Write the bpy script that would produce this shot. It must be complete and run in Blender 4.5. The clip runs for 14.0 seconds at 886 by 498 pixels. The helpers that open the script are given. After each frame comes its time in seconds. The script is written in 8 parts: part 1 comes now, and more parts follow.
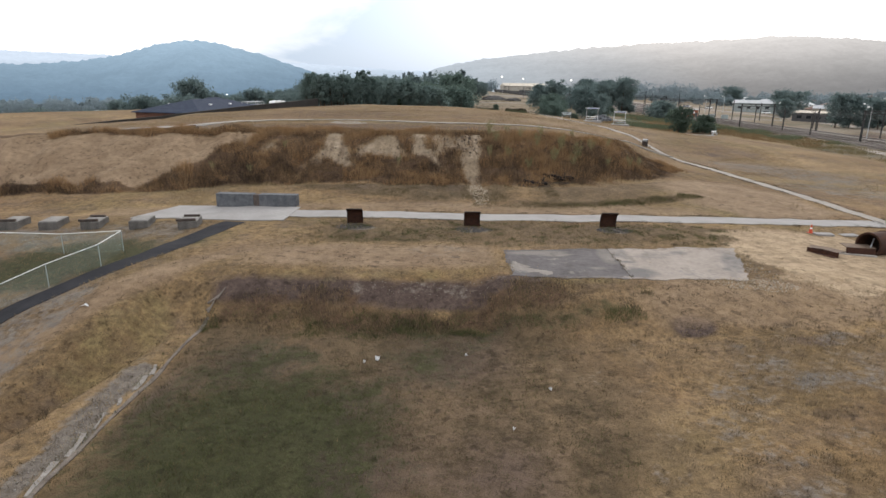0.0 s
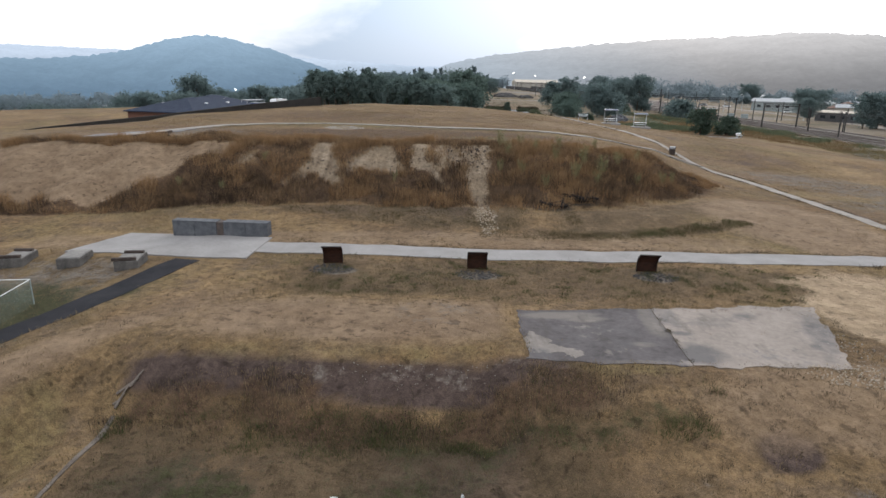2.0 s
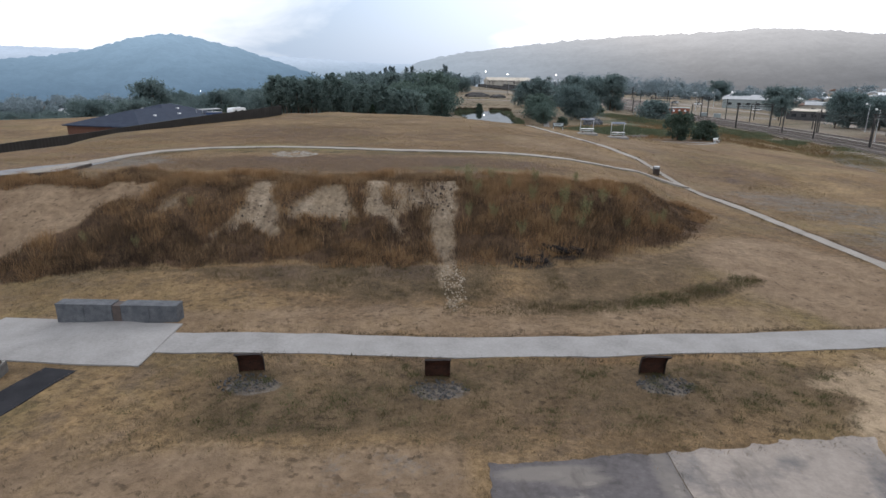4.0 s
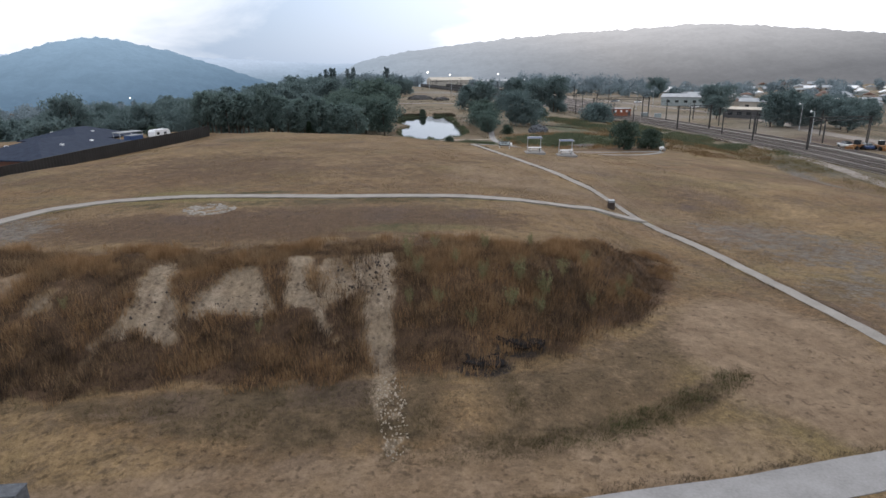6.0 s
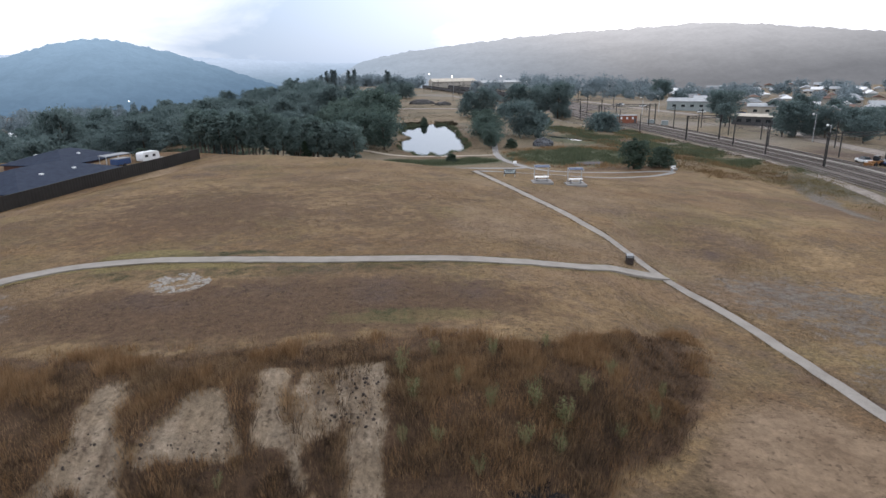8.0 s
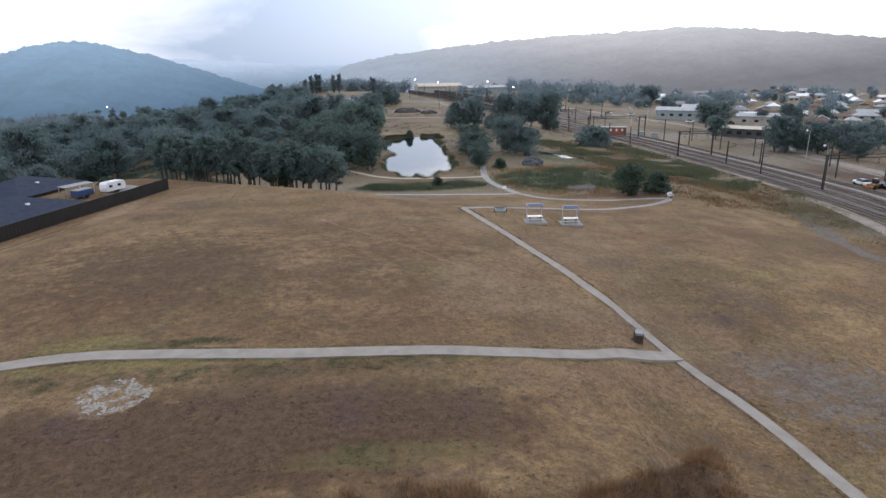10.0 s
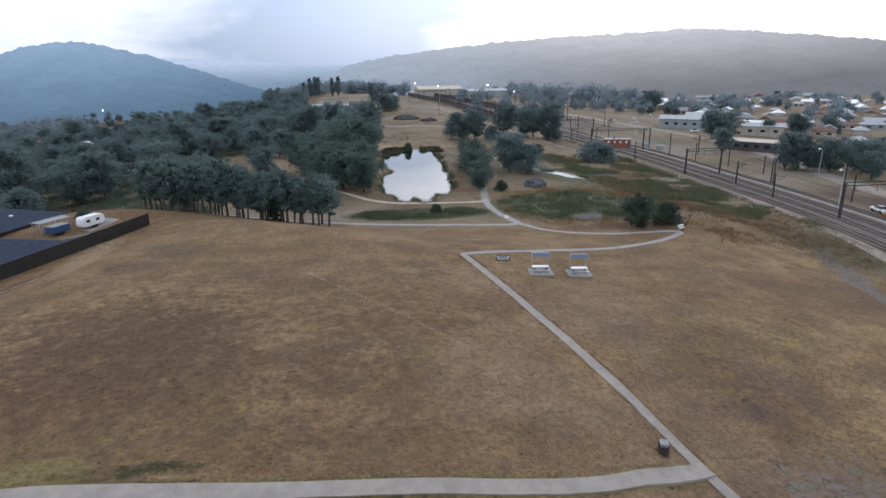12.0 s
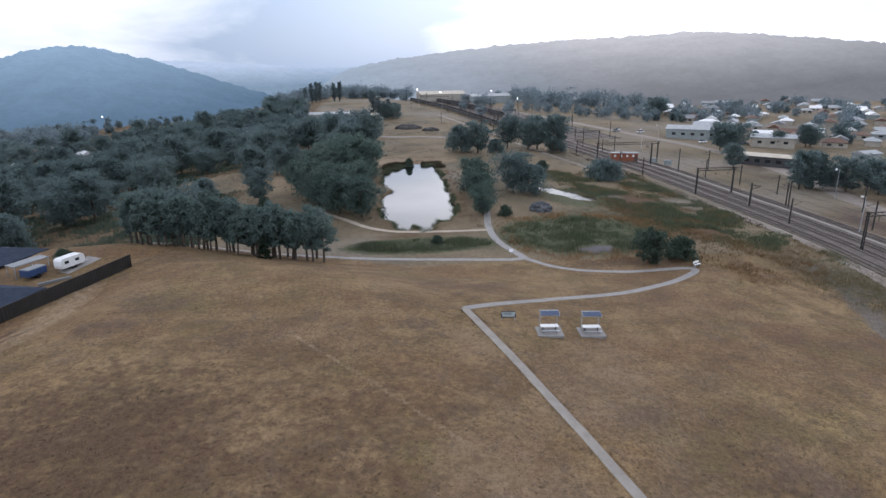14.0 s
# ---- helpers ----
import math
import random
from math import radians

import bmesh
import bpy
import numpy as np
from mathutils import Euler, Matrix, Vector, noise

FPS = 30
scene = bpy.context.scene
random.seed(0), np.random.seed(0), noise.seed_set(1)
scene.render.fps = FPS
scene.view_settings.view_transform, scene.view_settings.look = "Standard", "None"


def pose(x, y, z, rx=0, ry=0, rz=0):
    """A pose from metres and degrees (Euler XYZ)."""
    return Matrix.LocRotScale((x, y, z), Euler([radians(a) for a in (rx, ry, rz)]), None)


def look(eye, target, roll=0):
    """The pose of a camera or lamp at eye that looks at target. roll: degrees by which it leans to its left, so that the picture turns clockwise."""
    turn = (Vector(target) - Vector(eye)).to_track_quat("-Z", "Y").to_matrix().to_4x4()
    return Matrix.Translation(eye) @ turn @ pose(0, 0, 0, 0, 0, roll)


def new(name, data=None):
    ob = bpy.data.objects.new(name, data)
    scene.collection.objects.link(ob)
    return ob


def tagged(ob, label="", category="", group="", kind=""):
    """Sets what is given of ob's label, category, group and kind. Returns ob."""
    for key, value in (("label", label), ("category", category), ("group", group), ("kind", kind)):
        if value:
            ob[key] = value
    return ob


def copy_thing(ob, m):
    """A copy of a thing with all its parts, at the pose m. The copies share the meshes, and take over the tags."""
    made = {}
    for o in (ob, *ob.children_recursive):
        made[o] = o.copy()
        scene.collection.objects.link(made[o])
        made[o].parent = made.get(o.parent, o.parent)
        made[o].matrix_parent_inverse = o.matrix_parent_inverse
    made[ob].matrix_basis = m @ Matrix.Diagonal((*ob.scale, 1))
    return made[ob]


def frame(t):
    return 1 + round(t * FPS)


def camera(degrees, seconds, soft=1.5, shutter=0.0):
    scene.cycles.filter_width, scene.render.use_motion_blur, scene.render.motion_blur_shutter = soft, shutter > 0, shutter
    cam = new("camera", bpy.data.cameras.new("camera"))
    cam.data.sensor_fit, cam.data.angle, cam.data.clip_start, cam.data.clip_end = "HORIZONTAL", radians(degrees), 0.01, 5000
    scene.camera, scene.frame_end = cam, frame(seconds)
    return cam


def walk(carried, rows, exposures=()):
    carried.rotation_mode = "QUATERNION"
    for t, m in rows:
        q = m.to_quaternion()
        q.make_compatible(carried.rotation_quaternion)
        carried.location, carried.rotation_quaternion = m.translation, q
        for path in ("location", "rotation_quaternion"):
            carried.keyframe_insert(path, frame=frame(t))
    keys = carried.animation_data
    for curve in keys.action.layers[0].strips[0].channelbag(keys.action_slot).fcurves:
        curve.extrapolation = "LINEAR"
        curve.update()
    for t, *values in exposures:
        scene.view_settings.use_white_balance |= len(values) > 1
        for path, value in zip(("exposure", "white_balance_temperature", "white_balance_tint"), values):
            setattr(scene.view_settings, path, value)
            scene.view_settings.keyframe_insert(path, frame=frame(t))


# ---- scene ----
cam = camera(73.8, 14.0)
METRES, EYE, TILT, LEAN, TURN = 54.0, 7.8, -15.5, -0.7, 0.0
ROWS = [
    (0.0, 0.0, 0.0, 0.0, 0.0, 0.0, -0.0),
    (0.5, 0.0013, 0.027, 0.0077, -0.28, -0.41, 0.11),
    (1.0, 0.0036, 0.0574, 0.017, -0.26, -0.51, 0.15),
    (1.5, 0.0063, 0.0857, 0.0278, -0.07, -0.31, 0.07),
    (2.0, 0.0094, 0.1158, 0.0426, 0.96, -0.4, -0.5),
    (2.5, 0.0132, 0.1422, 0.0575, 1.3, -0.52, -0.75),
    (3.0, 0.0169, 0.1705, 0.0737, -0.16, -0.63, -0.12),
    (5.5, 0.0382, 0.2987, 0.1717, -2.68, -0.82, 1.37),
    (6.0, 0.0434, 0.323, 0.1953, -6.25, -1.12, 3.06),
    (6.5, 0.0468, 0.3449, 0.2176, -7.63, -1.37, 3.71),
    (7.0, 0.051, 0.3696, 0.2424, -6.79, -1.56, 3.45),
    (7.5, 0.0555, 0.3926, 0.2656, -6.04, -1.3, 3.18),
    (8.0, 0.061, 0.4184, 0.292, -6.02, -1.33, 3.19),
    (10.5, 0.0868, 0.5583, 0.4267, -7.45, -1.35, 3.44),
    (11.0, 0.0929, 0.5857, 0.4578, -7.25, -1.39, 3.27),
    (11.5, 0.0988, 0.6106, 0.487, -7.24, -1.49, 3.26),
    (12.0, 0.1061, 0.6389, 0.5165, -7.32, -1.53, 3.26),
    (12.5, 0.1118, 0.664, 0.5452, -7.23, -1.52, 3.22),
    (13.0, 0.1192, 0.6921, 0.5748, -7.21, -1.49, 3.27),
    (13.5, 0.1253, 0.7172, 0.6024, -7.14, -1.48, 3.23),
    (14.0, 0.1319, 0.747, 0.6316, -7.05, -1.5, 3.22),
]
walk(cam, [(t, pose(0, 0, EYE, TILT, LEAN, TURN) @ pose(METRES * x, METRES * y, METRES * z, 90 + pitch, roll, yaw)) for t, x, y, z, yaw, pitch, roll in ROWS],
     exposures=[(0.0, 0.25, 6450, 11), (1.5, 0.11, 6300, 11), (3.0, 0.02, 6060, 11), (5.5, -0.10, 6060, 12), (6.5, -0.10, 6020, 12), (8.0, 0.03, 5990, 13), (11.0, -0.11, 5830, 14), (14.0, -0.14, 5760, 14)])


# ---- world and sun ----
SUN_TURN, SUN_HIGH = radians(14), radians(27)
world = bpy.data.worlds.new("overcast_dawn")
scene.world = world
world.use_nodes = True
wt = world.node_tree
wt.nodes.clear()


def wnode(kind, **values):
    n = wt.nodes.new(kind)
    for key, value in values.items():
        n.inputs[key.replace("_", " ")].default_value = value
    return n


sky = wt.nodes.new("ShaderNodeTexSky")
sky.sky_type, sky.sun_disc, sky.sun_elevation, sky.sun_rotation = "NISHITA", False, SUN_HIGH, SUN_TURN
sky.dust_density, sky.air_density = 3.0, 1.0
sky_gain = wt.nodes.new("ShaderNodeVectorMath")
sky_gain.operation = "SCALE"
sky_gain.inputs["Scale"].default_value = 0.09
wt.links.new(sky.outputs[0], sky_gain.inputs[0])
coord = wt.nodes.new("ShaderNodeTexCoord")
stretch = wt.nodes.new("ShaderNodeMapping")
stretch.inputs["Scale"].default_value = (1.0, 1.0, 3.2)
wt.links.new(coord.outputs["Generated"], stretch.inputs["Vector"])
puffs = wnode("ShaderNodeTexNoise", Scale=3.4, Detail=6.0, Roughness=0.55, Distortion=0.35)
wt.links.new(stretch.outputs[0], puffs.inputs["Vector"])
# one darker cloud that hangs low over the end of the valley
core = wt.nodes.new("ShaderNodeMapping")
core.inputs["Location"].default_value = (0.03, -0.99, -0.165)
core.inputs["Scale"].default_value = (1.0, 1.0, 2.6)
wt.links.new(coord.outputs["Generated"], core.inputs["Vector"])
reach = wt.nodes.new("ShaderNodeVectorMath")
reach.operation = "LENGTH"
wt.links.new(core.outputs[0], reach.inputs[0])
near_core = wnode("ShaderNodeMapRange", From_Min=0.42, From_Max=0.04)
near_core.interpolation_type = "SMOOTHSTEP"
wt.links.new(reach.outputs["Value"], near_core.inputs["Value"])
both = wt.nodes.new("ShaderNodeMath")
both.operation = "MULTIPLY_ADD"
both.inputs[1].default_value = 0.56
wt.links.new(near_core.outputs[0], both.inputs[0])
wt.links.new(puffs.outputs["Fac"], both.inputs[2])
cloud = wt.nodes.new("ShaderNodeValToRGB")
cloud.color_ramp.elements[0].position, cloud.color_ramp.elements[0].color = 0.42, (1.45, 1.45, 1.45, 1)
cloud.color_ramp.elements[1].position, cloud.color_ramp.elements[1].color = 0.92, (0.47, 0.60, 0.76, 1)
mid = cloud.color_ramp.elements.new(0.60)
mid.color = (1.12, 1.15, 1.18, 1)
wt.links.new(both.outputs[0], cloud.inputs[0])
veil = wt.nodes.new("ShaderNodeMix")
veil.data_type = "RGBA"
veil.inputs["Factor"].default_value = 0.88
wt.links.new(sky_gain.outputs[0], veil.inputs["A"])
wt.links.new(cloud.outputs[0], veil.inputs["B"])
glow = wt.nodes.new("ShaderNodeVectorMath")
glow.operation = "DOT_PRODUCT"
glow.inputs[1].default_value = (math.sin(SUN_TURN) * math.cos(SUN_HIGH), math.cos(SUN_TURN) * math.cos(SUN_HIGH), math.sin(SUN_HIGH))
wt.links.new(coord.outputs["Generated"], glow.inputs[0])
glow_size = wnode("ShaderNodeMapRange", From_Min=0.80, From_Max=1.0, To_Min=1.0, To_Max=1.55)
glow_size.interpolation_type = "SMOOTHSTEP"
wt.links.new(glow.outputs["Value"], glow_size.inputs["Value"])
lit_veil = wt.nodes.new("ShaderNodeVectorMath")
lit_veil.operation = "SCALE"
wt.links.new(veil.outputs["Result"], lit_veil.inputs[0])
wt.links.new(glow_size.outputs[0], lit_veil.inputs["Scale"])
back = wt.nodes.new("ShaderNodeBackground")
back.inputs["Strength"].default_value = 1.0
wt.links.new(lit_veil.outputs[0], back.inputs["Color"])
wt.links.new(back.outputs[0], wt.nodes.new("ShaderNodeOutputWorld").inputs["Surface"])

sun = new("sun", bpy.data.lights.new("sun", "SUN"))
sun.data.energy, sun.data.angle, sun.data.color = 0.55, radians(18), (1.0, 0.93, 0.84)
sun.matrix_world = look((0, 0, 60), (-60 * math.sin(SUN_TURN), -60 * math.cos(SUN_TURN), 60 - 60 * math.tan(SUN_HIGH)))
scene.view_settings.exposure = 0.0


# ---- materials ----
class Shade:
    """A small builder for node materials."""

    def __init__(self, name, rough=0.9, metal=0.0, spec=0.3):
        self.m = bpy.data.materials.new(name)
        self.m.use_nodes = True
        self.t = self.m.node_tree
        self.b = self.t.nodes["Principled BSDF"]
        self.b.inputs["Roughness"].default_value = rough
        self.b.inputs["Metallic"].default_value = metal
        self.b.inputs["Specular IOR Level"].default_value = spec
        self.where = self.t.nodes.new("ShaderNodeTexCoord").outputs["Object"]

    def put(self, socket, value):
        if isinstance(value, bpy.types.NodeSocket):
            self.t.links.new(value, socket)
        elif isinstance(value, (tuple, list)):
            socket.default_value = (*value, 1) if len(value) == 3 and len(socket.default_value) == 4 else value
        else:
            socket.default_value = value

    def noise(self, scale, detail=4.0, rough=0.55, stretch=None, bend=0.0):
        n = self.t.nodes.new("ShaderNodeTexNoise")
        n.inputs["Scale"].default_value, n.inputs["Detail"].default_value = scale, detail
        n.inputs["Roughness"].default_value, n.inputs["Distortion"].default_value = rough, bend
        src = self.where
        if stretch:
            k = self.t.nodes.new("ShaderNodeMapping")
            k.inputs["Scale"].default_value = stretch
            self.t.links.new(src, k.inputs["Vector"])
            src = k.outputs[0]
        self.t.links.new(src, n.inputs["Vector"])
        return n.outputs["Fac"]

    def ramp(self, value, *stops):
        n = self.t.nodes.new("ShaderNodeValToRGB")
        e = n.color_ramp.elements
        for i, (at, col) in enumerate(stops):
            spot = e[i] if i < 2 else e.new(at)
            spot.position = at
            spot.color = (*col, 1) if isinstance(col, tuple) else (col, col, col, 1)
        self.put(n.inputs[0], value)
        return n.outputs[0]

    def mix(self, fac, a, b, mode="MIX"):
        n = self.t.nodes.new("ShaderNodeMix")
        n.data_type, n.blend_type = "RGBA", mode
        self.put(n.inputs["Factor"], fac), self.put(n.inputs["A"], a), self.put(n.inputs["B"], b)
        return n.outputs["Result"]

    def sum(self, op, a, b, c=0.0):
        n = self.t.nodes.new("ShaderNodeMath")
        n.operation = op
        self.put(n.inputs[0], a), self.put(n.inputs[1], b), self.put(n.inputs[2], c)
        return n.outputs[0]

    def layer(self, name):
        n = self.t.nodes.new("ShaderNodeAttribute")
        n.attribute_name = name
        k = self.t.nodes.new("ShaderNodeSeparateColor")
        self.t.links.new(n.outputs["Color"], k.inputs[0])
        return k.outputs

    def split(self):
        k = self.t.nodes.new("ShaderNodeSeparateXYZ")
        self.t.links.new(self.where, k.inputs[0])
        return k.outputs

    def island(self):
        return self.t.nodes.new("ShaderNodeNewGeometry").outputs["Random Per Island"]

    def each(self):
        return self.t.nodes.new("ShaderNodeObjectInfo").outputs["Random"]

    def relief(self, value, strength=0.4, depth=0.02):
        n = self.t.nodes.new("ShaderNodeBump")
        n.inputs["Strength"].default_value, n.inputs["Distance"].default_value = strength, depth
        self.put(n.inputs["Height"], value)
        self.t.links.new(n.outputs[0], self.b.inputs["Normal"])
        return self

    def colour(self, value):
        self.put(self.b.inputs["Base Color"], value)
        return self


def plain(name, a, b, scale=3.0, rough=0.7, metal=0.0, fine=18.0, bump=0.25, depth=0.01, spec=0.3):
    """Two tones of one surface, mottled at two scales."""
    s = Shade(name, rough, metal, spec)
    big, small = s.noise(scale, 5), s.noise(fine * scale, 4)
    both = s.sum("MULTIPLY_ADD", small, 0.45, s.sum("MULTIPLY", big, 0.6))
    s.colour(s.ramp(both, (0.36, a), (0.68, b)))
    s.relief(small, bump, depth)
    return s.m


def foliage(name, dark, light, per_leaf=True):
    s = Shade(name, 0.75, 0.0, 0.2)
    v = s.sum("MULTIPLY_ADD", s.island(), 0.40, s.sum("MULTIPLY_ADD", s.each(), 0.25, s.sum("MULTIPLY", s.noise(0.7, 3), 0.5)))
    s.colour(s.ramp(v, (0.22, dark), (0.95, light)))
    k = s.t.nodes.new("ShaderNodeBsdfTranslucent")
    s.t.links.new(s.b.inputs["Base Color"].links[0].from_socket, k.inputs["Color"])
    m = s.t.nodes.new("ShaderNodeMixShader")
    m.inputs[0].default_value = 0.42
    s.t.links.new(s.b.outputs[0], m.inputs[1]), s.t.links.new(k.outputs[0], m.inputs[2])
    s.t.links.new(m.outputs[0], s.t.nodes["Material Output"].inputs["Surface"])
    return s.m


def straw(name, *stops, clumpy=0.62):
    s = Shade(name, 0.9, 0.0, 0.1)
    v = s.sum("MULTIPLY_ADD", s.island(), 0.25, s.sum("MULTIPLY_ADD", s.noise(2.0, 2), clumpy, s.sum("MULTIPLY", s.noise(0.35, 3), 0.82 - clumpy)))
    s.colour(s.ramp(v, *stops))
    return s.m


concrete_new = plain("pale_path_concrete", (0.205, 0.195, 0.187), (0.30, 0.287, 0.277), 0.8, 0.9, 0, 14, 0.2)
concrete_warm = plain("sandy_path_concrete", (0.205, 0.184, 0.160), (0.305, 0.278, 0.246), 0.8, 0.9, 0, 14, 0.2)
concrete_old = plain("weathered_concrete", (0.12, 0.115, 0.11), (0.27, 0.255, 0.235), 1.5, 0.9, 0, 9, 0.5, 0.02)
corten = plain("rusted_steel", (0.018, 0.010, 0.008), (0.075, 0.030, 0.017), 4, 0.8, 0.3, 6, 0.3)
black_rust = plain("black_rusted_steel", (0.010, 0.008, 0.008), (0.026, 0.016, 0.013), 5, 0.85, 0.2, 6, 0.3)
asphalt = plain("asphalt", (0.016, 0.016, 0.019), (0.034, 0.034, 0.038), 1.2, 0.95, 0, 30, 0.5, 0.01, 0.1)
steel_grey = plain("galvanised_steel", (0.38, 0.40, 0.42), (0.55, 0.57, 0.58), 3, 0.45, 0.7)
white_paint = plain("white_paint", (0.66, 0.67, 0.68), (0.80, 0.80, 0.80), 2, 0.5)
black_steel = plain("black_painted_steel", (0.012, 0.012, 0.014), (0.03, 0.03, 0.033), 5, 0.5, 0.2)
mast_steel = plain("dark_mast_steel", (0.03, 0.03, 0.032), (0.06, 0.058, 0.056), 3, 0.7, 0.3)
blue_sheet = plain("blue_roof_sheet", (0.030, 0.048, 0.098), (0.048, 0.070, 0.130), 2, 0.7, 0.0)
timber_grey = plain("grey_weathered_timber", (0.17, 0.155, 0.14), (0.34, 0.31, 0.28), 4, 0.85)
timber_dark = plain("dark_old_timber", (0.025, 0.02, 0.018), (0.08, 0.06, 0.05), 4, 0.85)
roof_blue = plain("slate_blue_roof", (0.022, 0.030, 0.050), (0.040, 0.050, 0.075), 1.2, 0.85, 0, 18, 0.25, 0.01, 0.1)
roof_pale = plain("pale_iron_roof", (0.26, 0.275, 0.29), (0.42, 0.435, 0.445), 0.5, 0.75, 0.0)
roof_red = plain("tile_roof", (0.12, 0.075, 0.06), (0.19, 0.12, 0.09), 0.7, 0.8)
roof_grey = plain("grey_iron_roof", (0.16, 0.17, 0.18), (0.28, 0.29, 0.30), 0.5, 0.55, 0.2)
roof_tan = plain("rusty_pale_roof", (0.38, 0.33, 0.26), (0.55, 0.50, 0.42), 0.4, 0.7)
wall_brick = plain("red_brick_wall", (0.095, 0.048, 0.035), (0.15, 0.075, 0.052), 2, 0.9)
red_board = plain("red_brown_boards", (0.20, 0.075, 0.045), (0.30, 0.115, 0.07), 2, 0.85)
wall_cream = plain("cream_wall", (0.32, 0.295, 0.25), (0.44, 0.41, 0.36), 0.6, 0.85)
wall_grey = plain("grey_green_wall", (0.22, 0.26, 0.26), (0.33, 0.36, 0.36), 0.6, 0.8)
wall_dark = plain("dark_shed_wall", (0.05, 0.05, 0.055), (0.10, 0.10, 0.10), 0.6, 0.8)
fence_steel = plain("dark_sheet_fence", (0.045, 0.042, 0.04), (0.07, 0.065, 0.06), 0.6, 0.6)
bark = plain("grey_brown_bark", (0.05, 0.04, 0.035), (0.13, 0.11, 0.09), 3, 0.95, 0, 8, 0.6, 0.03)
rubble = plain("pale_rubble", (0.20, 0.18, 0.155), (0.37, 0.34, 0.30), 6, 0.95)
dark_glass = Shade("dark_window_glass", 0.08, 0.0, 0.6).colour((0.02, 0.025, 0.03)).m
charcoal = plain("charred_wood", (0.010, 0.009, 0.009), (0.034, 0.030, 0.029), 3, 1.0, 0, 18, 0.25, 0.01, 0.02)
orange_plastic = plain("orange_red_plastic", (0.45, 0.06, 0.03), (0.55, 0.09, 0.04), 6, 0.6)
green_plastic = plain("dark_green_plastic", (0.03, 0.10, 0.05), (0.05, 0.14, 0.07), 6, 0.5)
blue_paint = plain("blue_paint", (0.025, 0.05, 0.13), (0.045, 0.08, 0.18), 4, 0.5)
ballast = plain("rail_ballast", (0.078, 0.066, 0.058), (0.150, 0.126, 0.110), 0.6, 0.95, 0, 40, 0.6, 0.05)
sleeper_mat = plain("dusty_sleepers", (0.068, 0.057, 0.050), (0.125, 0.105, 0.092), 3, 0.95)
rail_steel = plain("rail_steel", (0.14, 0.115, 0.10), (0.28, 0.25, 0.23), 4, 0.5, 0.6)
dirt_road = plain("pale_dirt_road", (0.30, 0.25, 0.20), (0.42, 0.36, 0.29), 0.6, 0.95, 0, 20, 0.5, 0.03)
service_dirt = plain("grey_brown_dirt", (0.16, 0.135, 0.115), (0.29, 0.25, 0.215), 0.6, 0.95, 0, 20, 0.5, 0.03)
lamp_glow = Shade("lamp_glow", 0.5)
lamp_glow.b.inputs["Emission Color"].default_value = (1.0, 0.95, 0.85, 1)
lamp_glow.b.inputs["Emission Strength"].default_value = 14.0
lamp_glow = lamp_glow.m

# dark grey stone of the low wall
s = Shade("dark_grey_stone", 0.85)
s.colour(s.ramp(s.sum("MULTIPLY_ADD", s.noise(30, 3), 0.5, s.sum("MULTIPLY", s.noise(3, 4), 0.5)), (0.35, (0.048, 0.052, 0.061)), (0.65, (0.138, 0.143, 0.153))))
stone_grey = s.relief(s.noise(30, 3), 0.6, 0.02).m

plinth_mat = plain("sooty_concrete", (0.045, 0.043, 0.042), (0.14, 0.13, 0.12), 2.5, 0.95, 0, 9, 0.5, 0.02)
kerb_mat = plain("mossy_old_concrete", (0.075, 0.060, 0.048), (0.195, 0.165, 0.140), 2.5, 0.95, 0, 9, 0.5, 0.02)
kerb_pale = plain("chipped_pale_concrete", (0.15, 0.135, 0.12), (0.27, 0.25, 0.225), 5, 0.95)
pale_rust = plain("pale_rusted_steel", (0.085, 0.058, 0.042), (0.19, 0.14, 0.105), 3, 0.9)
plaque_mat = plain("dull_brown_plaque", (0.055, 0.045, 0.042), (0.10, 0.078, 0.068), 4, 0.85)

pad_grey = plain("blue_grey_gravel", (0.17, 0.17, 0.175), (0.27, 0.27, 0.275), 0.8, 0.95, 0, 30, 0.4, 0.02)

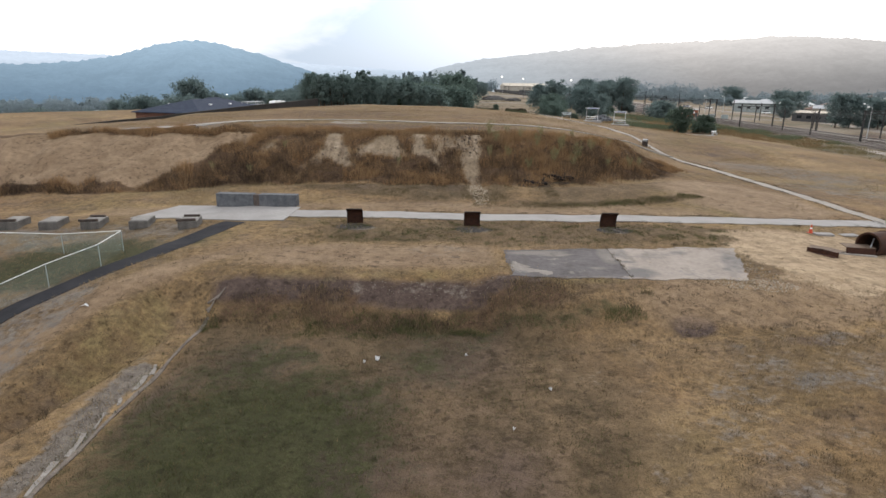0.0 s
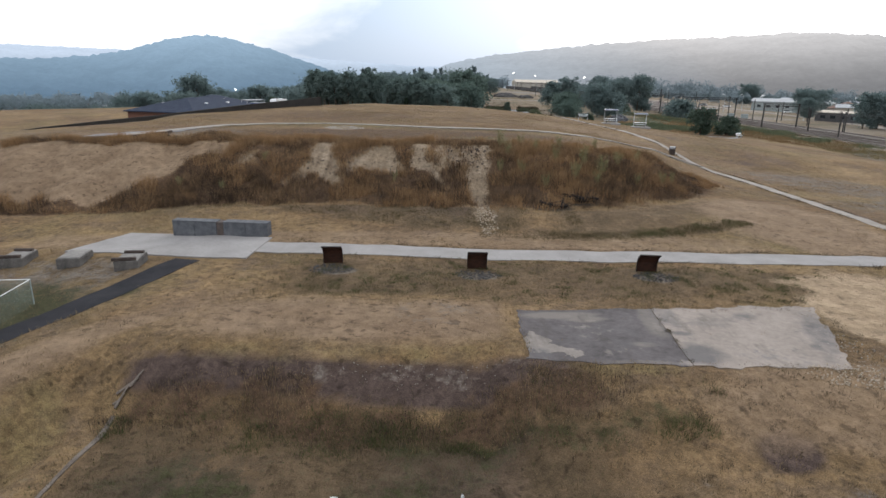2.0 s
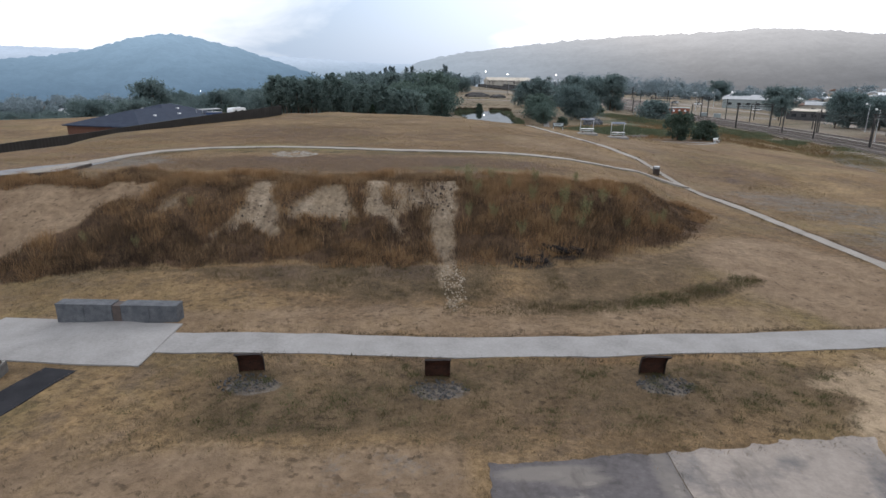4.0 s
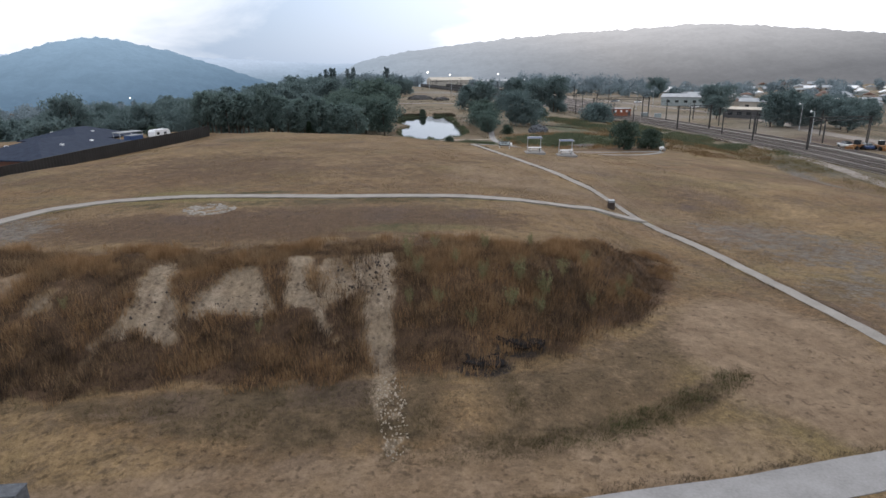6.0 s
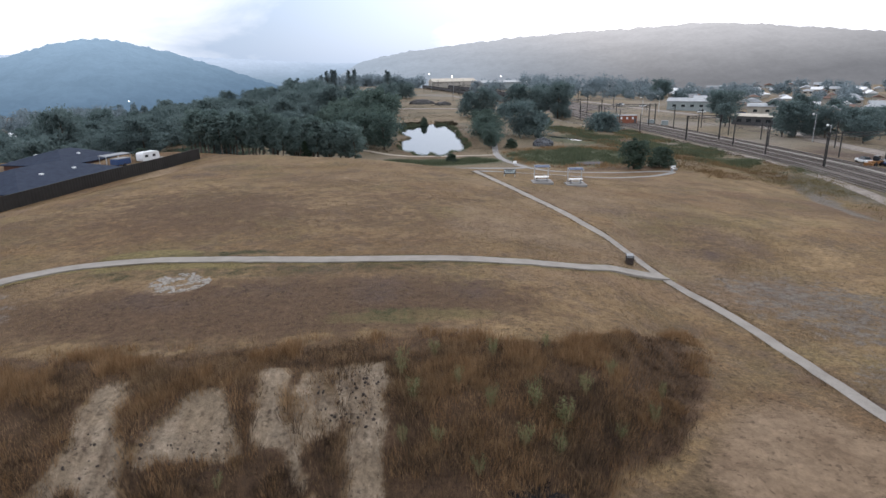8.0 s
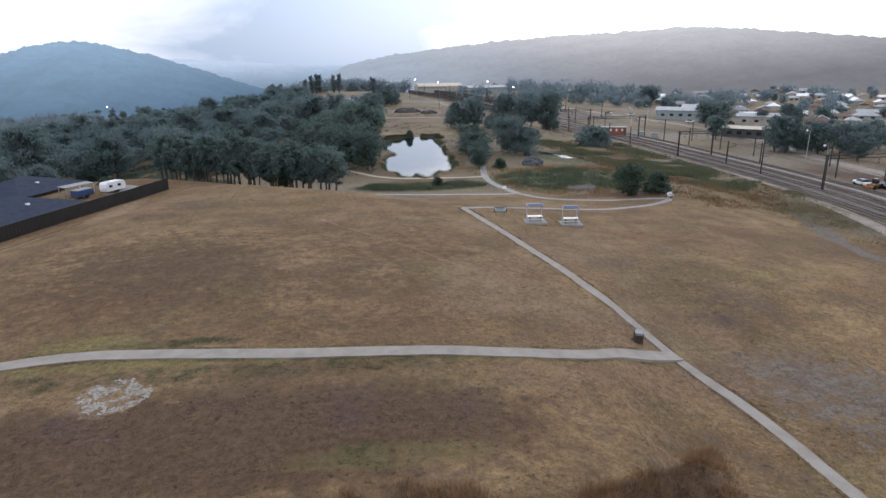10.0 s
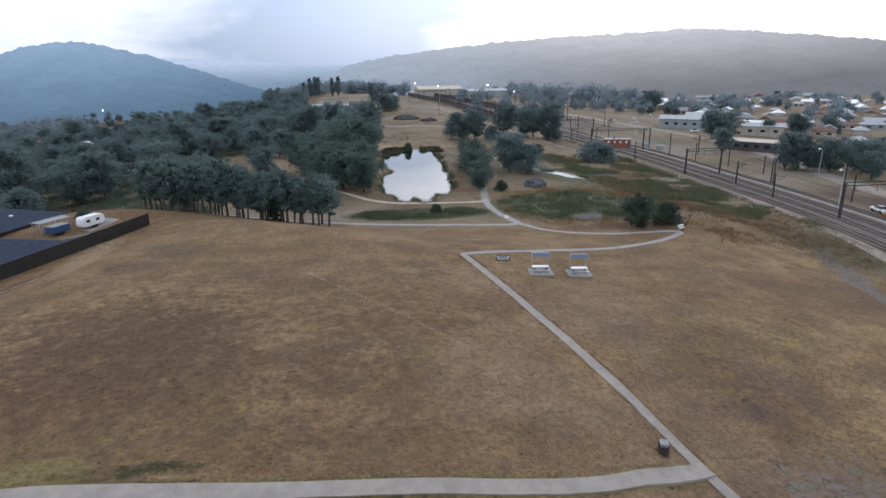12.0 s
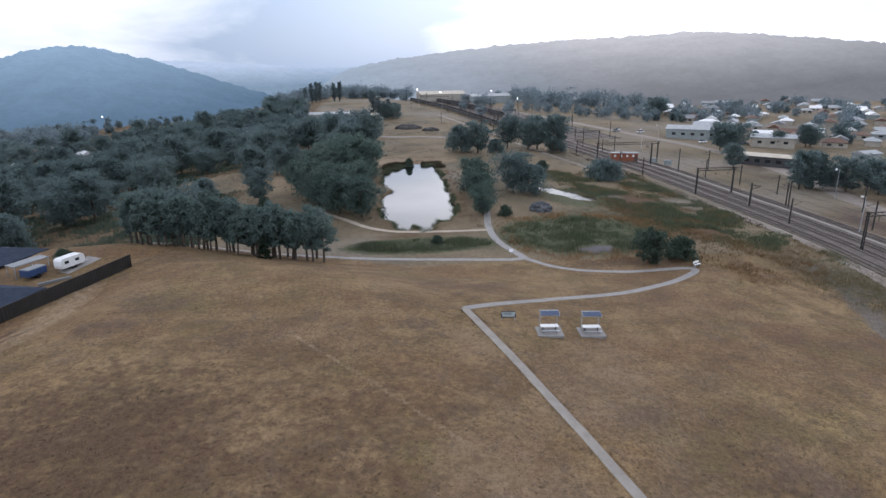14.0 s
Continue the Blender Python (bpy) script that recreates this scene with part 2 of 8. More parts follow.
# old floor slabs: bare grey and pale worn skin
def slab_material(name, edge, dark, pale):
    s = Shade(name, 0.92, 0.0, 0.15)
    worn = s.ramp(s.sum("MULTIPLY_ADD", s.noise(2.2, 7, 0.65), 0.4, s.sum("MULTIPLY", s.noise(0.36, 4, 0.6, None, 0.8), 0.75)), (edge - 0.02, 0.0), (edge + 0.07, 1.0))
    cloudy = s.ramp(s.sum("MULTIPLY_ADD", s.noise(0.7, 6, 0.7), 0.6, s.sum("MULTIPLY", s.noise(5.0, 6, 0.7), 0.4)), (0.36, 0.0), (0.64, 1.0))
    base = s.mix(cloudy, tuple(c * 0.72 for c in dark), tuple(c * 1.55 for c in dark))
    skin = s.mix(cloudy, tuple(c * 0.70 for c in pale), tuple(c * 1.12 for c in pale))
    worn_at = s.layer("wear")
    worn = s.sum("MAXIMUM", worn, s.ramp(s.sum("MULTIPLY_ADD", s.sum("SUBTRACT", s.noise(3.0, 7, 0.72), 0.5), 1.9, worn_at[0]), (0.46, 0.0), (0.56, 1.0)))
    col = s.mix(worn, base, skin)
    col = s.mix(s.ramp(s.sum("MULTIPLY_ADD", s.sum("SUBTRACT", s.noise(1.6, 6, 0.7, (0.5, 1, 1)), 0.5), 1.0, worn_at[1]), (0.20, 0.0), (0.62, 0.8)), col, tuple(0.75 * c for c in pale))
    col = s.mix(s.ramp(s.sum("MULTIPLY_ADD", s.sum("SUBTRACT", s.noise(1.9, 6, 0.7), 0.5), 1.1, worn_at[2]), (0.20, 0.0), (0.65, 0.85)), col, (0.118, 0.112, 0.112))
    stain = s.ramp(s.noise(0.9, 5, 0.7, (1, 0.35, 1)), (0.56, 0.0), (0.70, 0.6))
    s.colour(s.mix(stain, col, (0.075, 0.066, 0.06)))
    return s.relief(s.noise(14, 5), 0.4, 0.01).m


slab_dark = slab_material("worn_dark_slab", 0.645, (0.090, 0.081, 0.081), (0.25, 0.222, 0.198))
slab_pale = slab_material("worn_pale_slab", 0.42, (0.165, 0.149, 0.140), (0.290, 0.250, 0.218))

# still pond
s = Shade("still_water", 0.02, 0.0, 0.5)
s.colour((0.012, 0.016, 0.015))
s.b.inputs["IOR"].default_value = 1.33
s.b.inputs["Specular IOR Level"].default_value = 0.62
water_mat = s.relief(s.noise(0.8, 3), 0.006, 0.01).m

mud_water = plain("wet_grey_mud", (0.085, 0.08, 0.085), (0.14, 0.13, 0.135), 0.6, 0.95, 0, 6, 0.2, 0.01, 0.05)

# chain-link mesh: a fine open weave
def mesh_wire(name, cover, col):
    s = Shade(name, 0.5, 0.5)
    s.colour(col)
    k = s.t.nodes.new("ShaderNodeBsdfTransparent")
    m = s.t.nodes.new("ShaderNodeMixShader")
    m.inputs[0].default_value = cover
    out = s.t.nodes["Material Output"]
    s.t.links.new(k.outputs[0], m.inputs[1]), s.t.links.new(s.b.outputs[0], m.inputs[2]), s.t.links.new(m.outputs[0], out.inputs["Surface"])
    return s.m


wire_mesh = mesh_wire("chain_link_wire", 0.20, (0.30, 0.37, 0.33))

leaf_she_oak = foliage("she_oak_needles", (0.086, 0.128, 0.122), (0.172, 0.228, 0.206))
# gum leaves: dark tone lifted to take in the valley haze
leaf_gum = foliage("gum_leaves", (0.098, 0.140, 0.142), (0.168, 0.220, 0.210))
leaf_willow = foliage("willow_leaves", (0.070, 0.106, 0.095), (0.132, 0.178, 0.148))
# morning haze is mixed into these two far leaf colours: paler and bluer
leaf_far = foliage("far_hazed_leaves", (0.120, 0.162, 0.170), (0.178, 0.226, 0.234))
leaf_haze = foliage("haze_tinted_leaves", (0.180, 0.228, 0.252), (0.245, 0.296, 0.320))
leaf_bush = foliage("bush_leaves", (0.052, 0.078, 0.060), (0.100, 0.134, 0.098))
leaf_dark = foliage("dark_conifer", (0.010, 0.020, 0.012), (0.03, 0.05, 0.03))
leaf_weed = foliage("weed_leaves", (0.105, 0.115, 0.055), (0.25, 0.24, 0.12))
reed_mat = straw("reeds", (0.25, (0.060, 0.078, 0.050)), (0.5, (0.105, 0.128, 0.078)), (0.72, (0.15, 0.155, 0.09)), (0.9, (0.24, 0.20, 0.12)))
s = Shade("tall_dry_grass", 0.9, 0.0, 0.1)
v = s.sum("MULTIPLY_ADD", s.island(), 0.30, s.sum("MULTIPLY_ADD", s.noise(1.3, 2), 0.5, s.sum("MULTIPLY_ADD", s.noise(0.3, 3), 0.4, s.sum("MULTIPLY", s.sum("SUBTRACT", s.split()[2], 2.6), 0.035))))
tall_straw = s.colour(s.ramp(v, (0.47, (0.052, 0.038, 0.029)), (0.57, (0.115, 0.076, 0.047)), (0.67, (0.203, 0.132, 0.073)), (0.78, (0.30, 0.208, 0.12)))).m
plume_straw = straw("plumed_dry_grass", (0.2, (0.105, 0.064, 0.036)), (0.45, (0.225, 0.135, 0.066)), (0.75, (0.37, 0.245, 0.135)))
s = Shade("dull_rim_grass", 0.9, 0.0, 0.1)
v = s.sum("MULTIPLY_ADD", s.island(), 0.35, s.sum("MULTIPLY_ADD", s.noise(0.9, 3), 0.4, s.sum("MULTIPLY", s.noise(0.25, 3), 0.4)))
rim_straw = s.colour(s.ramp(v, (0.42, (0.046, 0.034, 0.030)), (0.52, (0.098, 0.070, 0.058)), (0.60, (0.085, 0.078, 0.044)), (0.68, (0.20, 0.14, 0.082)), (0.80, (0.30, 0.22, 0.13)))).m
short_straw = straw("short_dry_grass", (0.2, (0.105, 0.078, 0.044)), (0.5, (0.215, 0.158, 0.090)), (0.85, (0.35, 0.265, 0.160)))
pit_straw = straw("brown_low_grass", (0.2, (0.045, 0.036, 0.022)), (0.5, (0.095, 0.072, 0.042)), (0.85, (0.17, 0.125, 0.072)))
field_straw = straw("field_dry_grass", (0.2, (0.112, 0.080, 0.045)), (0.5, (0.212, 0.153, 0.086)), (0.85, (0.315, 0.237, 0.142)), clumpy=0.2)
clump_straw = straw("dark_weed_clump", (0.25, (0.038, 0.032, 0.024)), (0.55, (0.072, 0.060, 0.040)), (0.85, (0.13, 0.10, 0.06)))
clump_olive = straw("olive_dry_grass", (0.25, (0.050, 0.044, 0.022)), (0.5, (0.098, 0.080, 0.040)), (0.85, (0.205, 0.158, 0.088)))
slope_straw = straw("slope_long_grass", (0.2, (0.085, 0.060, 0.033)), (0.5, (0.180, 0.122, 0.062)), (0.85, (0.300, 0.215, 0.118)))
scrub_straw = straw("valley_scrub_grass", (0.25, (0.048, 0.044, 0.028)), (0.5, (0.105, 0.083, 0.050)), (0.85, (0.20, 0.15, 0.092)))
green_grass = straw("short_green_grass", (0.2, (0.034, 0.045, 0.018)), (0.5, (0.070, 0.080, 0.032)), (0.85, (0.145, 0.136, 0.064)))

# open ground: cover masks choose the surface, noise breaks their edges
s = Shade("open_ground", 0.95, 0.0, 0.1)
big, medium, patchy, fine, grain = s.noise(0.045, 4), s.noise(0.22, 5, 0.6), s.noise(0.9, 5, 0.62), s.noise(5.0, 5, 0.65), s.noise(26, 3, 0.6)
cover, soil, kind, tint, verge = s.layer("cover"), s.layer("soil"), s.layer("kind"), s.layer("tint"), s.layer("verge")


def edged(mask, gain=0.8, a=0.36, b=0.64):
    ragged = s.sum("MULTIPLY_ADD", s.sum("SUBTRACT", patchy, 0.5), gain, mask)
    return s.ramp(s.sum("MULTIPLY_ADD", s.sum("SUBTRACT", fine, 0.5), gain * 0.7, ragged), (a, 0.0), (b, 1.0))


dry = s.mix(s.ramp(medium, (0.38, 0.0), (0.64, 1.0)), (0.150, 0.102, 0.052), (0.274, 0.186, 0.097))
dry = s.mix(s.ramp(big, (0.46, 0.0), (0.66, 0.75)), dry, (0.105, 0.064, 0.042))
dry = s.mix(s.ramp(patchy, (0.54, 0.0), (0.74, 0.36)), dry, (0.100, 0.078, 0.053))
dry = s.mix(s.ramp(s.noise(0.085, 4, 0.6), (0.50, 0.0), (0.64, 0.5)), dry, (0.165, 0.132, 0.058))
dry = s.mix(s.ramp(s.noise(0.065, 4, 0.6, (0.7, 1.3, 1)), (0.50, 0.0), (0.64, 0.6)), dry, (0.190, 0.112, 0.056))
dry = s.mix(s.ramp(s.noise(0.028, 4, 0.6, (1, 0.7, 1)), (0.48, 0.0), (0.66, 0.55)), dry, (0.142, 0.088, 0.049))
streak = s.noise(0.5, 5, 0.6, (0.22, 1.0, 1.0))
dry = s.mix(s.ramp(streak, (0.52, 0.0), (0.72, 0.24)), dry, (0.092, 0.066, 0.046))
dry = s.mix(s.ramp(s.noise(1.5, 5, 0.72), (0.48, 0.0), (0.62, 0.36)), dry, (0.098, 0.074, 0.052))
dry = s.mix(s.ramp(s.noise(0.11, 5, 0.65, (0.6, 1, 1)), (0.52, 0.0), (0.68, 0.6)), dry, (0.24, 0.165, 0.092))
dry = s.mix(s.ramp(s.noise(0.42, 6, 0.7), (0.50, 0.0), (0.66, 0.40)), dry, (0.104, 0.080, 0.070))
dry = s.mix(s.ramp(s.noise(2.6, 4, 0.7), (0.56, 0.0), (0.68, 0.45)), dry, (0.074, 0.054, 0.038))
lawn = s.mix(patchy, (0.022, 0.027, 0.012), (0.058, 0.055, 0.026))
olive = s.mix(s.ramp(patchy, (0.34, 0.0), (0.66, 1.0)), (0.072, 0.052, 0.031), (0.148, 0.103, 0.061))
tan_earth = s.mix(s.ramp(s.noise(0.35, 5, 0.6), (0.36, 0.0), (0.64, 1.0)), (0.176, 0.122, 0.078), (0.240, 0.172, 0.113))
tan_earth = s.mix(s.ramp(s.noise(1.7, 6, 0.7, (0.5, 1, 1)), (0.52, 0.0), (0.70, 0.55)), tan_earth, (0.150, 0.104, 0.068))
yellow = s.mix(patchy, (0.112, 0.092, 0.040), (0.215, 0.170, 0.078))
plum = s.mix(patchy, (0.050, 0.036, 0.032), (0.112, 0.080, 0.066))
rust = s.mix(patchy, (0.060, 0.038, 0.025), (0.128, 0.081, 0.049))
runnel = s.sum("MULTIPLY_ADD", s.noise(1.0, 4, 0.55, (2.6, 0.45, 0.45)), 0.6, s.sum("MULTIPLY", s.noise(0.55, 3, 0.6), 0.4))
sand = s.mix(s.ramp(runnel, (0.38, 0.0), (0.60, 1.0)), (0.168, 0.125, 0.086), (0.292, 0.232, 0.168))
sand = s.mix(s.ramp(s.noise(0.45, 3, 0.5, (1, 1, 1)), (0.46, 0.0), (0.60, 0.75)), sand, (0.236, 0.180, 0.122))
sand = s.mix(s.ramp(s.noise(2.2, 3, 0.6), (0.64, 0.0), (0.70, 0.7)), sand, (0.062, 0.045, 0.036))
grey = s.mix(patchy, (0.092, 0.078, 0.066), (0.185, 0.160, 0.136))
pale = s.mix(s.ramp(patchy, (0.35, 0.0), (0.65, 1.0)), (0.255, 0.188, 0.122), (0.365, 0.276, 0.184))
scorched = s.mix(fine, (0.016, 0.014, 0.013), (0.06, 0.05, 0.045))
marsh = s.mix(patchy, (0.055, 0.066, 0.040), (0.115, 0.115, 0.068))
scrub = s.mix(s.ramp(s.noise(0.03, 5, 0.65), (0.38, 0.0), (0.62, 1.0)), (0.116, 0.099, 0.068), (0.214, 0.166, 0.110))
scrub = s.mix(s.ramp(s.noise(0.012, 4, 0.6), (0.50, 0.0), (0.62, 0.8)), scrub, (0.20, 0.18, 0.155))
col = s.mix(edged(kind[2], 0.9), dry, scrub)
col = s.mix(edged(kind[0], 1.1), col, rust)
col = s.mix(edged(tint[0], 0.7, 0.25, 0.85), col, olive)
col = s.mix(edged(tint[1], 0.7, 0.28, 0.75), col, plum)
col = s.mix(edged(verge[0], 0.6, 0.30, 0.70), col, yellow)
col = s.mix(edged(verge[1], 0.9, 0.40, 0.62), col, (0.245, 0.208, 0.172))
col = s.mix(edged(tint[2], 0.4, 0.25, 0.80), col, tan_earth)
col = s.mix(edged(soil[2], 0.5, 0.30, 0.75), col, pale)
col = s.mix(edged(soil[0], 1.2), col, grey)
col = s.mix(edged(cover[1], 1.0), col, lawn)
col = s.mix(edged(kind[1], 0.8), col, marsh)
col = s.mix(edged(cover[0], 0.7), col, rust)
col = s.mix(edged(cover[2], 1.0, 0.28, 0.78), col, sand)
col = s.mix(edged(soil[1], 0.8), col, scorched)
clump = s.ramp(s.noise(1.9, 3, 0.6), (0.38, 0.84), (0.60, 1.10))
speck = s.ramp(s.sum("MULTIPLY_ADD", grain, 0.5, s.sum("MULTIPLY", fine, 0.55)), (0.39, 0.60), (0.65, 1.28))
speck = s.mix(s.ramp(s.sum("MAXIMUM", tint[2], soil[2]), (0.3, 0.0), (0.8, 0.62)), speck, (0.98, 0.98, 0.98))
weedy = s.ramp(s.sum("MULTIPLY_ADD", s.noise(3.4, 2, 0.5), 0.75, s.sum("MULTIPLY", s.noise(0.5, 3), 0.25)), (0.575, 1.0), (0.66, 0.56))
speck = s.mix(1.0, speck, weedy, "MULTIPLY")
col = s.mix(1.0, s.mix(1.0, col, speck, "MULTIPLY"), clump, "MULTIPLY")
s.colour(col)
s.b.inputs["Sheen Weight"].default_value = 0.025
s.b.inputs["Sheen Roughness"].default_value = 0.45
s.b.inputs["Sheen Tint"].default_value = (1.0, 0.78, 0.50, 1.0)
ground_mat = s.relief(s.sum("MULTIPLY_ADD", fine, 0.7, s.sum("MULTIPLY", grain, 0.3)), 0.75, 0.12).m

# distant forested ridges; morning haze is painted as a glow that pales with height
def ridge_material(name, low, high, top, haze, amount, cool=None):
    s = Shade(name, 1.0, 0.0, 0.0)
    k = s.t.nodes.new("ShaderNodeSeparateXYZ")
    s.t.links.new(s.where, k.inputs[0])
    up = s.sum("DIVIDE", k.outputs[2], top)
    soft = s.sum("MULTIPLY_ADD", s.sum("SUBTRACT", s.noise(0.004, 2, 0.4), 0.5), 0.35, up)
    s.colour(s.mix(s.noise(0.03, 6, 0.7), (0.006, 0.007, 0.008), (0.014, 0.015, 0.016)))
    # haze also shifts the painted glow paler towards -x
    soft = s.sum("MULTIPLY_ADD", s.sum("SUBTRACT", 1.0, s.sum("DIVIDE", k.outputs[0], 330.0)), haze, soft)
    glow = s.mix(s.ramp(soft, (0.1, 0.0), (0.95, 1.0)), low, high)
    # bluish fog painted into the glow at the ridge's -x end
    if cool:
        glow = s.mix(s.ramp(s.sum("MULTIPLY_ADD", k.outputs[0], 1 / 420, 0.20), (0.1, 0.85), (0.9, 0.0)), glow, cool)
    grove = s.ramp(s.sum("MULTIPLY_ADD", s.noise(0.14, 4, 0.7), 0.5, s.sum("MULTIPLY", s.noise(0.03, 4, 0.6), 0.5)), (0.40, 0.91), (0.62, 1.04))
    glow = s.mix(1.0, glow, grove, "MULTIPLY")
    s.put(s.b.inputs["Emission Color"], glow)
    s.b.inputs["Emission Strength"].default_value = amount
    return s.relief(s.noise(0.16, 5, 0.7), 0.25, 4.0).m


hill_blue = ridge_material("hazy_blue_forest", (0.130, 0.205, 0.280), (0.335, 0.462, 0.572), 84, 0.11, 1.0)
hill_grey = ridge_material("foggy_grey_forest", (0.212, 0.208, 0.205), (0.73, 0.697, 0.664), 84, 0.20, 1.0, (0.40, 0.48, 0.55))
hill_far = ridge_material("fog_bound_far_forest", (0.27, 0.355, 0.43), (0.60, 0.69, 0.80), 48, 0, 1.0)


# ---- shape helpers ----
def box(bm, c, size, turn=0.0, tip=0.0, bevel=0.0):
    """A box about c; turn about z and tip about x in degrees."""
    made = bmesh.ops.create_cube(bm, size=1.0, matrix=pose(*c, tip, 0, turn) @ Matrix.Diagonal((*size, 1)))
    if bevel:
        edges = list({e for v in made["verts"] for e in v.link_edges})
        bmesh.ops.bevel(bm, geom=edges, offset=bevel, segments=1, affect="EDGES")


def rod(bm, a, b, r0, r1=None, n=8):
    """A tapered round bar from a to b."""
    a, b = Vector(a), Vector(b)
    d = b - a
    m = Matrix.Translation((a + b) / 2) @ d.to_track_quat("Z", "Y").to_matrix().to_4x4()
    bmesh.ops.create_cone(bm, cap_ends=True, segments=n, radius1=r0, radius2=r0 if r1 is None else r1, depth=d.length, matrix=m)


def mesh_of(name, bm, material):
    data = bpy.data.meshes.new(name)
    if isinstance(bm, bmesh.types.BMesh):
        bm.to_mesh(data)
        bm.free()
    else:
        data.from_pydata(*bm)
    data.materials.append(material)
    return data


def part(name, bm, material, parent, label=""):
    ob = new(name, mesh_of(name, bm, material))
    ob.parent = parent
    return tagged(ob, label)


def single(name, bm, material, label, category, group="", kind="", at=None):
    ob = new(name, mesh_of(name, bm, material))
    if at is not None:
        ob.matrix_world = at
    return tagged(ob, label, category, group, kind)


def thing(name, at, label, category, group="", kind=""):
    ob = new(name)
    ob.empty_display_size = 0.2
    ob.matrix_world = at
    return tagged(ob, label, category, group, kind)


def bulk(name, v, f, material):
    """A mesh from arrays: v (n, 3), f (m, k)."""
    data = bpy.data.meshes.new(name)
    k = f.shape[1]
    data.vertices.add(len(v)), data.loops.add(f.size), data.polygons.add(len(f))
    data.vertices.foreach_set("co", np.ascontiguousarray(v, np.float32).ravel())
    data.loops.foreach_set("vertex_index", np.ascontiguousarray(f, np.int32).ravel())
    data.polygons.foreach_set("loop_start", np.arange(0, f.size, k, dtype=np.int32))
    data.update(calc_edges=True)
    data.materials.append(material)
    return data


# ---- lie of the land ----
def ss(a, b, v):
    u = np.clip((v - a) / (b - a), 0, 1)
    return u * u * (3 - 2 * u)
def sp(v, w=4.0):
    return 0.5 * (v + np.sqrt(v * v + w * w))
def toe_line(x):
    """The foot of the cut bank."""
    return 42.3 + 10.0 * np.maximum(0, (x - 8) / 13.0) ** 2 - 1.9 * ss(-13, -20, x)
def rail_x(y):
    """The middle line of the railway."""
    return np.interp(y, [0, 124, 142, 170, 205, 228, 250, 304, 420, 535, 722, 900, 1500], [86, 97, 100.8, 103.2, 104.4, 105.2, 105.5, 101.5, 93, 84, 54, 18, -120])
def fence_x(y):
    """The line of the boundary fence."""
    return -25.8 + 0.5222 * (y - 140)
def pond_reach(x, y):
    """1 on the pond's shore, less on the water: an uneven outline with a reedy point on one side."""
    u, v = x - 20, (y - 212) / 3.6
    shore = np.interp(np.degrees(np.arctan2(v, u)) % 360, [0, 30, 50, 85, 110, 130, 160, 175, 195, 215, 240, 255, 262, 285, 310, 330, 360], [9.3, 12.0, 16.6, 12.2, 11.2, 10.6, 8.0, 4.6, 8.6, 11.6, 12.3, 11.0, 11.8, 9.6, 10.6, 9.8, 9.3])
    return (np.hypot(u, v) / shore) ** 2 + 0.10 * np.sin(x * 0.9 + 1.0) * np.sin(y * 0.31 + x * 0.1) + 0.06 * np.sin(y * 0.7 + x * 0.3)
def height(x, y):
    x = np.asarray(x, float); y = np.asarray(y, float)
    low = 0.42 - 0.05 * sp(x - 12) - 0.045 * sp(-x - 10) + 0.45 * ss(37, 42, y) * ss(27, 14, x)
    top = 3.75 - 0.108 * sp(x - 9) - 0.035 * sp(-x - 24)
    top = top - 0.75 * ss(13, 24, x) * ss(88, 64, y)
    toe = toe_line(np.minimum(x, 30))
    wide = 8.6 + 14.0 * ss(14, 27, x) + 2.6 * ss(-13, -20, x)
    z = low + (top - low) * ss(0.04, 1, (y - toe) / wide)
    z = z + 0.25 * ss(1.25, 0.25, np.hypot((x - 21.6) / 3.4, (y - 56.0) / 4.2))
    # the field falls to the boundary fence
    z = z + (np.minimum(z, 0.2 + 0.0627 * (y - 95)) - z) * ss(0, 1, 1 - (x - fence_x(y)) / (16.0 + 10.0 * ss(92, 76, y))) * ss(50, 64, y)
    # the near pit, open on one side
    slant = x - (y - 23.5) * 0.25
    pit = -1.2 + 0.085 * sp(x - 1.0, 3)
    k = ss(1.2, 3.4, x)
    z = z + (np.minimum(pit, z) - z) * ss(24.2, 20.4, y + 2.0 * k) * ss(-11.5, -9.3, slant)
    z = z - ss(-8.6, -10.4, slant) * 0.16 * np.clip(25 - y, 0, 22) * ss(0, 8, 25 - y)
    z = z - 0.10 * ss(-12, -20, x) * np.clip(33 - y, 0, 24)
    # down to the wetland, the valley floor and the railway
    far = -2.15 - 0.03 * sp(x - 60, 10) - 0.15 * sp(-x - 30, 10)
    far = np.maximum(far, np.where(x < 0, -18, -8)) + 0.035 * np.minimum(sp(x - 270, 40), 230) * ss(220, 420, y) + 0.014 * np.clip(y - 270, 0, 380)
    edge = 112 + 0.62 * np.clip(14 - x, 0, 50) - 0.1 * np.clip(x - 20, 0, 40)
    z = z + (far - z) * ss(0, 34, y - edge)
    side = ss(62, 96, x)
    z = z + (np.minimum(-4.7, z) - z) * side * ss(190, 120, y)
    yard = ss(0.6, 3.0, fence_x(y) - x) * ss(74, 84, y) * ss(150, 142, y)
    z = z - (1.0 + 0.5 * ss(132, 124, y)) * yard
    off = np.abs(x - rail_x(y))
    z = z + (-4.5 + 0.014 * np.clip(y - 270, 0, 380) - z) * ss(26, 14, off)
    z = z + (-3.8 - z) * ss(1.22, 0.84, pond_reach(x, y))
    z = z - 0.7 * ss(1.5, 0.5, ((x - 60.6 + 0.42 * (y - 202.5)) / 3.0) ** 2 + ((y - 202.5) / 11.5) ** 2 + 0.3 * np.sin(y * 0.8))
    return z


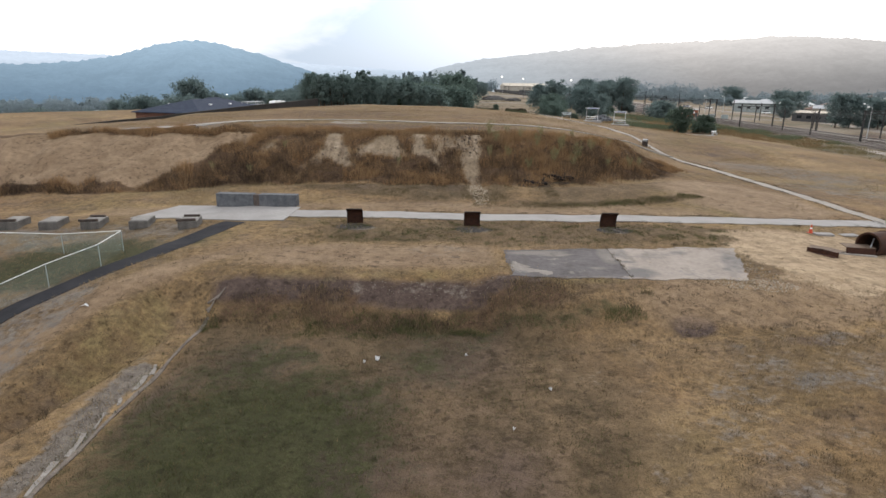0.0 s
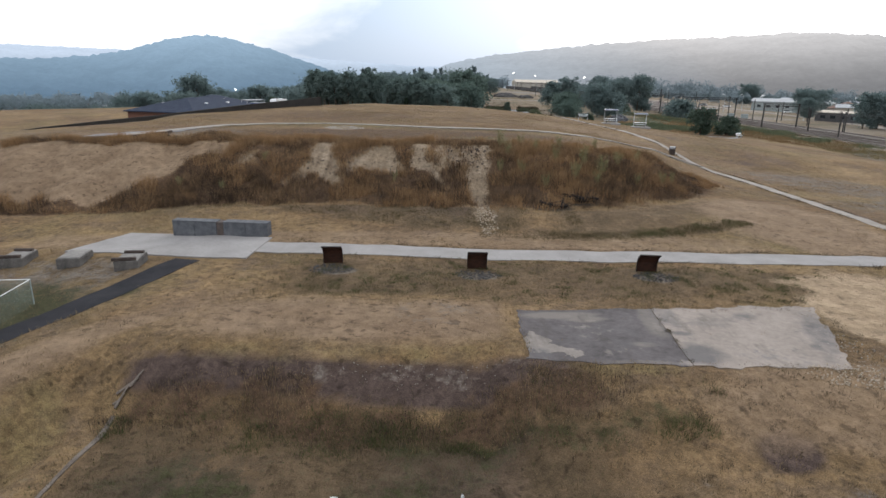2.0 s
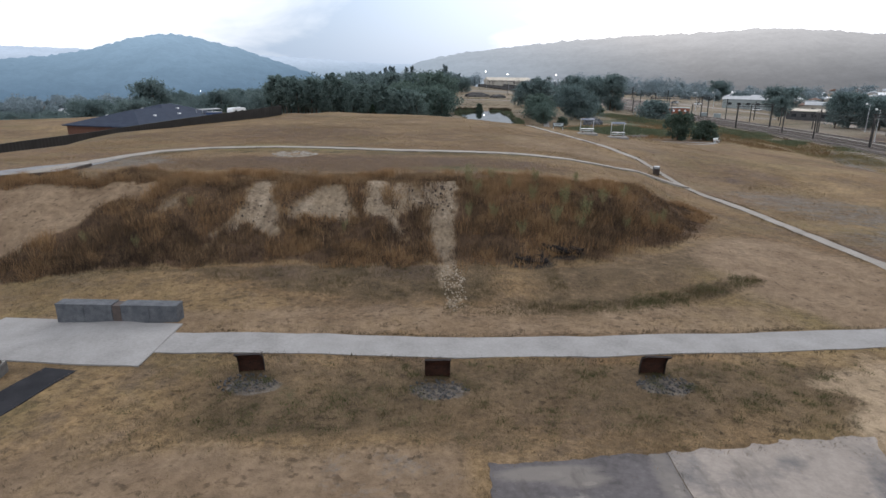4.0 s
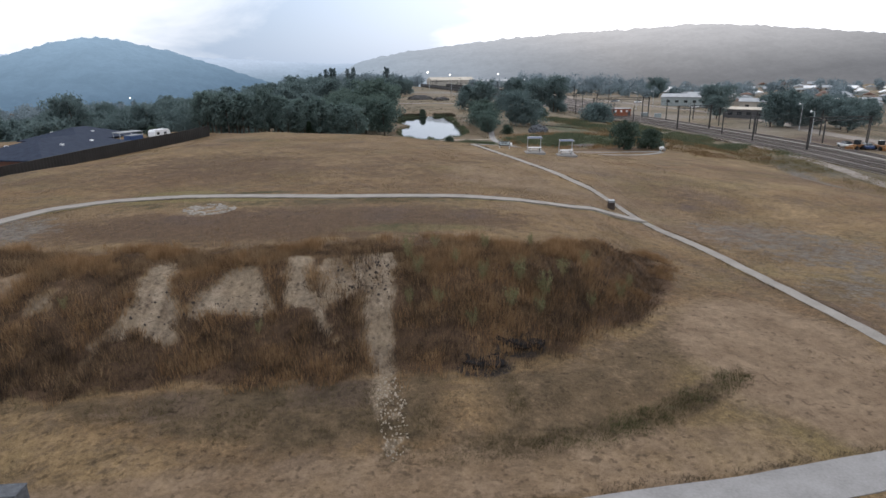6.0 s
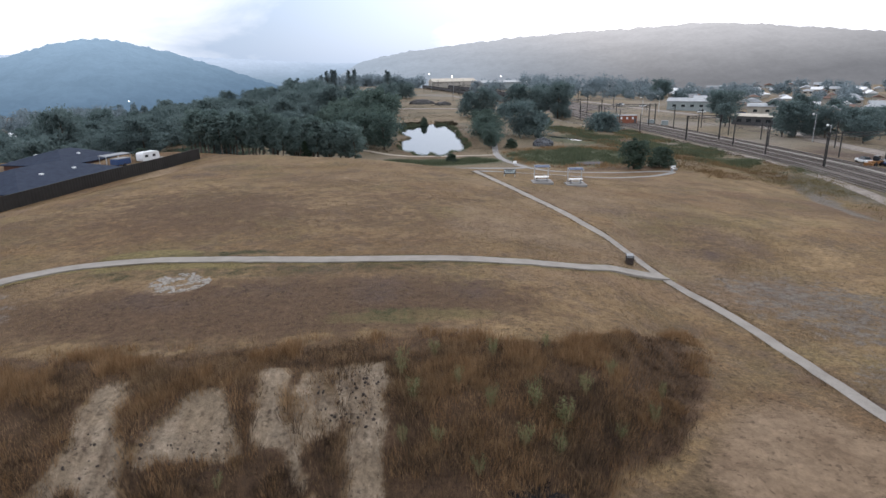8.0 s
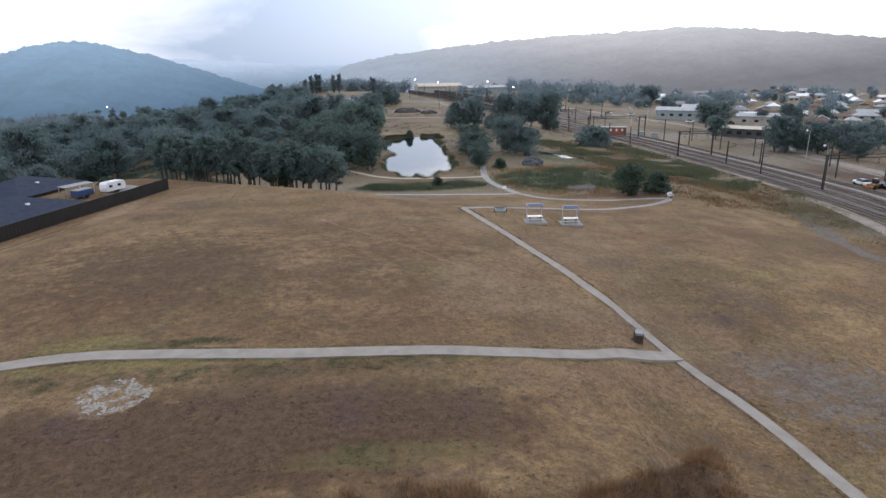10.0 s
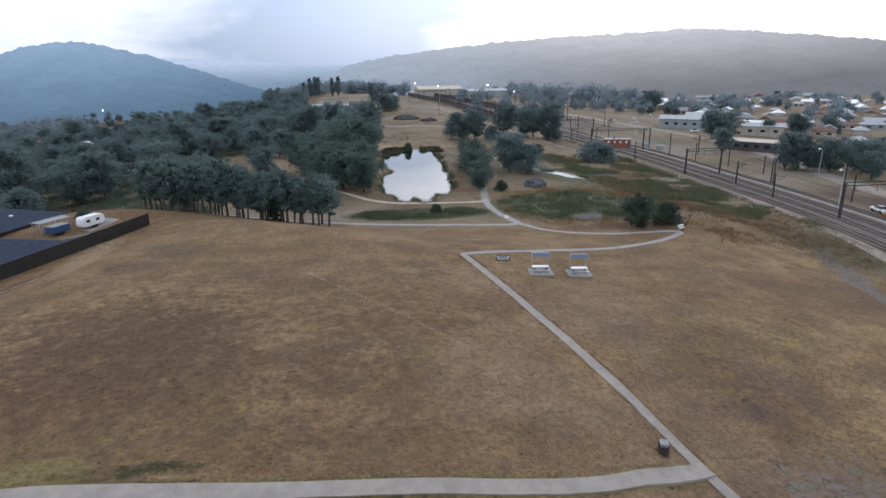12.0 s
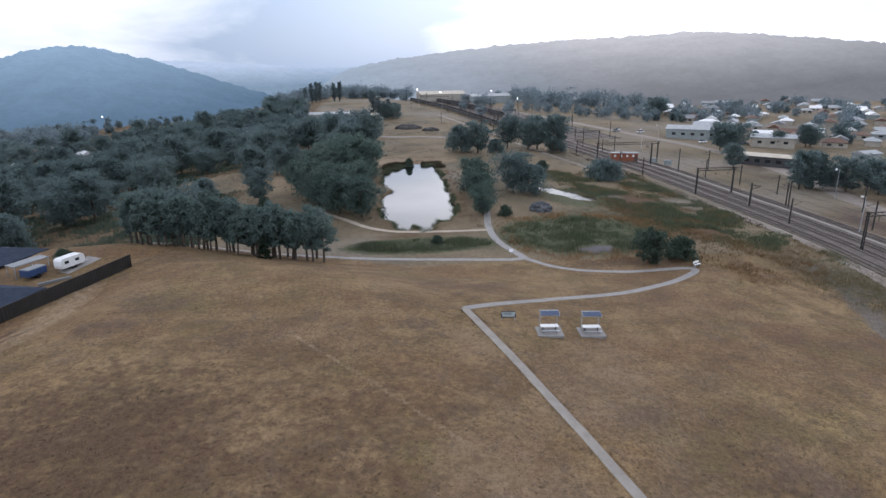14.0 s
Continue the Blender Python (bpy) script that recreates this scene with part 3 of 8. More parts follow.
def lattice(i, j, seed):
    h = (i * 374761393 + j * 668265263 + seed * 974711) & 0x7FFFFFFF
    h = ((h ^ (h >> 13)) * 1274126177) & 0x7FFFFFFF
    return ((h ^ (h >> 16)) & 0xFFFF) / 65535.0


def wob(x, y, size, seed=0):
    """Smooth noise in 0..1 with features of about that many metres."""
    x, y = np.asarray(x, float) / size, np.asarray(y, float) / size
    i, j = np.floor(x).astype(np.int64), np.floor(y).astype(np.int64)
    u, v = x - i, y - j
    u, v = u * u * (3 - 2 * u), v * v * (3 - 2 * v)
    a = lattice(i, j, seed) * (1 - u) + lattice(i + 1, j, seed) * u
    b = lattice(i, j + 1, seed) * (1 - u) + lattice(i + 1, j + 1, seed) * u
    return a * (1 - v) + b * v


def bank_run(x, y):
    """0 at the foot of the cut bank, 1 at its brow."""
    return (y - toe_line(np.minimum(x, 30))) / (8.6 + 14.0 * ss(14, 27, x) + 2.6 * ss(-13, -20, x))


def fan(x, y, y0, y1, a0, b0, a1, b1, soft=0.35):
    """A washed-out patch between y0 and y1 whose sides run from a0..b0 to a1..b1."""
    k = np.clip((y - y0) / (y1 - y0), 0, 1)
    lo, hi = a0 + (a1 - a0) * k, b0 + (b1 - b0) * k
    return ss(-soft, soft, x - lo) * ss(-soft, soft, hi - x) * ss(-soft, soft, y - y0) * ss(-soft, soft, y1 - y)


def sand_mask(x, y):
    x, y = x + 0.50 * (wob(x, y, 1.1, 81) - 0.5) + 0.28 * (wob(x, y, 0.4, 82) - 0.5), y + 0.7 * (wob(x, y, 0.9, 83) - 0.5) + 0.5 * (wob(x, y, 0.35, 84) - 0.5)
    a = fan(x, y, 45.8, 51.7, -10.0, -6.7, -9.5, -8.7, 0.5)
    b = fan(x, y, 47.2, 50.4, -6.9, -2.8, -5.6, -4.0, 0.55)
    c = np.maximum(fan(x, y, 47.6, 51.9, -2.3, -0.5, -2.7, -1.7, 0.45) * (0.64 + 0.36 * (wob(x, y, 0.8, 87) > 0.42)), fan(x, y, 44.4, 47.9, 0.1, 0.4, -1.3, -0.5, 0.25) * 0.7)
    mottled = fan(x, y, 47.6, 51.6, -0.6, 1.2, -0.9, 0.6, 0.4) * (0.58 + 0.4 * (wob(x, y, 0.65, 86) > 0.45))
    d = np.maximum.reduce([fan(x, y, 47.4, 51.7, 1.5, 3.2, 0.5, 3.2, 0.5) * (0.62 + 0.38 * (wob(x, y, 0.7, 85) > 0.36)), fan(x, y, 40.6, 48.2, 1.75, 2.75, 1.4, 2.9, 0.4) * (0.55 + 0.45 * ss(42, 45, y)), mottled])
    e = fan(x, y, 47.6, 49.6, -14.8, -13.0, -14.5, -13.4, 0.5) * 0.55
    trail = fan(x, y, 43.6, 47.0, -11.9, -11.55, -10.2, -9.7, 0.2) * 0.8
    foot = fan(x, y, 37.4, 44.0, 2.1, 3.3, 1.7, 2.7, 0.4) * (0.10 + 0.66 * (wob(x, y, 0.4, 3) > 0.5))
    return np.clip(1.2 * np.maximum.reduce([a, b, c, d, e, trail, foot]), 0, 1)


def cut_mask(x, y):
    """The bare cut face at the bank's end."""
    u, v = x + 1.6 * (wob(x, y, 2.0, 5) - 0.5), y + 1.3 * (wob(x, y, 1.3, 6) - 0.5) + 0.7 * (wob(x, y, 0.5, 7) - 0.5)
    low = 42.9 + 6.2 * ss(-22, -15.4, u)
    return ss(-0.25, 0.5, v - low) * ss(51.0, 50.2, v) * ss(-14.9, -16.2, u)


def tan_mask(x, y):
    """Smooth trodden earth: along the footpath, round the bank's end and by the scrap."""
    edge = 0.8 * (wob(x, y, 2.4, 101) - 0.5)
    side = ss(34.6, 35.2, y + edge) * ss(38.6, 37.4, y + 0.5 * edge - 0.02 * x) * ss(-24, -20, x) * ss(20, 15, x)
    toe = toe_line(np.minimum(x, 30))
    end = ss(3, 8, x) * ss(24, 21, x) * ss(0.1, 0.7, toe - y) * ss(4.6, 3.0, toe - y + edge)
    yard = ss(1.25, 0.75, np.hypot((x - 22.3) / 5.6, (y - 43.5) / 8.0) + 0.25 * (wob(x, y, 2.0, 102) - 0.5))
    track = ss(1.6, 0.7, np.abs(x + 12.6 - (y - 20) * 0.62 + 0.9 + edge)) * ss(31, 26, y) * ss(8, 12, y)
    mid_way = 0.8 * ss(2.6, 1.0, np.abs(y - 25.6 - edge)) * ss(-11, -7, x) * ss(3.0, 2.0, x)
    field = 0.5 * ss(4, 14, x) * ss(60, 66, y) * ss(114, 104, y) * ss(48, 38, x) * (0.25 + 1.1 * wob(x, y, 6, 134))
    near_slab = 0.62 * ss(1.2, 0.8, np.hypot((x - 13.0) / 6.0, (y - 21.0) / 2.2) + 0.3 * (wob(x, y, 1.7, 118) - 0.5))
    return np.clip(np.maximum.reduce([0.9 * cut_mask(x, y), field, near_slab, 0.62 * side, 0.22 * end, 0.9 * yard, 0.72 * track, mid_way]), 0, 1)


def strip_y(x):
    """Middle line of the curved strip of weeds before the bank's end."""
    return 37.8 + 0.031 * np.maximum(0, x - 7.0) ** 2


def olive_mask(x, y):
    """Dull olive turf: the verge before the signs, the bank's foot, the sunken lawn and the hollow by the plinths."""
    n = 0.45 + 0.85 * wob(x, y, 2.6, 103)
    toe = toe_line(np.minimum(x, 30))
    verge = ss(27.2, 28.6, y + 0.9 * (wob(x, y, 1.6, 104) - 0.5)) * ss(33.0, 32.0, y) * ss(-9, -4, x) * ss(19, 15, x + 3.0 * (wob(x, y, 2.2, 121) - 0.5) + 0.6 * (32 - y))
    foot = ss(0.5, -0.5, toe - y - np.clip(0.6 + 0.34 * (x + 11), 0.3, 3.8) + 0.8 * (wob(x, y, 1.8, 105) - 0.5)) * ss(-0.8, 0.2, toe - y) * ss(-18, -14, x) * ss(6.5, 3.5, x)
    weeds = 1.2 * ss(1.25, 0.4, np.abs(y - strip_y(x))) * ss(3, 6, x) * ss(19.5, 18, x)
    pit = ss(21.6, 20.4, y) * ss(-9.3, -8.5, x) * ss(9, 3, x)
    hollow = ss(-12.0, -13.6, x - 0.45 * (y - 29)) * ss(33.6, 32.4, y) * ss(15, 22, y)
    wood = 1.3 * ss(-22, -34, x) * ss(150, 170, y) * ss(1.0, 1.4, np.hypot((x + 38) / 17, (y - 243) / 17))
    end = ss(4, 8, x) * ss(21, 17, x) * ss(4.8, 3.6, toe - y) * ss(-0.4, 0.3, toe - y)
    wet = 0.8 * ss(2.8, 1.5, pond_reach(x, y))
    return np.clip(n * np.maximum.reduce([wet, 0.85 * end, 0.95 * verge, 1.1 * foot, 0.9 * weeds, 1.0 * pit, 0.8 * hollow, wood]), 0, 1)


def tall_mask(x, y):
    cut = cut_mask(x, y)
    run = bank_run(x, y) + 0.16 * (wob(x, y, 2.5, 11) - 0.5) + 0.10 * (wob(x, y, 0.8, 12) - 0.5)
    bank = ss(-0.10, 0.10, run) * ss(1.34 + 0.20 * ss(11, 7, x), 1.04 + 0.18 * ss(11, 7, x), run) * ss(24.4, 22.4, x + 1.5 * (wob(x, y, 1.5, 18) - 0.5) + 0.05 * (y - 56.5) ** 2) * ss(56.0, 54.9, y + 1.0 * ss(9, 13, x) - 0.75 * np.maximum(0, x - 15.5)) * ss(-1.5, 1.5, y - toe_line(np.minimum(x, 30)) - 0.6 - 1.0 * ss(8, 12, x) * ss(22, 16, x) + 2.1 * (wob(x, y, 1.6, 19) - 0.5))
    bank = bank * (1 - ss(-18, -21, x) * ss(0.98, 1.06, run))
    wy = y + 0.6 * (wob(x, y, 2.4, 13) - 0.5) + 0.8 * (wob(x, y, 0.6, 14) - 0.5) + 0.5 * ss(-4.5, -2.5, x) * ss(4, 2, x)
    slope = ss(20.3, 21.2, wy) * ss(22.9, 22.2, wy) * ss(-10.0, -8.2, x) * ss(8.5, 3.0, x + 2 * (wob(x, y, 2, 15) - 0.5)) * (0.62 + 0.40 * wob(x, y, 0.7, 16))
    slope = slope * (1 - ss(2.2, 3.0, x) * ss(22.2, 22.7, y))
    return np.clip(np.maximum(bank * (1 - cut), 0.72 * slope), 0, 1) * (1 - sand_mask(x, y))


def ground(x, y):
    """The height of the finished ground."""
    x, y = np.asarray(x, float), np.asarray(y, float)
    z = height(x, y)
    run = bank_run(x, y)
    face = ss(0.0, 0.25, run) * ss(1.1, 0.8, run) * ss(22, 17, x)
    z = z + face * (0.75 * (wob(x, y * 0.5, 2.2, 21) - 0.5) + 0.3 * (wob(x, y, 0.8, 22) - 0.5))
    z = z - 0.35 * sand_mask(x, y) * face
    near = ss(75, 40, y)
    z = z + (0.05 + 0.05 * near) * (wob(x, y, 1.3, 31) - 0.5) + 0.25 * (wob(x, y, 11, 32) - 0.5) * ss(50, 60, y) * ss(170, 140, y)
    return z


def gz(x, y):
    return float(ground(x, y))


# ---- ground sheet ----
def smooth_line(points, step=0.6):
    """A rounded line through the points of the plan."""
    p = np.array(points, float)
    q = np.vstack([2 * p[0] - p[1], p, 2 * p[-1] - p[-2]])
    out = []
    for i in range(1, len(q) - 2):
        n = max(2, int(np.linalg.norm(q[i + 1] - q[i]) / step))
        for k in range(n):
            u = k / n
            out.append(0.5 * (2 * q[i] + (q[i + 1] - q[i - 1]) * u + (2 * q[i - 1] - 5 * q[i] + 4 * q[i + 1] - q[i + 2]) * u * u + (3 * q[i] - q[i - 1] - 3 * q[i + 1] + q[i + 2]) * u ** 3))
    return np.array(out + [p[-1]])


def grow(start, end, step, factor):
    out, v = [], start
    while v < end:
        out.append(v)
        step *= factor
        v += step
    return out + [end]


xs = np.array(sorted({*(-v for v in grow(70, 4200, 1.0, 1.13)), *np.arange(-70, -34, 0.9), *np.arange(-34, 34, 0.36), *np.arange(34, 70, 0.9), *grow(70, 4200, 1.0, 1.09)}))
ys = np.array(sorted({*(-v for v in grow(0, 1500, 1.5, 1.25)), *np.arange(0.5, 6, 0.6), *np.arange(6, 62, 0.36), *np.arange(62, 132, 0.6), *np.arange(132, 260, 1.5), *grow(260, 4500, 2.0, 1.05)}))
gx, gy = np.meshgrid(xs, ys)
px, py = gx.ravel(), gy.ravel()
pz = ground(px, py)
nx, ny = len(xs), len(ys)
ia = (np.arange(ny - 1)[:, None] * nx + np.arange(nx - 1)[None, :]).ravel()
data = bulk("ground", np.column_stack([px, py, pz]), np.column_stack([ia, ia + 1, ia + nx + 1, ia + nx]), ground_mat)
data.polygons.foreach_set("use_smooth", np.ones(len(data.polygons), bool))


def blob(cx, cy, rx, ry, soft=0.35):
    d = np.sqrt(((px - cx) / rx) ** 2 + ((py - cy) / ry) ** 2)
    return ss(1 + soft, 1 - soft, d)


cut_face = cut_mask(px, py) * (0.28 + 0.30 * wob(px * 0.16, py * 1.0, 0.8, 8) + 0.28 * wob(px, py, 2.2, 9) + 0.25 * ss(48.6, 50.4, py) * wob(px, py * 0.35, 0.6, 10))
n3, n8, n20 = wob(px, py, 3, 41), wob(px, py, 8, 42), wob(px, py, 20, 43)
sandy = sand_mask(px, py)
tall = tall_mask(px, py) * (1 - 0.5 * ss(19.5, 22.5, px))
green = np.maximum.reduce([
    0.78 * blob(-5.0, 13.2, 4.0, 5.0, 0.8), 0.46 * ss(22.0, 20.6, py) * ss(-9.2, -8.0, px) * ss(4.0, -1.5, px - 0.55 * (py - 16.5)) * (0.5 + 0.9 * n3), 0.42 * blob(3, 20.4, 5, 1.0, 0.7), 0.30 * ss(27.6, 29.0, py) * ss(32.6, 31.6, py) * ss(-7, -3, px) * ss(17, 13, px) * (0.4 + 0.9 * n3),
    0.42 * ss(0.8, 0.2, np.abs(py - strip_y(px))) * ss(5, 9, px) * ss(19, 17, px), 0.45 * blob(4, 57.5, 5, 1.5, 0.6), 0.55 * blob(-9, 71.6, 5.5, 0.9, 0.5), 0.45 * ss(1.9, 0.9, np.abs(py - 66.8)) * ss(-20, -16, px) * ss(14, 8, px), 0.35 * blob(-12, 96, 6, 2, 0.6),
    0.75 * blob(-17.5, 26.5, 5, 3.6, 0.6), 0.5 * ss(1.5, 0.7, np.abs(px + 12.0 - (py - 29) * 0.45 + 0.2)) * ss(22, 24, py) * ss(31.5, 30, py), 0.6 * blob(60, 165, 14, 22, 0.6), 0.5 * blob(86, 128, 9, 18, 0.6)])
greyish = np.maximum.reduce([
    0.36 * ss(22.0, 22.4, py) * ss(23.2, 22.8, py) * ss(-4.8, -3.5, px) * ss(3.4, 2.4, px) * (0.7 + 0.5 * n3), 0.95 * ss(0.62, 0.30, np.abs(px + 9.68 + 0.25 * (wob(px, py, 1.3, 117) - 0.5))) * ss(18.2, 17.4, py) * ss(7, 9, py) * (0.72 + 0.4 * n3), 0.34 * ss(2, 6, px) * ss(22, 19, px) * ss(20.5, 18, py) * (0.35 + 0.95 * wob(px, py, 1.6, 45)), 0.60 * blob(11.4, 15.5, 1.3, 0.7), 0.5 * blob(8.5, 15.0, 1.2, 0.6), 0.5 * blob(13.5, 18.2, 0.9, 0.5),
    0.55 * blob(38, 64, 9, 9, 0.6) * (0.5 + n8), 0.5 * blob(36, 52, 6, 6, 0.6), 0.75 * ss(3.2, 1.2, np.abs(px - 78 - 0.42 * (py - 118) + 2 * (n8 - 0.5))) * ss(92, 100, py) * ss(146, 136, py), 0.52 * ss(-13.0, -14, px) * ss(33.5, 32, py) * ss(10, 16, py),
    0.40 * blob(-10.0, 15.5, 0.6, 4.0, 0.5), 0.35 * ss(-30, -34, px) * blob(-32, 59, 9, 4, 0.5), 0.62 * blob(-22.6, 60.5, 4.2, 4.6, 0.6), 0.4 * blob(21, 18, 3, 5, 0.6),
    0.9 * blob(-4.5, 30.9, 0.9, 0.55, 0.3), 0.9 * blob(1.7, 30.5, 0.95, 0.6, 0.3), 0.9 * blob(9.4, 30.7, 0.95, 0.6, 0.3), 0.36 * blob(0, 26.3, 3.2, 1.4, 0.8), 0.5 * blob(86, 116, 6, 14, 0.6), 0.95 * blob(49.3, 149.4, 4.4, 3.6, 0.4), 0.7 * blob(70, 196, 5, 6, 0.5)])
paleish = np.maximum.reduce([
    0.55 * ss(0.5, 0.1, np.abs(0.886 * (px - fence_x(py)) - 5.3)) * ss(84, 90, py) * ss(124, 116, py) * (0.3 + n8),     1.1 * ss(1.25, 0.8, np.hypot((px - 19.3) / 5.0, (py - 27.0) / 5.5) + 0.5 * (wob(px, py, 1.3, 131) - 0.5)), 0.46 * blob(-10.5, 63.9, 2.3, 1.5, 0.5), 0.55 * blob(42, 50, 6, 4, 0.6), 0.5 * blob(22, 268, 26, 9, 0.5), 0.6 * blob(370, 480, 70, 60, 0.6), 0.5 * blob(-22, 230, 12, 14, 0.5), 0.45 * ss(0.55, 0.2, np.abs((px - 6) + 0.72 * (py - 96)) / 1.23) * ss(80, 86, py) * ss(112, 106, py),
    0.5 * blob(-31, 120, 3, 16, 0.5), 0.40 * cut_face])
burnt = np.maximum(0.9 * blob(6.8, 42.8, 1.3, 0.8, 0.4), 0.9 * blob(8.8, 44.2, 1.3, 0.7, 0.4))
rusty = np.maximum.reduce([0.62 * blob(-5.0, 41.5, 2.6, 0.9, 0.6), 0.5 * blob(1.6, 41.5, 4.5, 0.6, 0.6), 0.55 * blob(13.6, 39.9, 2.6, 0.5, 0.6), 0.74 * blob(-4, 59.8, 19, 5.4, 0.5), 0.62 * blob(-15, 88, 18, 17, 0.95), 0.46 * blob(6, 92, 18, 14, 0.9), 0.42 * blob(3, 74, 22, 3.5, 0.7), 0.4 * blob(33, 82, 9, 7, 0.7), 0.3 * blob(-9.5, 22, 1.6, 2.0, 0.5), 0.45 * blob(0, 82, 20, 6, 0.7), 0.75 * blob(76, 178, 12, 30, 0.6), 0.6 * blob(52, 141, 14, 3, 0.6), 0.55 * blob(84, 140, 7, 22, 0.6), 0.62 * ss(21.8, 20.2, py) * ss(-9.3, -8.6, px) * ss(7, 2, px) * (0.65 + 0.6 * wob(px, py, 5, 44))])
loop_off = np.full(px.shape, 99.0)
near_loop = (px > -26) & (px < 29) & (py > 60) & (py < 76)
for q in smooth_line([(-23.2, 66.2), (-21.6, 68.2), (-19.2, 69.5), (-15, 70.3), (-10, 69.9), (-5, 69.3), (1, 68.6), (7, 68.1), (13, 67.6), (17.2, 67.9), (21, 68.9), (24, 70.0), (27.4, 71.4)], 0.3):
    loop_off[near_loop] = np.minimum(loop_off[near_loop], np.hypot(px[near_loop] - q[0], py[near_loop] - q[1]))
yellowed = np.maximum.reduce([0.42 * ss(21.6, 22.0, py) * ss(22.9, 22.5, py) * ss(3.2, 4.4, px) * ss(8.2, 7.4, px) * (0.4 + 0.9 * n3), 0.75 * ss(1.35, 0.95, loop_off), 0.9 * blob(-14.2, 71.9, 3.8, 1.7, 0.25), 0.42 * blob(-11.2, 19.0, 1.7, 3.6, 0.5), 0.36 * ss(0.9, 0.3, np.abs(py - 23.4)) * ss(-9, -7, px) * ss(7, 3, px), 0.8 * ss(2.6, 2.0, loop_off) * (py < 69) * ss(-19, -16, px) * ss(-4, -8, px), 0.55 * blob(5, 57.3, 6, 1.2, 0.5)])
crusty = ss(0.42, 0.62, wob(px, py, 0.55, 114)) * blob(-10.1, 64.8, 1.9, 1.9, 0.25) * ss(0.2, 0.5, np.hypot((px + 10.1) / 1.9, (py - 64.8) / 1.9))
fence_off = 0.886 * (px - fence_x(py)) + 0.5 * (n3 - 0.5)
plummy = np.maximum.reduce([0.95 * blob(9.0, 19.4, 0.8, 0.7), 0.6 * blob(12.4, 18.0, 0.9, 0.5, 0.6), 0.5 * ss(39.8, 40.8, py) * ss(43.2, 42.2, py) * ss(-12, -9, px) * ss(4, 1, px) * (0.3 + 0.9 * n3), 0.8 * blob(124, 160, 10, 26, 0.6) * (0.3 + n8), 0.6 * blob(150, 225, 22, 30, 0.7) * (0.2 + n8), 0.9 * np.maximum(ss(0.7, 0.2, np.abs(fence_off - 4.2)), ss(0.6, 0.2, np.abs(fence_off - 6.4))) * ss(82, 90, py) * ss(122, 112, py) * (0.3 + 0.9 * n8), 0.85 * ss(21.4, 21.9, py + 0.6 * (n3 - 0.5)) * ss(23.4, 22.8, py + 0.5 * (n3 - 0.5)) * ss(-9.8, -8.8, px) * ss(5.8, 3.4, px), 0.5 * blob(-19, 117, 5, 4, 0.6), 0.5 * blob(-22, 111, 4, 3, 0.6), 0.5 * blob(12, 108, 3, 2.2, 0.6),
    0.62 * ss(21.4, 20.2, py) * ss(-9.2, -8.4, px) * ss(5, 1, px) * (0.25 + n3), 0.6 * blob(36, 66, 5, 7, 0.6) * (0.4 + n3), 0.55 * blob(37, 80, 6, 8, 0.7) * (0.3 + n3), 0.5 * blob(31, 90, 5, 4, 0.7) * (0.3 + n3), 0.55 * blob(0, 62, 16, 3, 0.6) * (0.2 + n3), 0.5 * ss(0.8, 0.2, np.abs(px - 29.9 + 0.02 * (py - 40))) * ss(39, 42, py) * ss(62, 50, py)])
reedy = np.maximum.reduce([0.95 * blob(51, 161, 18, 16, 0.5), 0.95 * blob(17, 157, 16, 5.5, 0.4), 0.8 * blob(62, 196, 9, 14, 0.5)])
valley = np.maximum(ss(139, 149, py - 0.45 * np.clip(14 - px, 0, 45)), ss(77, 89, px) * 0.9) * (0.6 + 0.5 * n20)
for name, (r, g, b) in (("cover", (tall, green, sandy)), ("soil", (greyish, burnt, paleish)), ("kind", (rusty, reedy, valley)), ("tint", (olive_mask(px, py), plummy, tan_mask(px, py))), ("verge", (yellowed, crusty, 0 * px))):
    layer = data.color_attributes.new(name, "FLOAT_COLOR", "POINT")
    layer.data.foreach_set("color", np.column_stack([r, g, b, np.ones_like(r)]).astype(np.float32).ravel())
tagged(new("ground", data), "rolling dry grassland with a cut bank, falling to a wooded valley", "ground", kind="structure")


# ---- paths, slabs and road ----
def strip(points, width, lift=0.05, deep=0.25, step=0.6, across=3, ragged=0.0, level=None):
    """A slab that follows a line over the ground: verts and faces."""
    line = smooth_line(points, step)
    d = np.gradient(line, axis=0)
    d /= np.linalg.norm(d, axis=1)[:, None]
    side = np.column_stack([-d[:, 1], d[:, 0]])
    v, f = [], []
    for i, (p, sd) in enumerate(zip(line, side)):
        half = width / 2 * (1 + ragged * (wob(p[0], p[1], 0.9, 77) - 0.5))
        row = [p + sd * half * (2 * k / across - 1) for k in range(across + 1)]
        top = [(*q, gz(*q) + lift) for q in row]
        zs = [t[2] for t in top]
        m = (min(zs) + max(zs)) / 2
        top = [(t[0], t[1], 0.4 * t[2] + 0.6 * max(m, t[2] - 0.03)) for t in top]
        v += [(row[0][0], row[0][1], top[0][2] - deep), *top, (row[-1][0], row[-1][1], top[-1][2] - deep)]
    n = across + 3
    for i in range(len(line) - 1):
        f += [(i * n + k, i * n + k + 1, (i + 1) * n + k + 1, (i + 1) * n + k) for k in range(n - 1)]
    last = (len(line) - 1) * n
    f += [tuple(range(n))[::-1], tuple(range(last, last + n))]
    return v, [], [tuple(reversed(q)) for q in f]


def path(name, points, width, material, label, **more):
    more.setdefault("lift", 0.03)
    return single(name, strip(points, width, **more), material, label, "path", kind="structure")


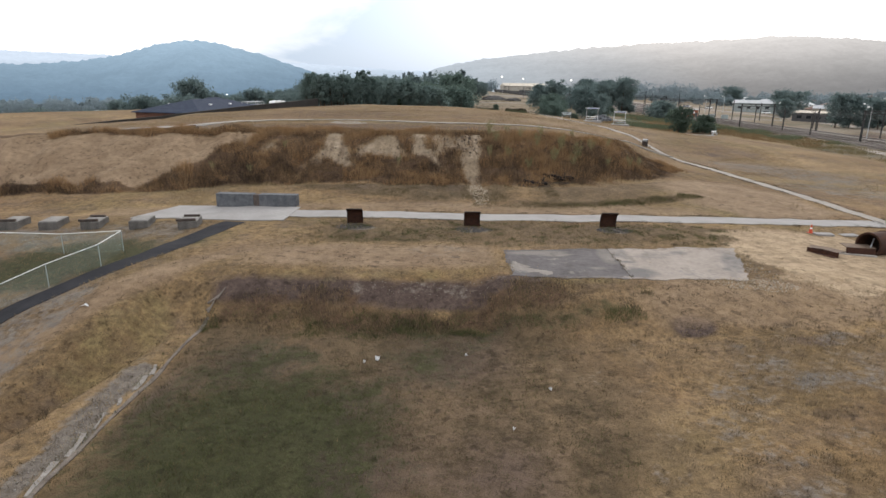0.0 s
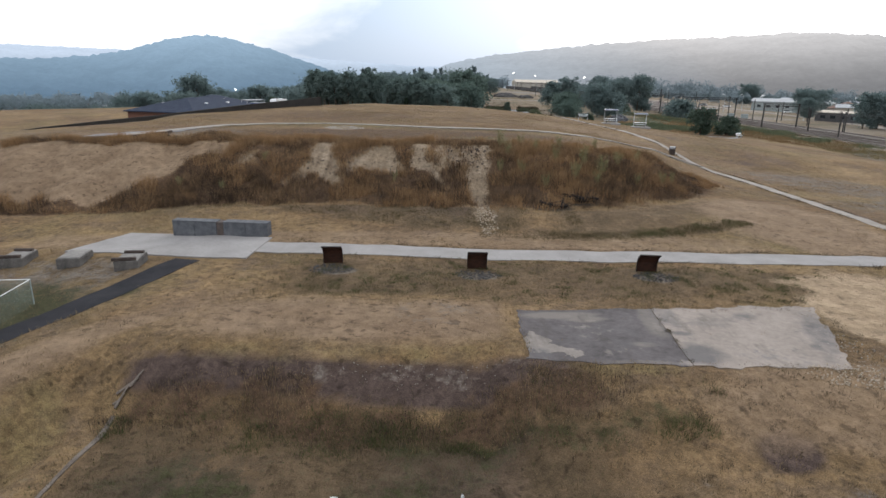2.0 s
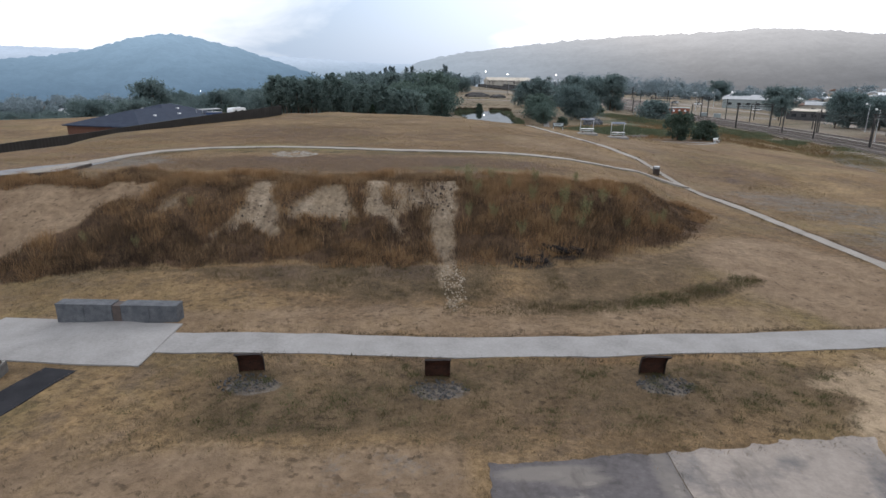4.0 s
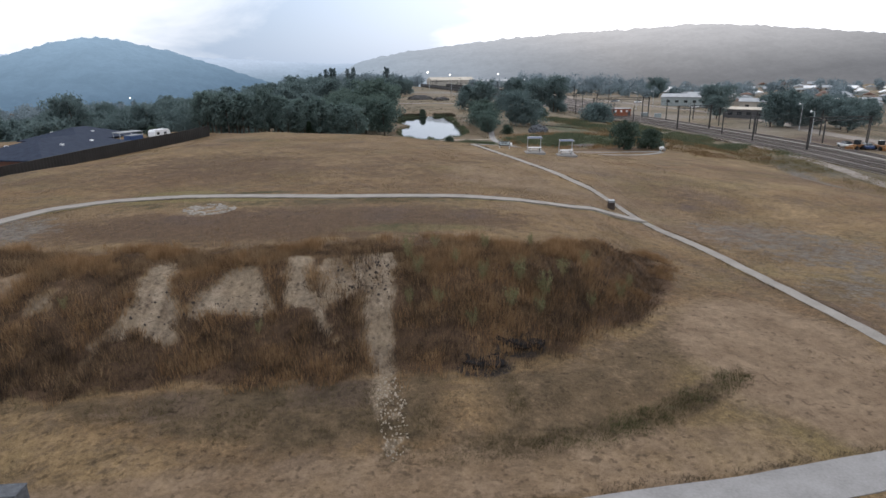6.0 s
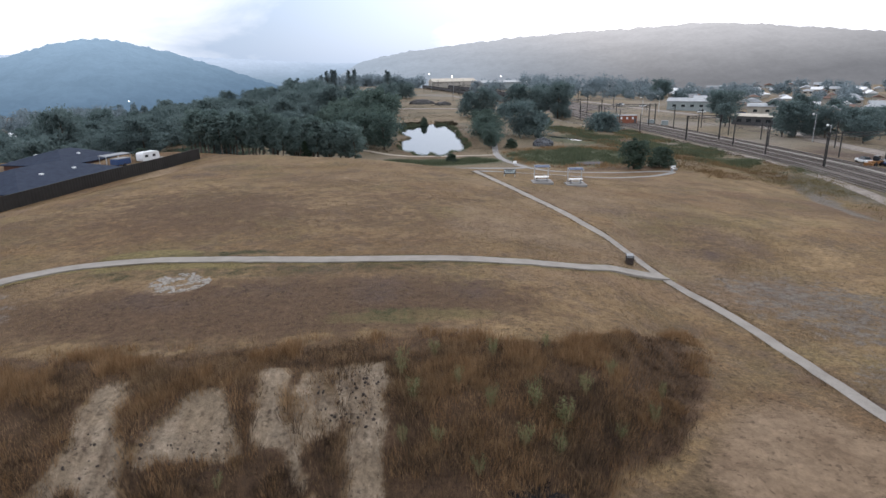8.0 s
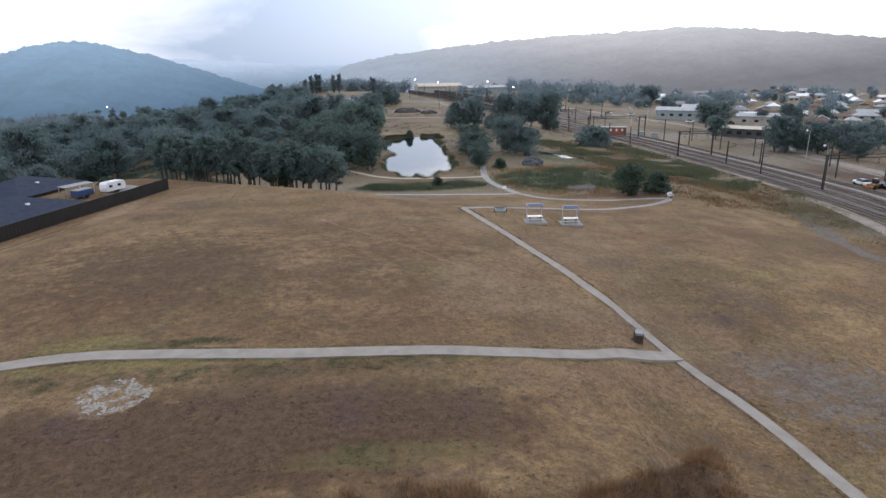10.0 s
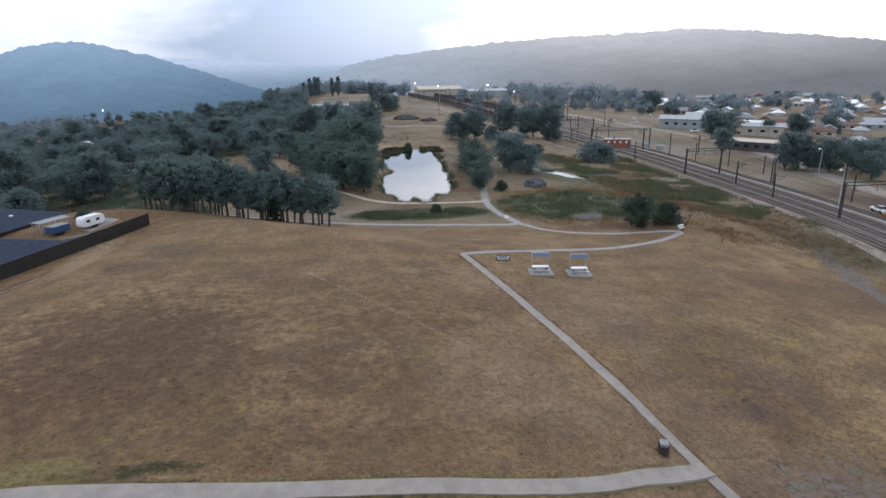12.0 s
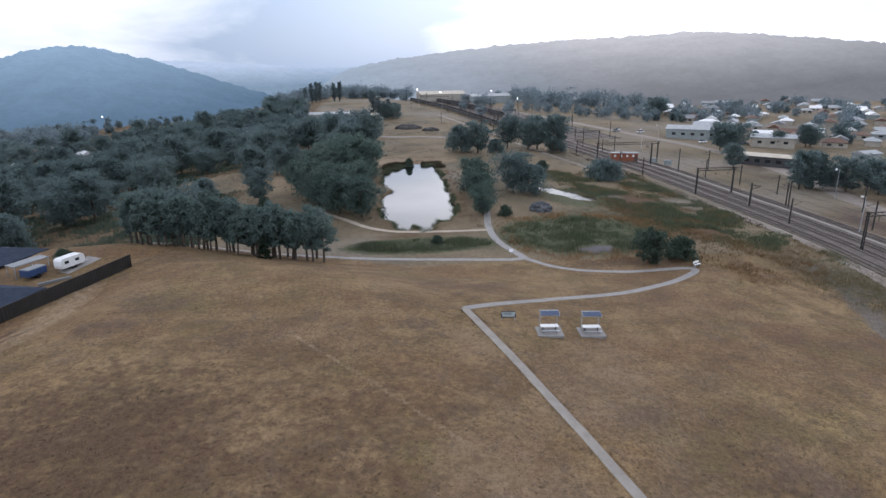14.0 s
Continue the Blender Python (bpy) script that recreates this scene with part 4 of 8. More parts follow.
path("path_signs", [(-9.0, 34.3), (-4.5, 34.2), (2, 33.75), (8, 33.85), (14, 34.35), (19, 35.1), (28.7, 36.75)], 1.75, concrete_new, "pale concrete footpath that passes three rusted steel signs")
path("path_main", [(28.65, 36.0), (28.75, 41.0), (28.85, 47.0), (28.85, 54.0), (28.8, 60.0), (28.4, 65.0), (27.0, 71.3), (24.9, 78.0), (22.7, 88.5), (20.5, 100.4), (17.85, 112.7)], 0.94, concrete_warm, "long straight pale concrete footpath across the dry field")
path("path_loop", [(-26.6, 53.6), (-25.8, 56.9), (-25.1, 59.8), (-24.3, 63.2), (-23.2, 66.2), (-21.6, 68.2), (-19.2, 69.5), (-15, 70.3), (-10, 69.9), (-5, 69.3), (1, 68.6), (7, 68.1), (13, 67.6), (17.2, 67.9), (21, 68.9), (24, 70.0), (27.4, 71.4)], 1.3, concrete_warm, "curved pale concrete footpath along the top of the bank", lift=0.09)
path("path_corner", [(17.9, 112.6), (20.1, 113.6), (32.7, 119.0), (42.6, 123.2), (52.5, 128.6), (59.0, 133.2), (61.0, 135.4), (59.0, 136.3), (48.0, 135.6), (39.5, 138.8), (34.6, 145.4)], 1.2, concrete_new, "grey footpath that doubles back round a seat")
path("path_pond", [(34.6, 145.4), (32.3, 156.0), (32.4, 166.5), (34.3, 178.0), (36.8, 191.6), (39.0, 206.0), (44, 222)], 1.5, concrete_new, "winding grey footpath beside the pond")
path("path_trees", [(-40, 168), (-22, 158), (-8, 153.5), (3.5, 150.8), (16.5, 147.8), (31.0, 145.4), (34.0, 145.8)], 1.3, concrete_new, "pale footpath along the foot of the trees")
path("path_shore", [(-6, 192), (1.7, 180.7), (6.8, 172.6), (12, 168.3), (17.3, 167.0), (25, 166.3), (31.8, 166.2)], 1.4, dirt_road, "pale gravel path round the near shore of the pond")
path("asphalt_strip", [(-11.6, 32.4), (-12.2, 29.8), (-13.0, 26.9), (-14.2, 24.2), (-16.4, 21.6), (-20.5, 17.8), (-27, 13)], 1.3, asphalt, "dark asphalt path that climbs to the concrete apron")
path("service_road", [(74, 60), (83, 100), (89.5, 121), (94.0, 138), (95.8, 151), (96.8, 172), (96.0, 194), (92.6, 228), (86.0, 262), (79, 300), (70, 380), (60, 470)], 2.7, service_dirt, "pale dirt service road beside the railway", step=4, ragged=0.2)
path("far_road", [(-300, 440), (-215, 458), (-180, 471), (-169, 492), (-166, 537), (-154, 563), (-127, 586), (-106, 617), (-94, 643), (-80, 700)], 10.0, dirt_road, "pale road behind the trees", step=10)
path("town_road", [(128, 120), (135, 180), (150, 224), (160, 290), (150, 360), (130, 470), (100, 620)], 6.5, service_dirt, "pale town road beyond the railway", step=8)

# the apron in front of the stone wall
def sheet(corners, lift, deep, cells=10, ragged=0.0, clean=""):
    """A slab over four corners (near left, near right, far right, far left); clean names a side that stays straight."""
    a, b, c, d = [np.array(q, float) for q in corners]
    v, f = [], []
    for j in range(cells + 1):
        for i in range(cells + 1):
            u, w = i / cells, j / cells
            q = (a * (1 - u) + b * u) * (1 - w) + (d * (1 - u) + c * u) * w
            if ragged and (i == 0 and clean != "left" or i == cells and clean != "right" or j in (0, cells)):
                q = q + ragged * (np.array([wob(q[0], q[1], 0.55, 27), wob(q[0], q[1], 0.5, 28)]) + 0.6 * np.array([wob(q[0], q[1], 0.2, 29), wob(q[0], q[1], 0.2, 30)]) - 0.8)
            v.append((q[0], q[1], gz(*q) + lift))
    n = cells + 1
    f = [(j * n + i, j * n + i + 1, (j + 1) * n + i + 1, (j + 1) * n + i) for j in range(cells) for i in range(cells)]
    rim = [i for i in range(n)] + [j * n + cells for j in range(1, n)] + [cells * n + i for i in range(cells - 1, -1, -1)] + [j * n for j in range(cells - 1, 0, -1)]
    base = len(v)
    v += [(v[k][0], v[k][1], v[k][2] - deep) for k in rim]
    m = len(rim)
    f += [(rim[(k + 1) % m], rim[k], base + k, base + (k + 1) % m) for k in range(m)]
    return v, [], f


single("concrete_apron", sheet([(-18.3, 33.9), (-8.85, 32.3), (-8.75, 36.0), (-16.9, 37.4)], 0.055, 0.25), concrete_new, "broad pale concrete apron before a low stone wall", "paving", kind="structure")
old = tagged(new("old_floor_slab"), "cracked old concrete floor slab, half dark and half pale, in dry grass", "slab", kind="structure")
dark_bay = part("slab_bay", sheet([(2.9, 22.75), (7.72, 22.5), (7.90, 27.1), (2.95, 26.65)], 0.018, 0.2, 80, 0.20, "right"), slab_dark, old, "dark grey worn bay with a pale spalled patch")
pale_bay = part("slab_bay", sheet([(7.742, 22.5), (12.6, 22.7), (14.3, 28.0), (7.922, 27.1)], 0.02, 0.2, 80, 0.24, "left"), slab_pale, old, "pale worn bay")
for ob in (dark_bay, pale_bay):
    # bare skin, dusty streaks and damp stains, by place across and along the bay
    w_, u_ = np.divmod(np.arange(81 * 81), 81) / np.float64(80)
    spot = lambda u, w, ru, rw, soft=0.5: ss(1 + soft, 1 - soft, np.hypot((u_ - u) / ru, (w_ - w) / rw))
    if ob is dark_bay:
        skin = 0.85 * np.maximum.reduce([spot(0.08, 0.30, 0.10, 0.18, 0.8), spot(0.06, 0.44, 0.03, 0.10, 0.8), spot(0.17, 0.20, 0.10, 0.10, 0.8), spot(0.30, 0.14, 0.07, 0.07, 0.8), spot(0.50, 0.76, 0.05, 0.02), 0.6 * spot(0.95, 0.62, 0.03, 0.12)])
        dust = np.maximum.reduce([0.9 * spot(0.30, 0.88, 0.26, 0.07, 0.7), 0.7 * spot(0.48, 0.80, 0.16, 0.08, 0.7), 0.55 * spot(0.94, 0.75, 0.08, 0.35, 0.6), 0.55 * spot(0.78, 0.32, 0.10, 0.05, 0.7), 0.5 * spot(0.65, 0.03, 0.3, 0.04, 0.8)])
        damp = np.maximum(0.25 * spot(0.5, 0.45, 0.5, 0.3), 0.5 * spot(0.05, 0.1, 0.12, 0.12))
    else:
        skin = np.maximum(0.62 * spot(0.48, 0.5, 0.42, 0.45, 0.4), 0.4 * spot(0.7, 0.9, 0.3, 0.1))
        dust = 0 * u_
        damp = np.maximum.reduce([0.75 * spot(0.08, 0.18, 0.16, 0.16, 0.7), 0.7 * spot(0.07, 0.50, 0.07, 0.05, 0.6), 0.5 * spot(0.05, 0.85, 0.09, 0.25, 0.7), 0.5 * spot(0.52, 0.80, 0.08, 0.08, 0.7), 0.5 * spot(0.93, 0.5, 0.10, 0.4, 0.6), 0.55 * spot(0.86, 0.30, 0.05, 0.06, 0.6), 0.3 * spot(0.3, 0.7, 0.3, 0.1, 0.7)])
    wear = np.zeros((len(ob.data.vertices), 4), np.float32)
    wear[:81 * 81] = np.column_stack([skin, dust, damp, np.ones_like(u_)])
    ob.data.color_attributes.new("wear", "FLOAT_COLOR", "POINT").data.foreach_set("color", wear.ravel())


# ---- water ----
def lake(name, cx, cy, rx, ry, lean, z, label, material=None, wave=0.0):
    v = [(cx, cy, z)]
    for k in range(72):
        a = 2 * math.pi * k / 72
        y = cy + ry * math.sin(a)
        k_ = 1 + wave * (float(wob(2.5 * math.cos(a), 2.5 * math.sin(a), 0.9, 19)) - 0.5)
        v.append((cx + lean * (y - cy) + rx * k_ * math.cos(a), cy + (y - cy) * k_, z))
    f = [(0, 1 + k, 1 + (k + 1) % 72) for k in range(72)]
    return single(name, (v, [], f), material or water_mat, label, "water", kind="structure")


lake("pond", 21.0, 213, 20.0, 56.0, 0.05, -2.62, "still pond that mirrors the pale sky")
lake("creek", 60.6, 202.5, 4.4, 14.0, -0.42, gz(60.6, 202.5) + 0.36, "narrow pool of still creek water among reeds")
lake("marsh_pool", 49.3, 149.4, 3.4, 2.6, 0.3, gz(49.3, 149.4) + 0.06, "small shallow muddy pool among reeds", mud_water, 1.2)


# ---- ridges ----
def ridge_rise(x, y, turns, highs, foot, crest, seed):
    """Height of a ridge's slope at places of the plan; bearings in degrees, crest heights in metres."""
    turn, r = np.degrees(np.arctan2(x, y)), np.hypot(x, y) / crest
    top = np.interp(turn, turns, highs)
    u = np.clip((r - foot) / (1 - foot), 0, 1)
    lumps = 0.6 * wob(x, y, 90, seed) + 0.4 * wob(x, y, 35, seed + 1) - 0.5
    return -30 + (top + 30) * (0.25 * u + 0.75 * ss(0, 1, u)) * (1 - np.clip((r - 1) / 0.5, 0, 1) ** 2) + lumps * 14 * u * (1 - u)


def ridge(name, turns, highs, foot, crest, material, label, seed, bushy=5.0):
    """A forested ridge round the origin."""
    th = np.radians(np.arange(turns[0], turns[-1], 0.16))
    r = np.concatenate([np.linspace(foot, 1, 60), np.linspace(1.015, 1.5, 8)])
    R, T = r[:, None] * crest + 0 * th[None, :], np.tile(th, (len(r), 1))
    x, y = R * np.sin(T), R * np.cos(T)
    crowns = wob(x, y, 9, seed + 2) * 0.6 + wob(x, y, 4.5, seed + 3) * 0.4
    z = ridge_rise(x, y, turns, highs, foot, crest, seed) + bushy * (crowns - 0.6) * ss(foot, foot + 0.1, r)[:, None]
    n = len(th)
    ia = (np.arange(len(r) - 1)[:, None] * n + np.arange(n - 1)[None, :]).ravel()
    data = bulk(name, np.column_stack([x.ravel(), y.ravel(), z.ravel()]), np.column_stack([ia, ia + 1, ia + n + 1, ia + n]), material)
    return tagged(new(name, data), label, "hill", kind="structure")


FAR_HILL = ([-40, -14, -8, -3, 2, 8, 20], [66, 56, 48, 40, 44, 56, 66], 0.72, 1500, 71)
LEFT_HILL = ([-80, -50, -36, -32, -28, -25.5, -24, -22.5, -21, -19.5, -16, -12.5, -10, -7, -4], [40, 30, 26, 30, 40, 53, 60, 64, 64.5, 61, 46, 28, 12, -4, -18], 0.54, 950, 72)
RIGHT_HILL = ([-4, -1, 3, 8.5, 13, 18, 23, 28, 31, 35, 40, 50, 80], [0, 32, 47, 58, 66, 71, 74, 79, 77, 70, 61, 40, 35], 0.50, 980, 73)
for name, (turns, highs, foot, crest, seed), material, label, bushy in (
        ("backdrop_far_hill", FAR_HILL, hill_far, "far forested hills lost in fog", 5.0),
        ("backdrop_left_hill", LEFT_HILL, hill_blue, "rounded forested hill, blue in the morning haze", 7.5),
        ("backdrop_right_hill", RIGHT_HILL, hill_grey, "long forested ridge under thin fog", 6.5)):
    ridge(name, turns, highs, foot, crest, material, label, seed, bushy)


# ---- trees ----
def limb_tube(v, f, line, radii, n=6):
    base = len(v)
    for i, (p, r) in enumerate(zip(line, radii)):
        d = Vector(line[min(i + 1, len(line) - 1)]) - Vector(line[max(i - 1, 0)])
        q = d.to_track_quat("Z", "Y")
        for k in range(n):
            a = 2 * math.pi * k / n
            v.append(tuple(Vector(p) + q @ Vector((r * math.cos(a), r * math.sin(a), 0))))
    for i in range(len(line) - 1):
        for k in range(n):
            a, b = base + i * n + k, base + i * n + (k + 1) % n
            f.append((a, b, b + n, a + n))


def grown(seed, high, spread, bare, lobes, leaves, leaf, shape):
    """Trunk with limbs, and a crown of leaf sprays round the limbs' ends."""
    rng = np.random.default_rng(seed)
    v, f = [], []
    lean = rng.normal(0, 0.03 * high, 2)
    spine = [(lean[0] * t ** 1.5 + 0.1 * math.sin(5 * t + seed), lean[1] * t ** 1.5 + 0.1 * math.cos(4 * t + seed), high * t * 0.92) for t in np.linspace(0, 1, 8)]
    r0 = 0.022 * high + 0.03
    limb_tube(v, f, [(spine[0][0], spine[0][1], -0.3)] + spine[1:], [r0 * (1 - 0.88 * t) for t in np.linspace(0, 1, 8)], 7)
    ends = []
    for k in range(lobes):
        t = bare + (1 - bare) * ((k + rng.random()) / lobes) ** 0.9
        i = min(int(t * 7), 6)
        u = t * 7 - i
        a = Vector(spine[i]).lerp(Vector(spine[i + 1]), u)
        s_ = (t - bare) / (1 - bare)
        if shape == "cone":
            reach = spread * (1.02 - s_)
        elif shape == "column":
            reach = spread * (0.6 + 0.5 * math.sin(math.pi * min(1, s_ * 1.05)))
        elif shape == "dome":
            reach = spread * math.sqrt(max(0.05, 1 - (s_ * 1.0) ** 2)) * rng.uniform(0.7, 1.05)
        else:
            reach = spread * (0.35 + 0.75 * math.sin(math.pi * (0.12 + 0.80 * s_))) * rng.uniform(0.55, 1.15)
        w = 2.39996 * k + rng.normal(0, 0.4)
        rise = {"cone": -0.05, "column": 0.9, "dome": 0.15}.get(shape, 0.45)
        b = a + Vector((reach * math.cos(w), reach * math.sin(w), reach * rise * rng.uniform(0.6, 1.3)))
        m = a.lerp(b, 0.5) + Vector((0, 0, -0.05 * reach))
        limb_tube(v, f, [tuple(a), tuple(m), tuple(b)], [r0 * 0.32 * (1 - t * 0.7), r0 * 0.2 * (1 - t * 0.6), 0.015], 4)
        puff = rng.uniform(0.65, 1.45)
        ends.append((b, puff * max(0.3, 0.30 * reach + 0.12 * spread)))
        ends.append((m, puff * max(0.25, 0.26 * reach + 0.08 * spread)))
    wood = (v, [], f)
    per = leaves // len(ends)
    c = np.concatenate([np.array(e)[None, :] + np.clip(rng.normal(0, 0.42, (per, 3)), -1, 1) * rad * np.array([1, 1, 0.75]) for e, rad in ends])
    n = len(c)
    d1 = rng.normal(0, 1, (n, 3))
    d1[:, 2] -= 0.35
    d1 /= np.linalg.norm(d1, axis=1)[:, None]
    d2 = np.cross(d1, rng.normal(0, 1, (n, 3)))
    d2 /= np.linalg.norm(d2, axis=1)[:, None]
    size = leaf * rng.uniform(0.6, 1.4, n)[:, None]
    p = np.stack([c - d1 * size, c + d2 * size * 0.42, c + d1 * size, c - d2 * size * 0.42], 1).reshape(-1, 3)
    q = np.arange(n * 4).reshape(n, 4)
    return wood, (p, q)


def tree(name, at, label, seed, high, spread, bare, lobes, leaves, leaf, shape, leaf_mat, group="", category="tree"):
    wood, (p, q) = grown(seed, high, spread, bare, lobes, leaves, leaf, shape)
    ob = thing(name, at, label, category, group)
    part("trunk", wood, bark, ob)
    crown = new("crown", bulk("crown", p, q, leaf_mat))
    crown.parent = ob
    return ob


def stand(x, y, size=1.0, turn=0.0, tall=1.0, sink=0.05):
    return pose(x, y, gz(x, y) - sink, 0, 0, turn) @ Matrix.Diagonal((size, size, size * tall, 1))


rng = random.Random(5)
# row of she-oaks at the field's edge
oaks = [tree("she_oak", stand(-0.8, 146.2), "slender grey-green she-oak in a row at the field's edge", 100 + k, 8.6, 1.95, 0.26, 26, 3400, 0.23, "oval", leaf_she_oak, "row of she-oaks") for k in range(3)]
oaks[1].matrix_world = stand(-6.0, 146.9, 0.95, 80)
oaks[2].matrix_world = stand(-11.5, 146.2, 1.05, 10)
for k in range(34):
    u = k / 33
    x = -2.6 - 32 * u + rng.uniform(-1.0, 1.0)
    y = 147.4 + 6 * u * u + rng.uniform(-1.2, 4.2)
    copy_thing(oaks[k % 3], stand(x, y, rng.uniform(0.78, 1.15), rng.uniform(0, 360), rng.uniform(0.9, 1.1)))
tree("cypress", stand(-10.2, 143.6), "small dark conical cypress before the she-oaks", 7, 4.2, 1.1, 0.05, 26, 2200, 0.2, "cone", leaf_dark)

# willows and wattles round the pond
shore = [tree("wattle_tree", stand(5.6, 181.5), "dense dark green tree on the pond's shore", 120 + k, 9.0, 4.3, 0.10, 34, 5200, 0.31, "dome" if k == 1 else "oval", leaf_willow, "trees round the pond") for k in range(3)]
shore[1].matrix_world = stand(0.6, 187.0, 1.1, 70)
shore[2].matrix_world = stand(-3.0, 193.5, 1.0, 30)
for x, y, sz in [(2.5, 222, 1.35), (6.5, 228, 1.15), (-6, 206, 1.2), (-2, 199, 1.0), (4.0, 200, 1.05), (-8, 228, 1.2), (3, 243, 1.3), (-11, 216, 1.1), (7.5, 238, 1.0), (-3, 238, 1.2),
                 (33.5, 179, 0.62), (35.0, 187, 0.75), (35.8, 196, 0.85), (36.5, 206, 0.9), (38.8, 214, 0.8), (39, 226, 0.8)]:
    copy_thing(shore[rng.randrange(3)], stand(x, y, sz * rng.uniform(0.9, 1.1), rng.uniform(0, 360), rng.uniform(0.85, 1.05)))

# gums and wattles of the middle distance
gums = []
for k, (high, spread, bare, lobes, leaves, shape) in enumerate([(12.0, 5.0, 0.12, 36, 7400, "oval"), (10.0, 5.4, 0.08, 38, 7600, "dome"), (13.5, 4.2, 0.15, 38, 7000, "oval"), (8.5, 4.6, 0.05, 34, 6800, "dome"), (11.5, 6.0, 0.15, 34, 7400, "oval")]):
    gums.append(tree("gum_tree", stand(52.4, 279), "tall dark gum tree with an open uneven crown", 140 + k, high, spread, bare, lobes, leaves, 0.34, shape, leaf_gum, "gum trees of the valley"))
for ob, (x, y, sz, turn) in zip(gums, [(52.4, 284, 1.0, 0), (46.5, 289, 1.1, 40), (86, 291, 1.2, 10), (60, 284, 0.7, 0), (76, 293, 1.0, 70)]):
    ob.matrix_world = stand(x, y, sz, turn)
spots = [(47.5, 206, 0.80), (51.5, 201.5, 0.74), (68, 298, 0.9), (90, 297, 1.1), (82, 300, 0.9), (137.5, 243, 0.62), (166, 289, 1.15), (163, 292, 0.8), (139, 206, 0.9), (148, 209, 0.92), (133, 204, 0.72), (144, 199, 0.88), (146, 186, 0.72), (152, 196, 0.85), (157, 204, 0.8),
         (214, 304, 0.7), (218, 306, 0.85), (244, 319, 0.8), (198, 303, 0.5), (226, 478, 1.2), (231, 482, 1.0), (160, 176, 0.9), (166, 182, 0.8), (176, 214, 0.8),
         (-25, 227, 0.75), (-20.5, 203, 0.6), (-17, 251, 0.8), (-22, 247, 0.6), (-14, 312, 1.0), (-28, 315, 1.05), (-20, 320, 1.0), (-8, 322, 1.0), (-2, 310, 0.9), (5, 318, 0.95), (11, 331, 0.9), (-36, 322, 1.0), (3, 304, 0.95), (10, 312, 0.9), (-16, 302, 0.9), (-24, 296, 0.9),
         (22, 440, 1.0), (27, 446, 1.0), (-49, 488, 1.2), (-44, 510, 1.2), (-56, 500, 1.2), (-38, 480, 1.0), (-20, 286, 0.8), (-6, 290, 0.8), (0, 282, 0.7)]
# the wood between the field and the valley road, with two dry clearings
wood_rng = random.Random(23)
placed = [(-53.0, 141.0), (-47.0, 121.0)]
while len(placed) < 265:
    x, y = wood_rng.uniform(-190, -28), wood_rng.uniform(160, 470)
    clear = ((x + 38) / 17) ** 2 + ((y - 243) / 17) ** 2 < 1 or ((x + 16) / 19) ** 2 + ((y - 226) / 13) ** 2 < 1 or ((x + 41) / 9) ** 2 + ((y - 326) / 16) ** 2 < 1
    if clear or (x > -64 and y < 232 and wood_rng.random() < 0.9) or y < 158 + 0.22 * (-x - 28) or (x < -135 and wood_rng.random() < 0.45) or any((x - a) ** 2 + (y - b) ** 2 < 6.0 ** 2 for a, b in placed):
        continue
    placed.append((x, y))
    spots.append((x, y, wood_rng.uniform(0.66, 1.02)))
for x, y, sz in spots:
    copy_thing(gums[rng.randrange(5)], stand(x, y, sz * rng.uniform(0.92, 1.08), rng.uniform(0, 360), rng.uniform(0.82, 1.12)))

# rounded bushes
bushy = tree("round_bush", stand(80.5, 222), "broad rounded dark green bush beside the railway bank", 160, 6.2, 5.2, 0.05, 36, 5200, 0.42, "dome", leaf_gum, category="bush")
corner_bush = [tree("wattle_bush", stand(55.0, 139.8), "bushy dark wattle where the footpath turns back", 161 + k, 5.6 - 1.3 * k, 2.5, 0.04, 28, 3600, 0.27, "oval" if k == 0 else "dome", leaf_bush, "bushes by the path", "bush") for k in range(2)]
corner_bush[1].matrix_world = stand(61.2, 141.0, 1.0, 20)
copy_thing(corner_bush[1], stand(22.5, 257.5, 0.55, 50, 1.7))
copy_thing(corner_bush[1], stand(20.0, 157, 0.45, 10))
for x, y, sz in [(-15, 232, 0.8), (-27, 235, 0.7), (-18.5, 198, 0.6), (38.5, 178, 0.6), (52, 215, 0.7), (-40, 142, 0.5), (-38, 196, 0.7), (58, 230, 0.8), (66, 240, 0.8), (-33, 258, 0.8)]:
    copy_thing(corner_bush[1], stand(x, y, sz, rng.uniform(0, 360)))

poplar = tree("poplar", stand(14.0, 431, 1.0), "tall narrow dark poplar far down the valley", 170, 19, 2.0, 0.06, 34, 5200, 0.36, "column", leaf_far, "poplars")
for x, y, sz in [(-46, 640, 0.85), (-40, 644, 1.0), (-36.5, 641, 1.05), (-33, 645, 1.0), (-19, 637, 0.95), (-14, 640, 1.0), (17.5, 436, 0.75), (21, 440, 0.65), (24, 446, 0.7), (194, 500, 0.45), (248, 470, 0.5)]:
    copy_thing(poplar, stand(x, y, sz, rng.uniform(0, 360)))


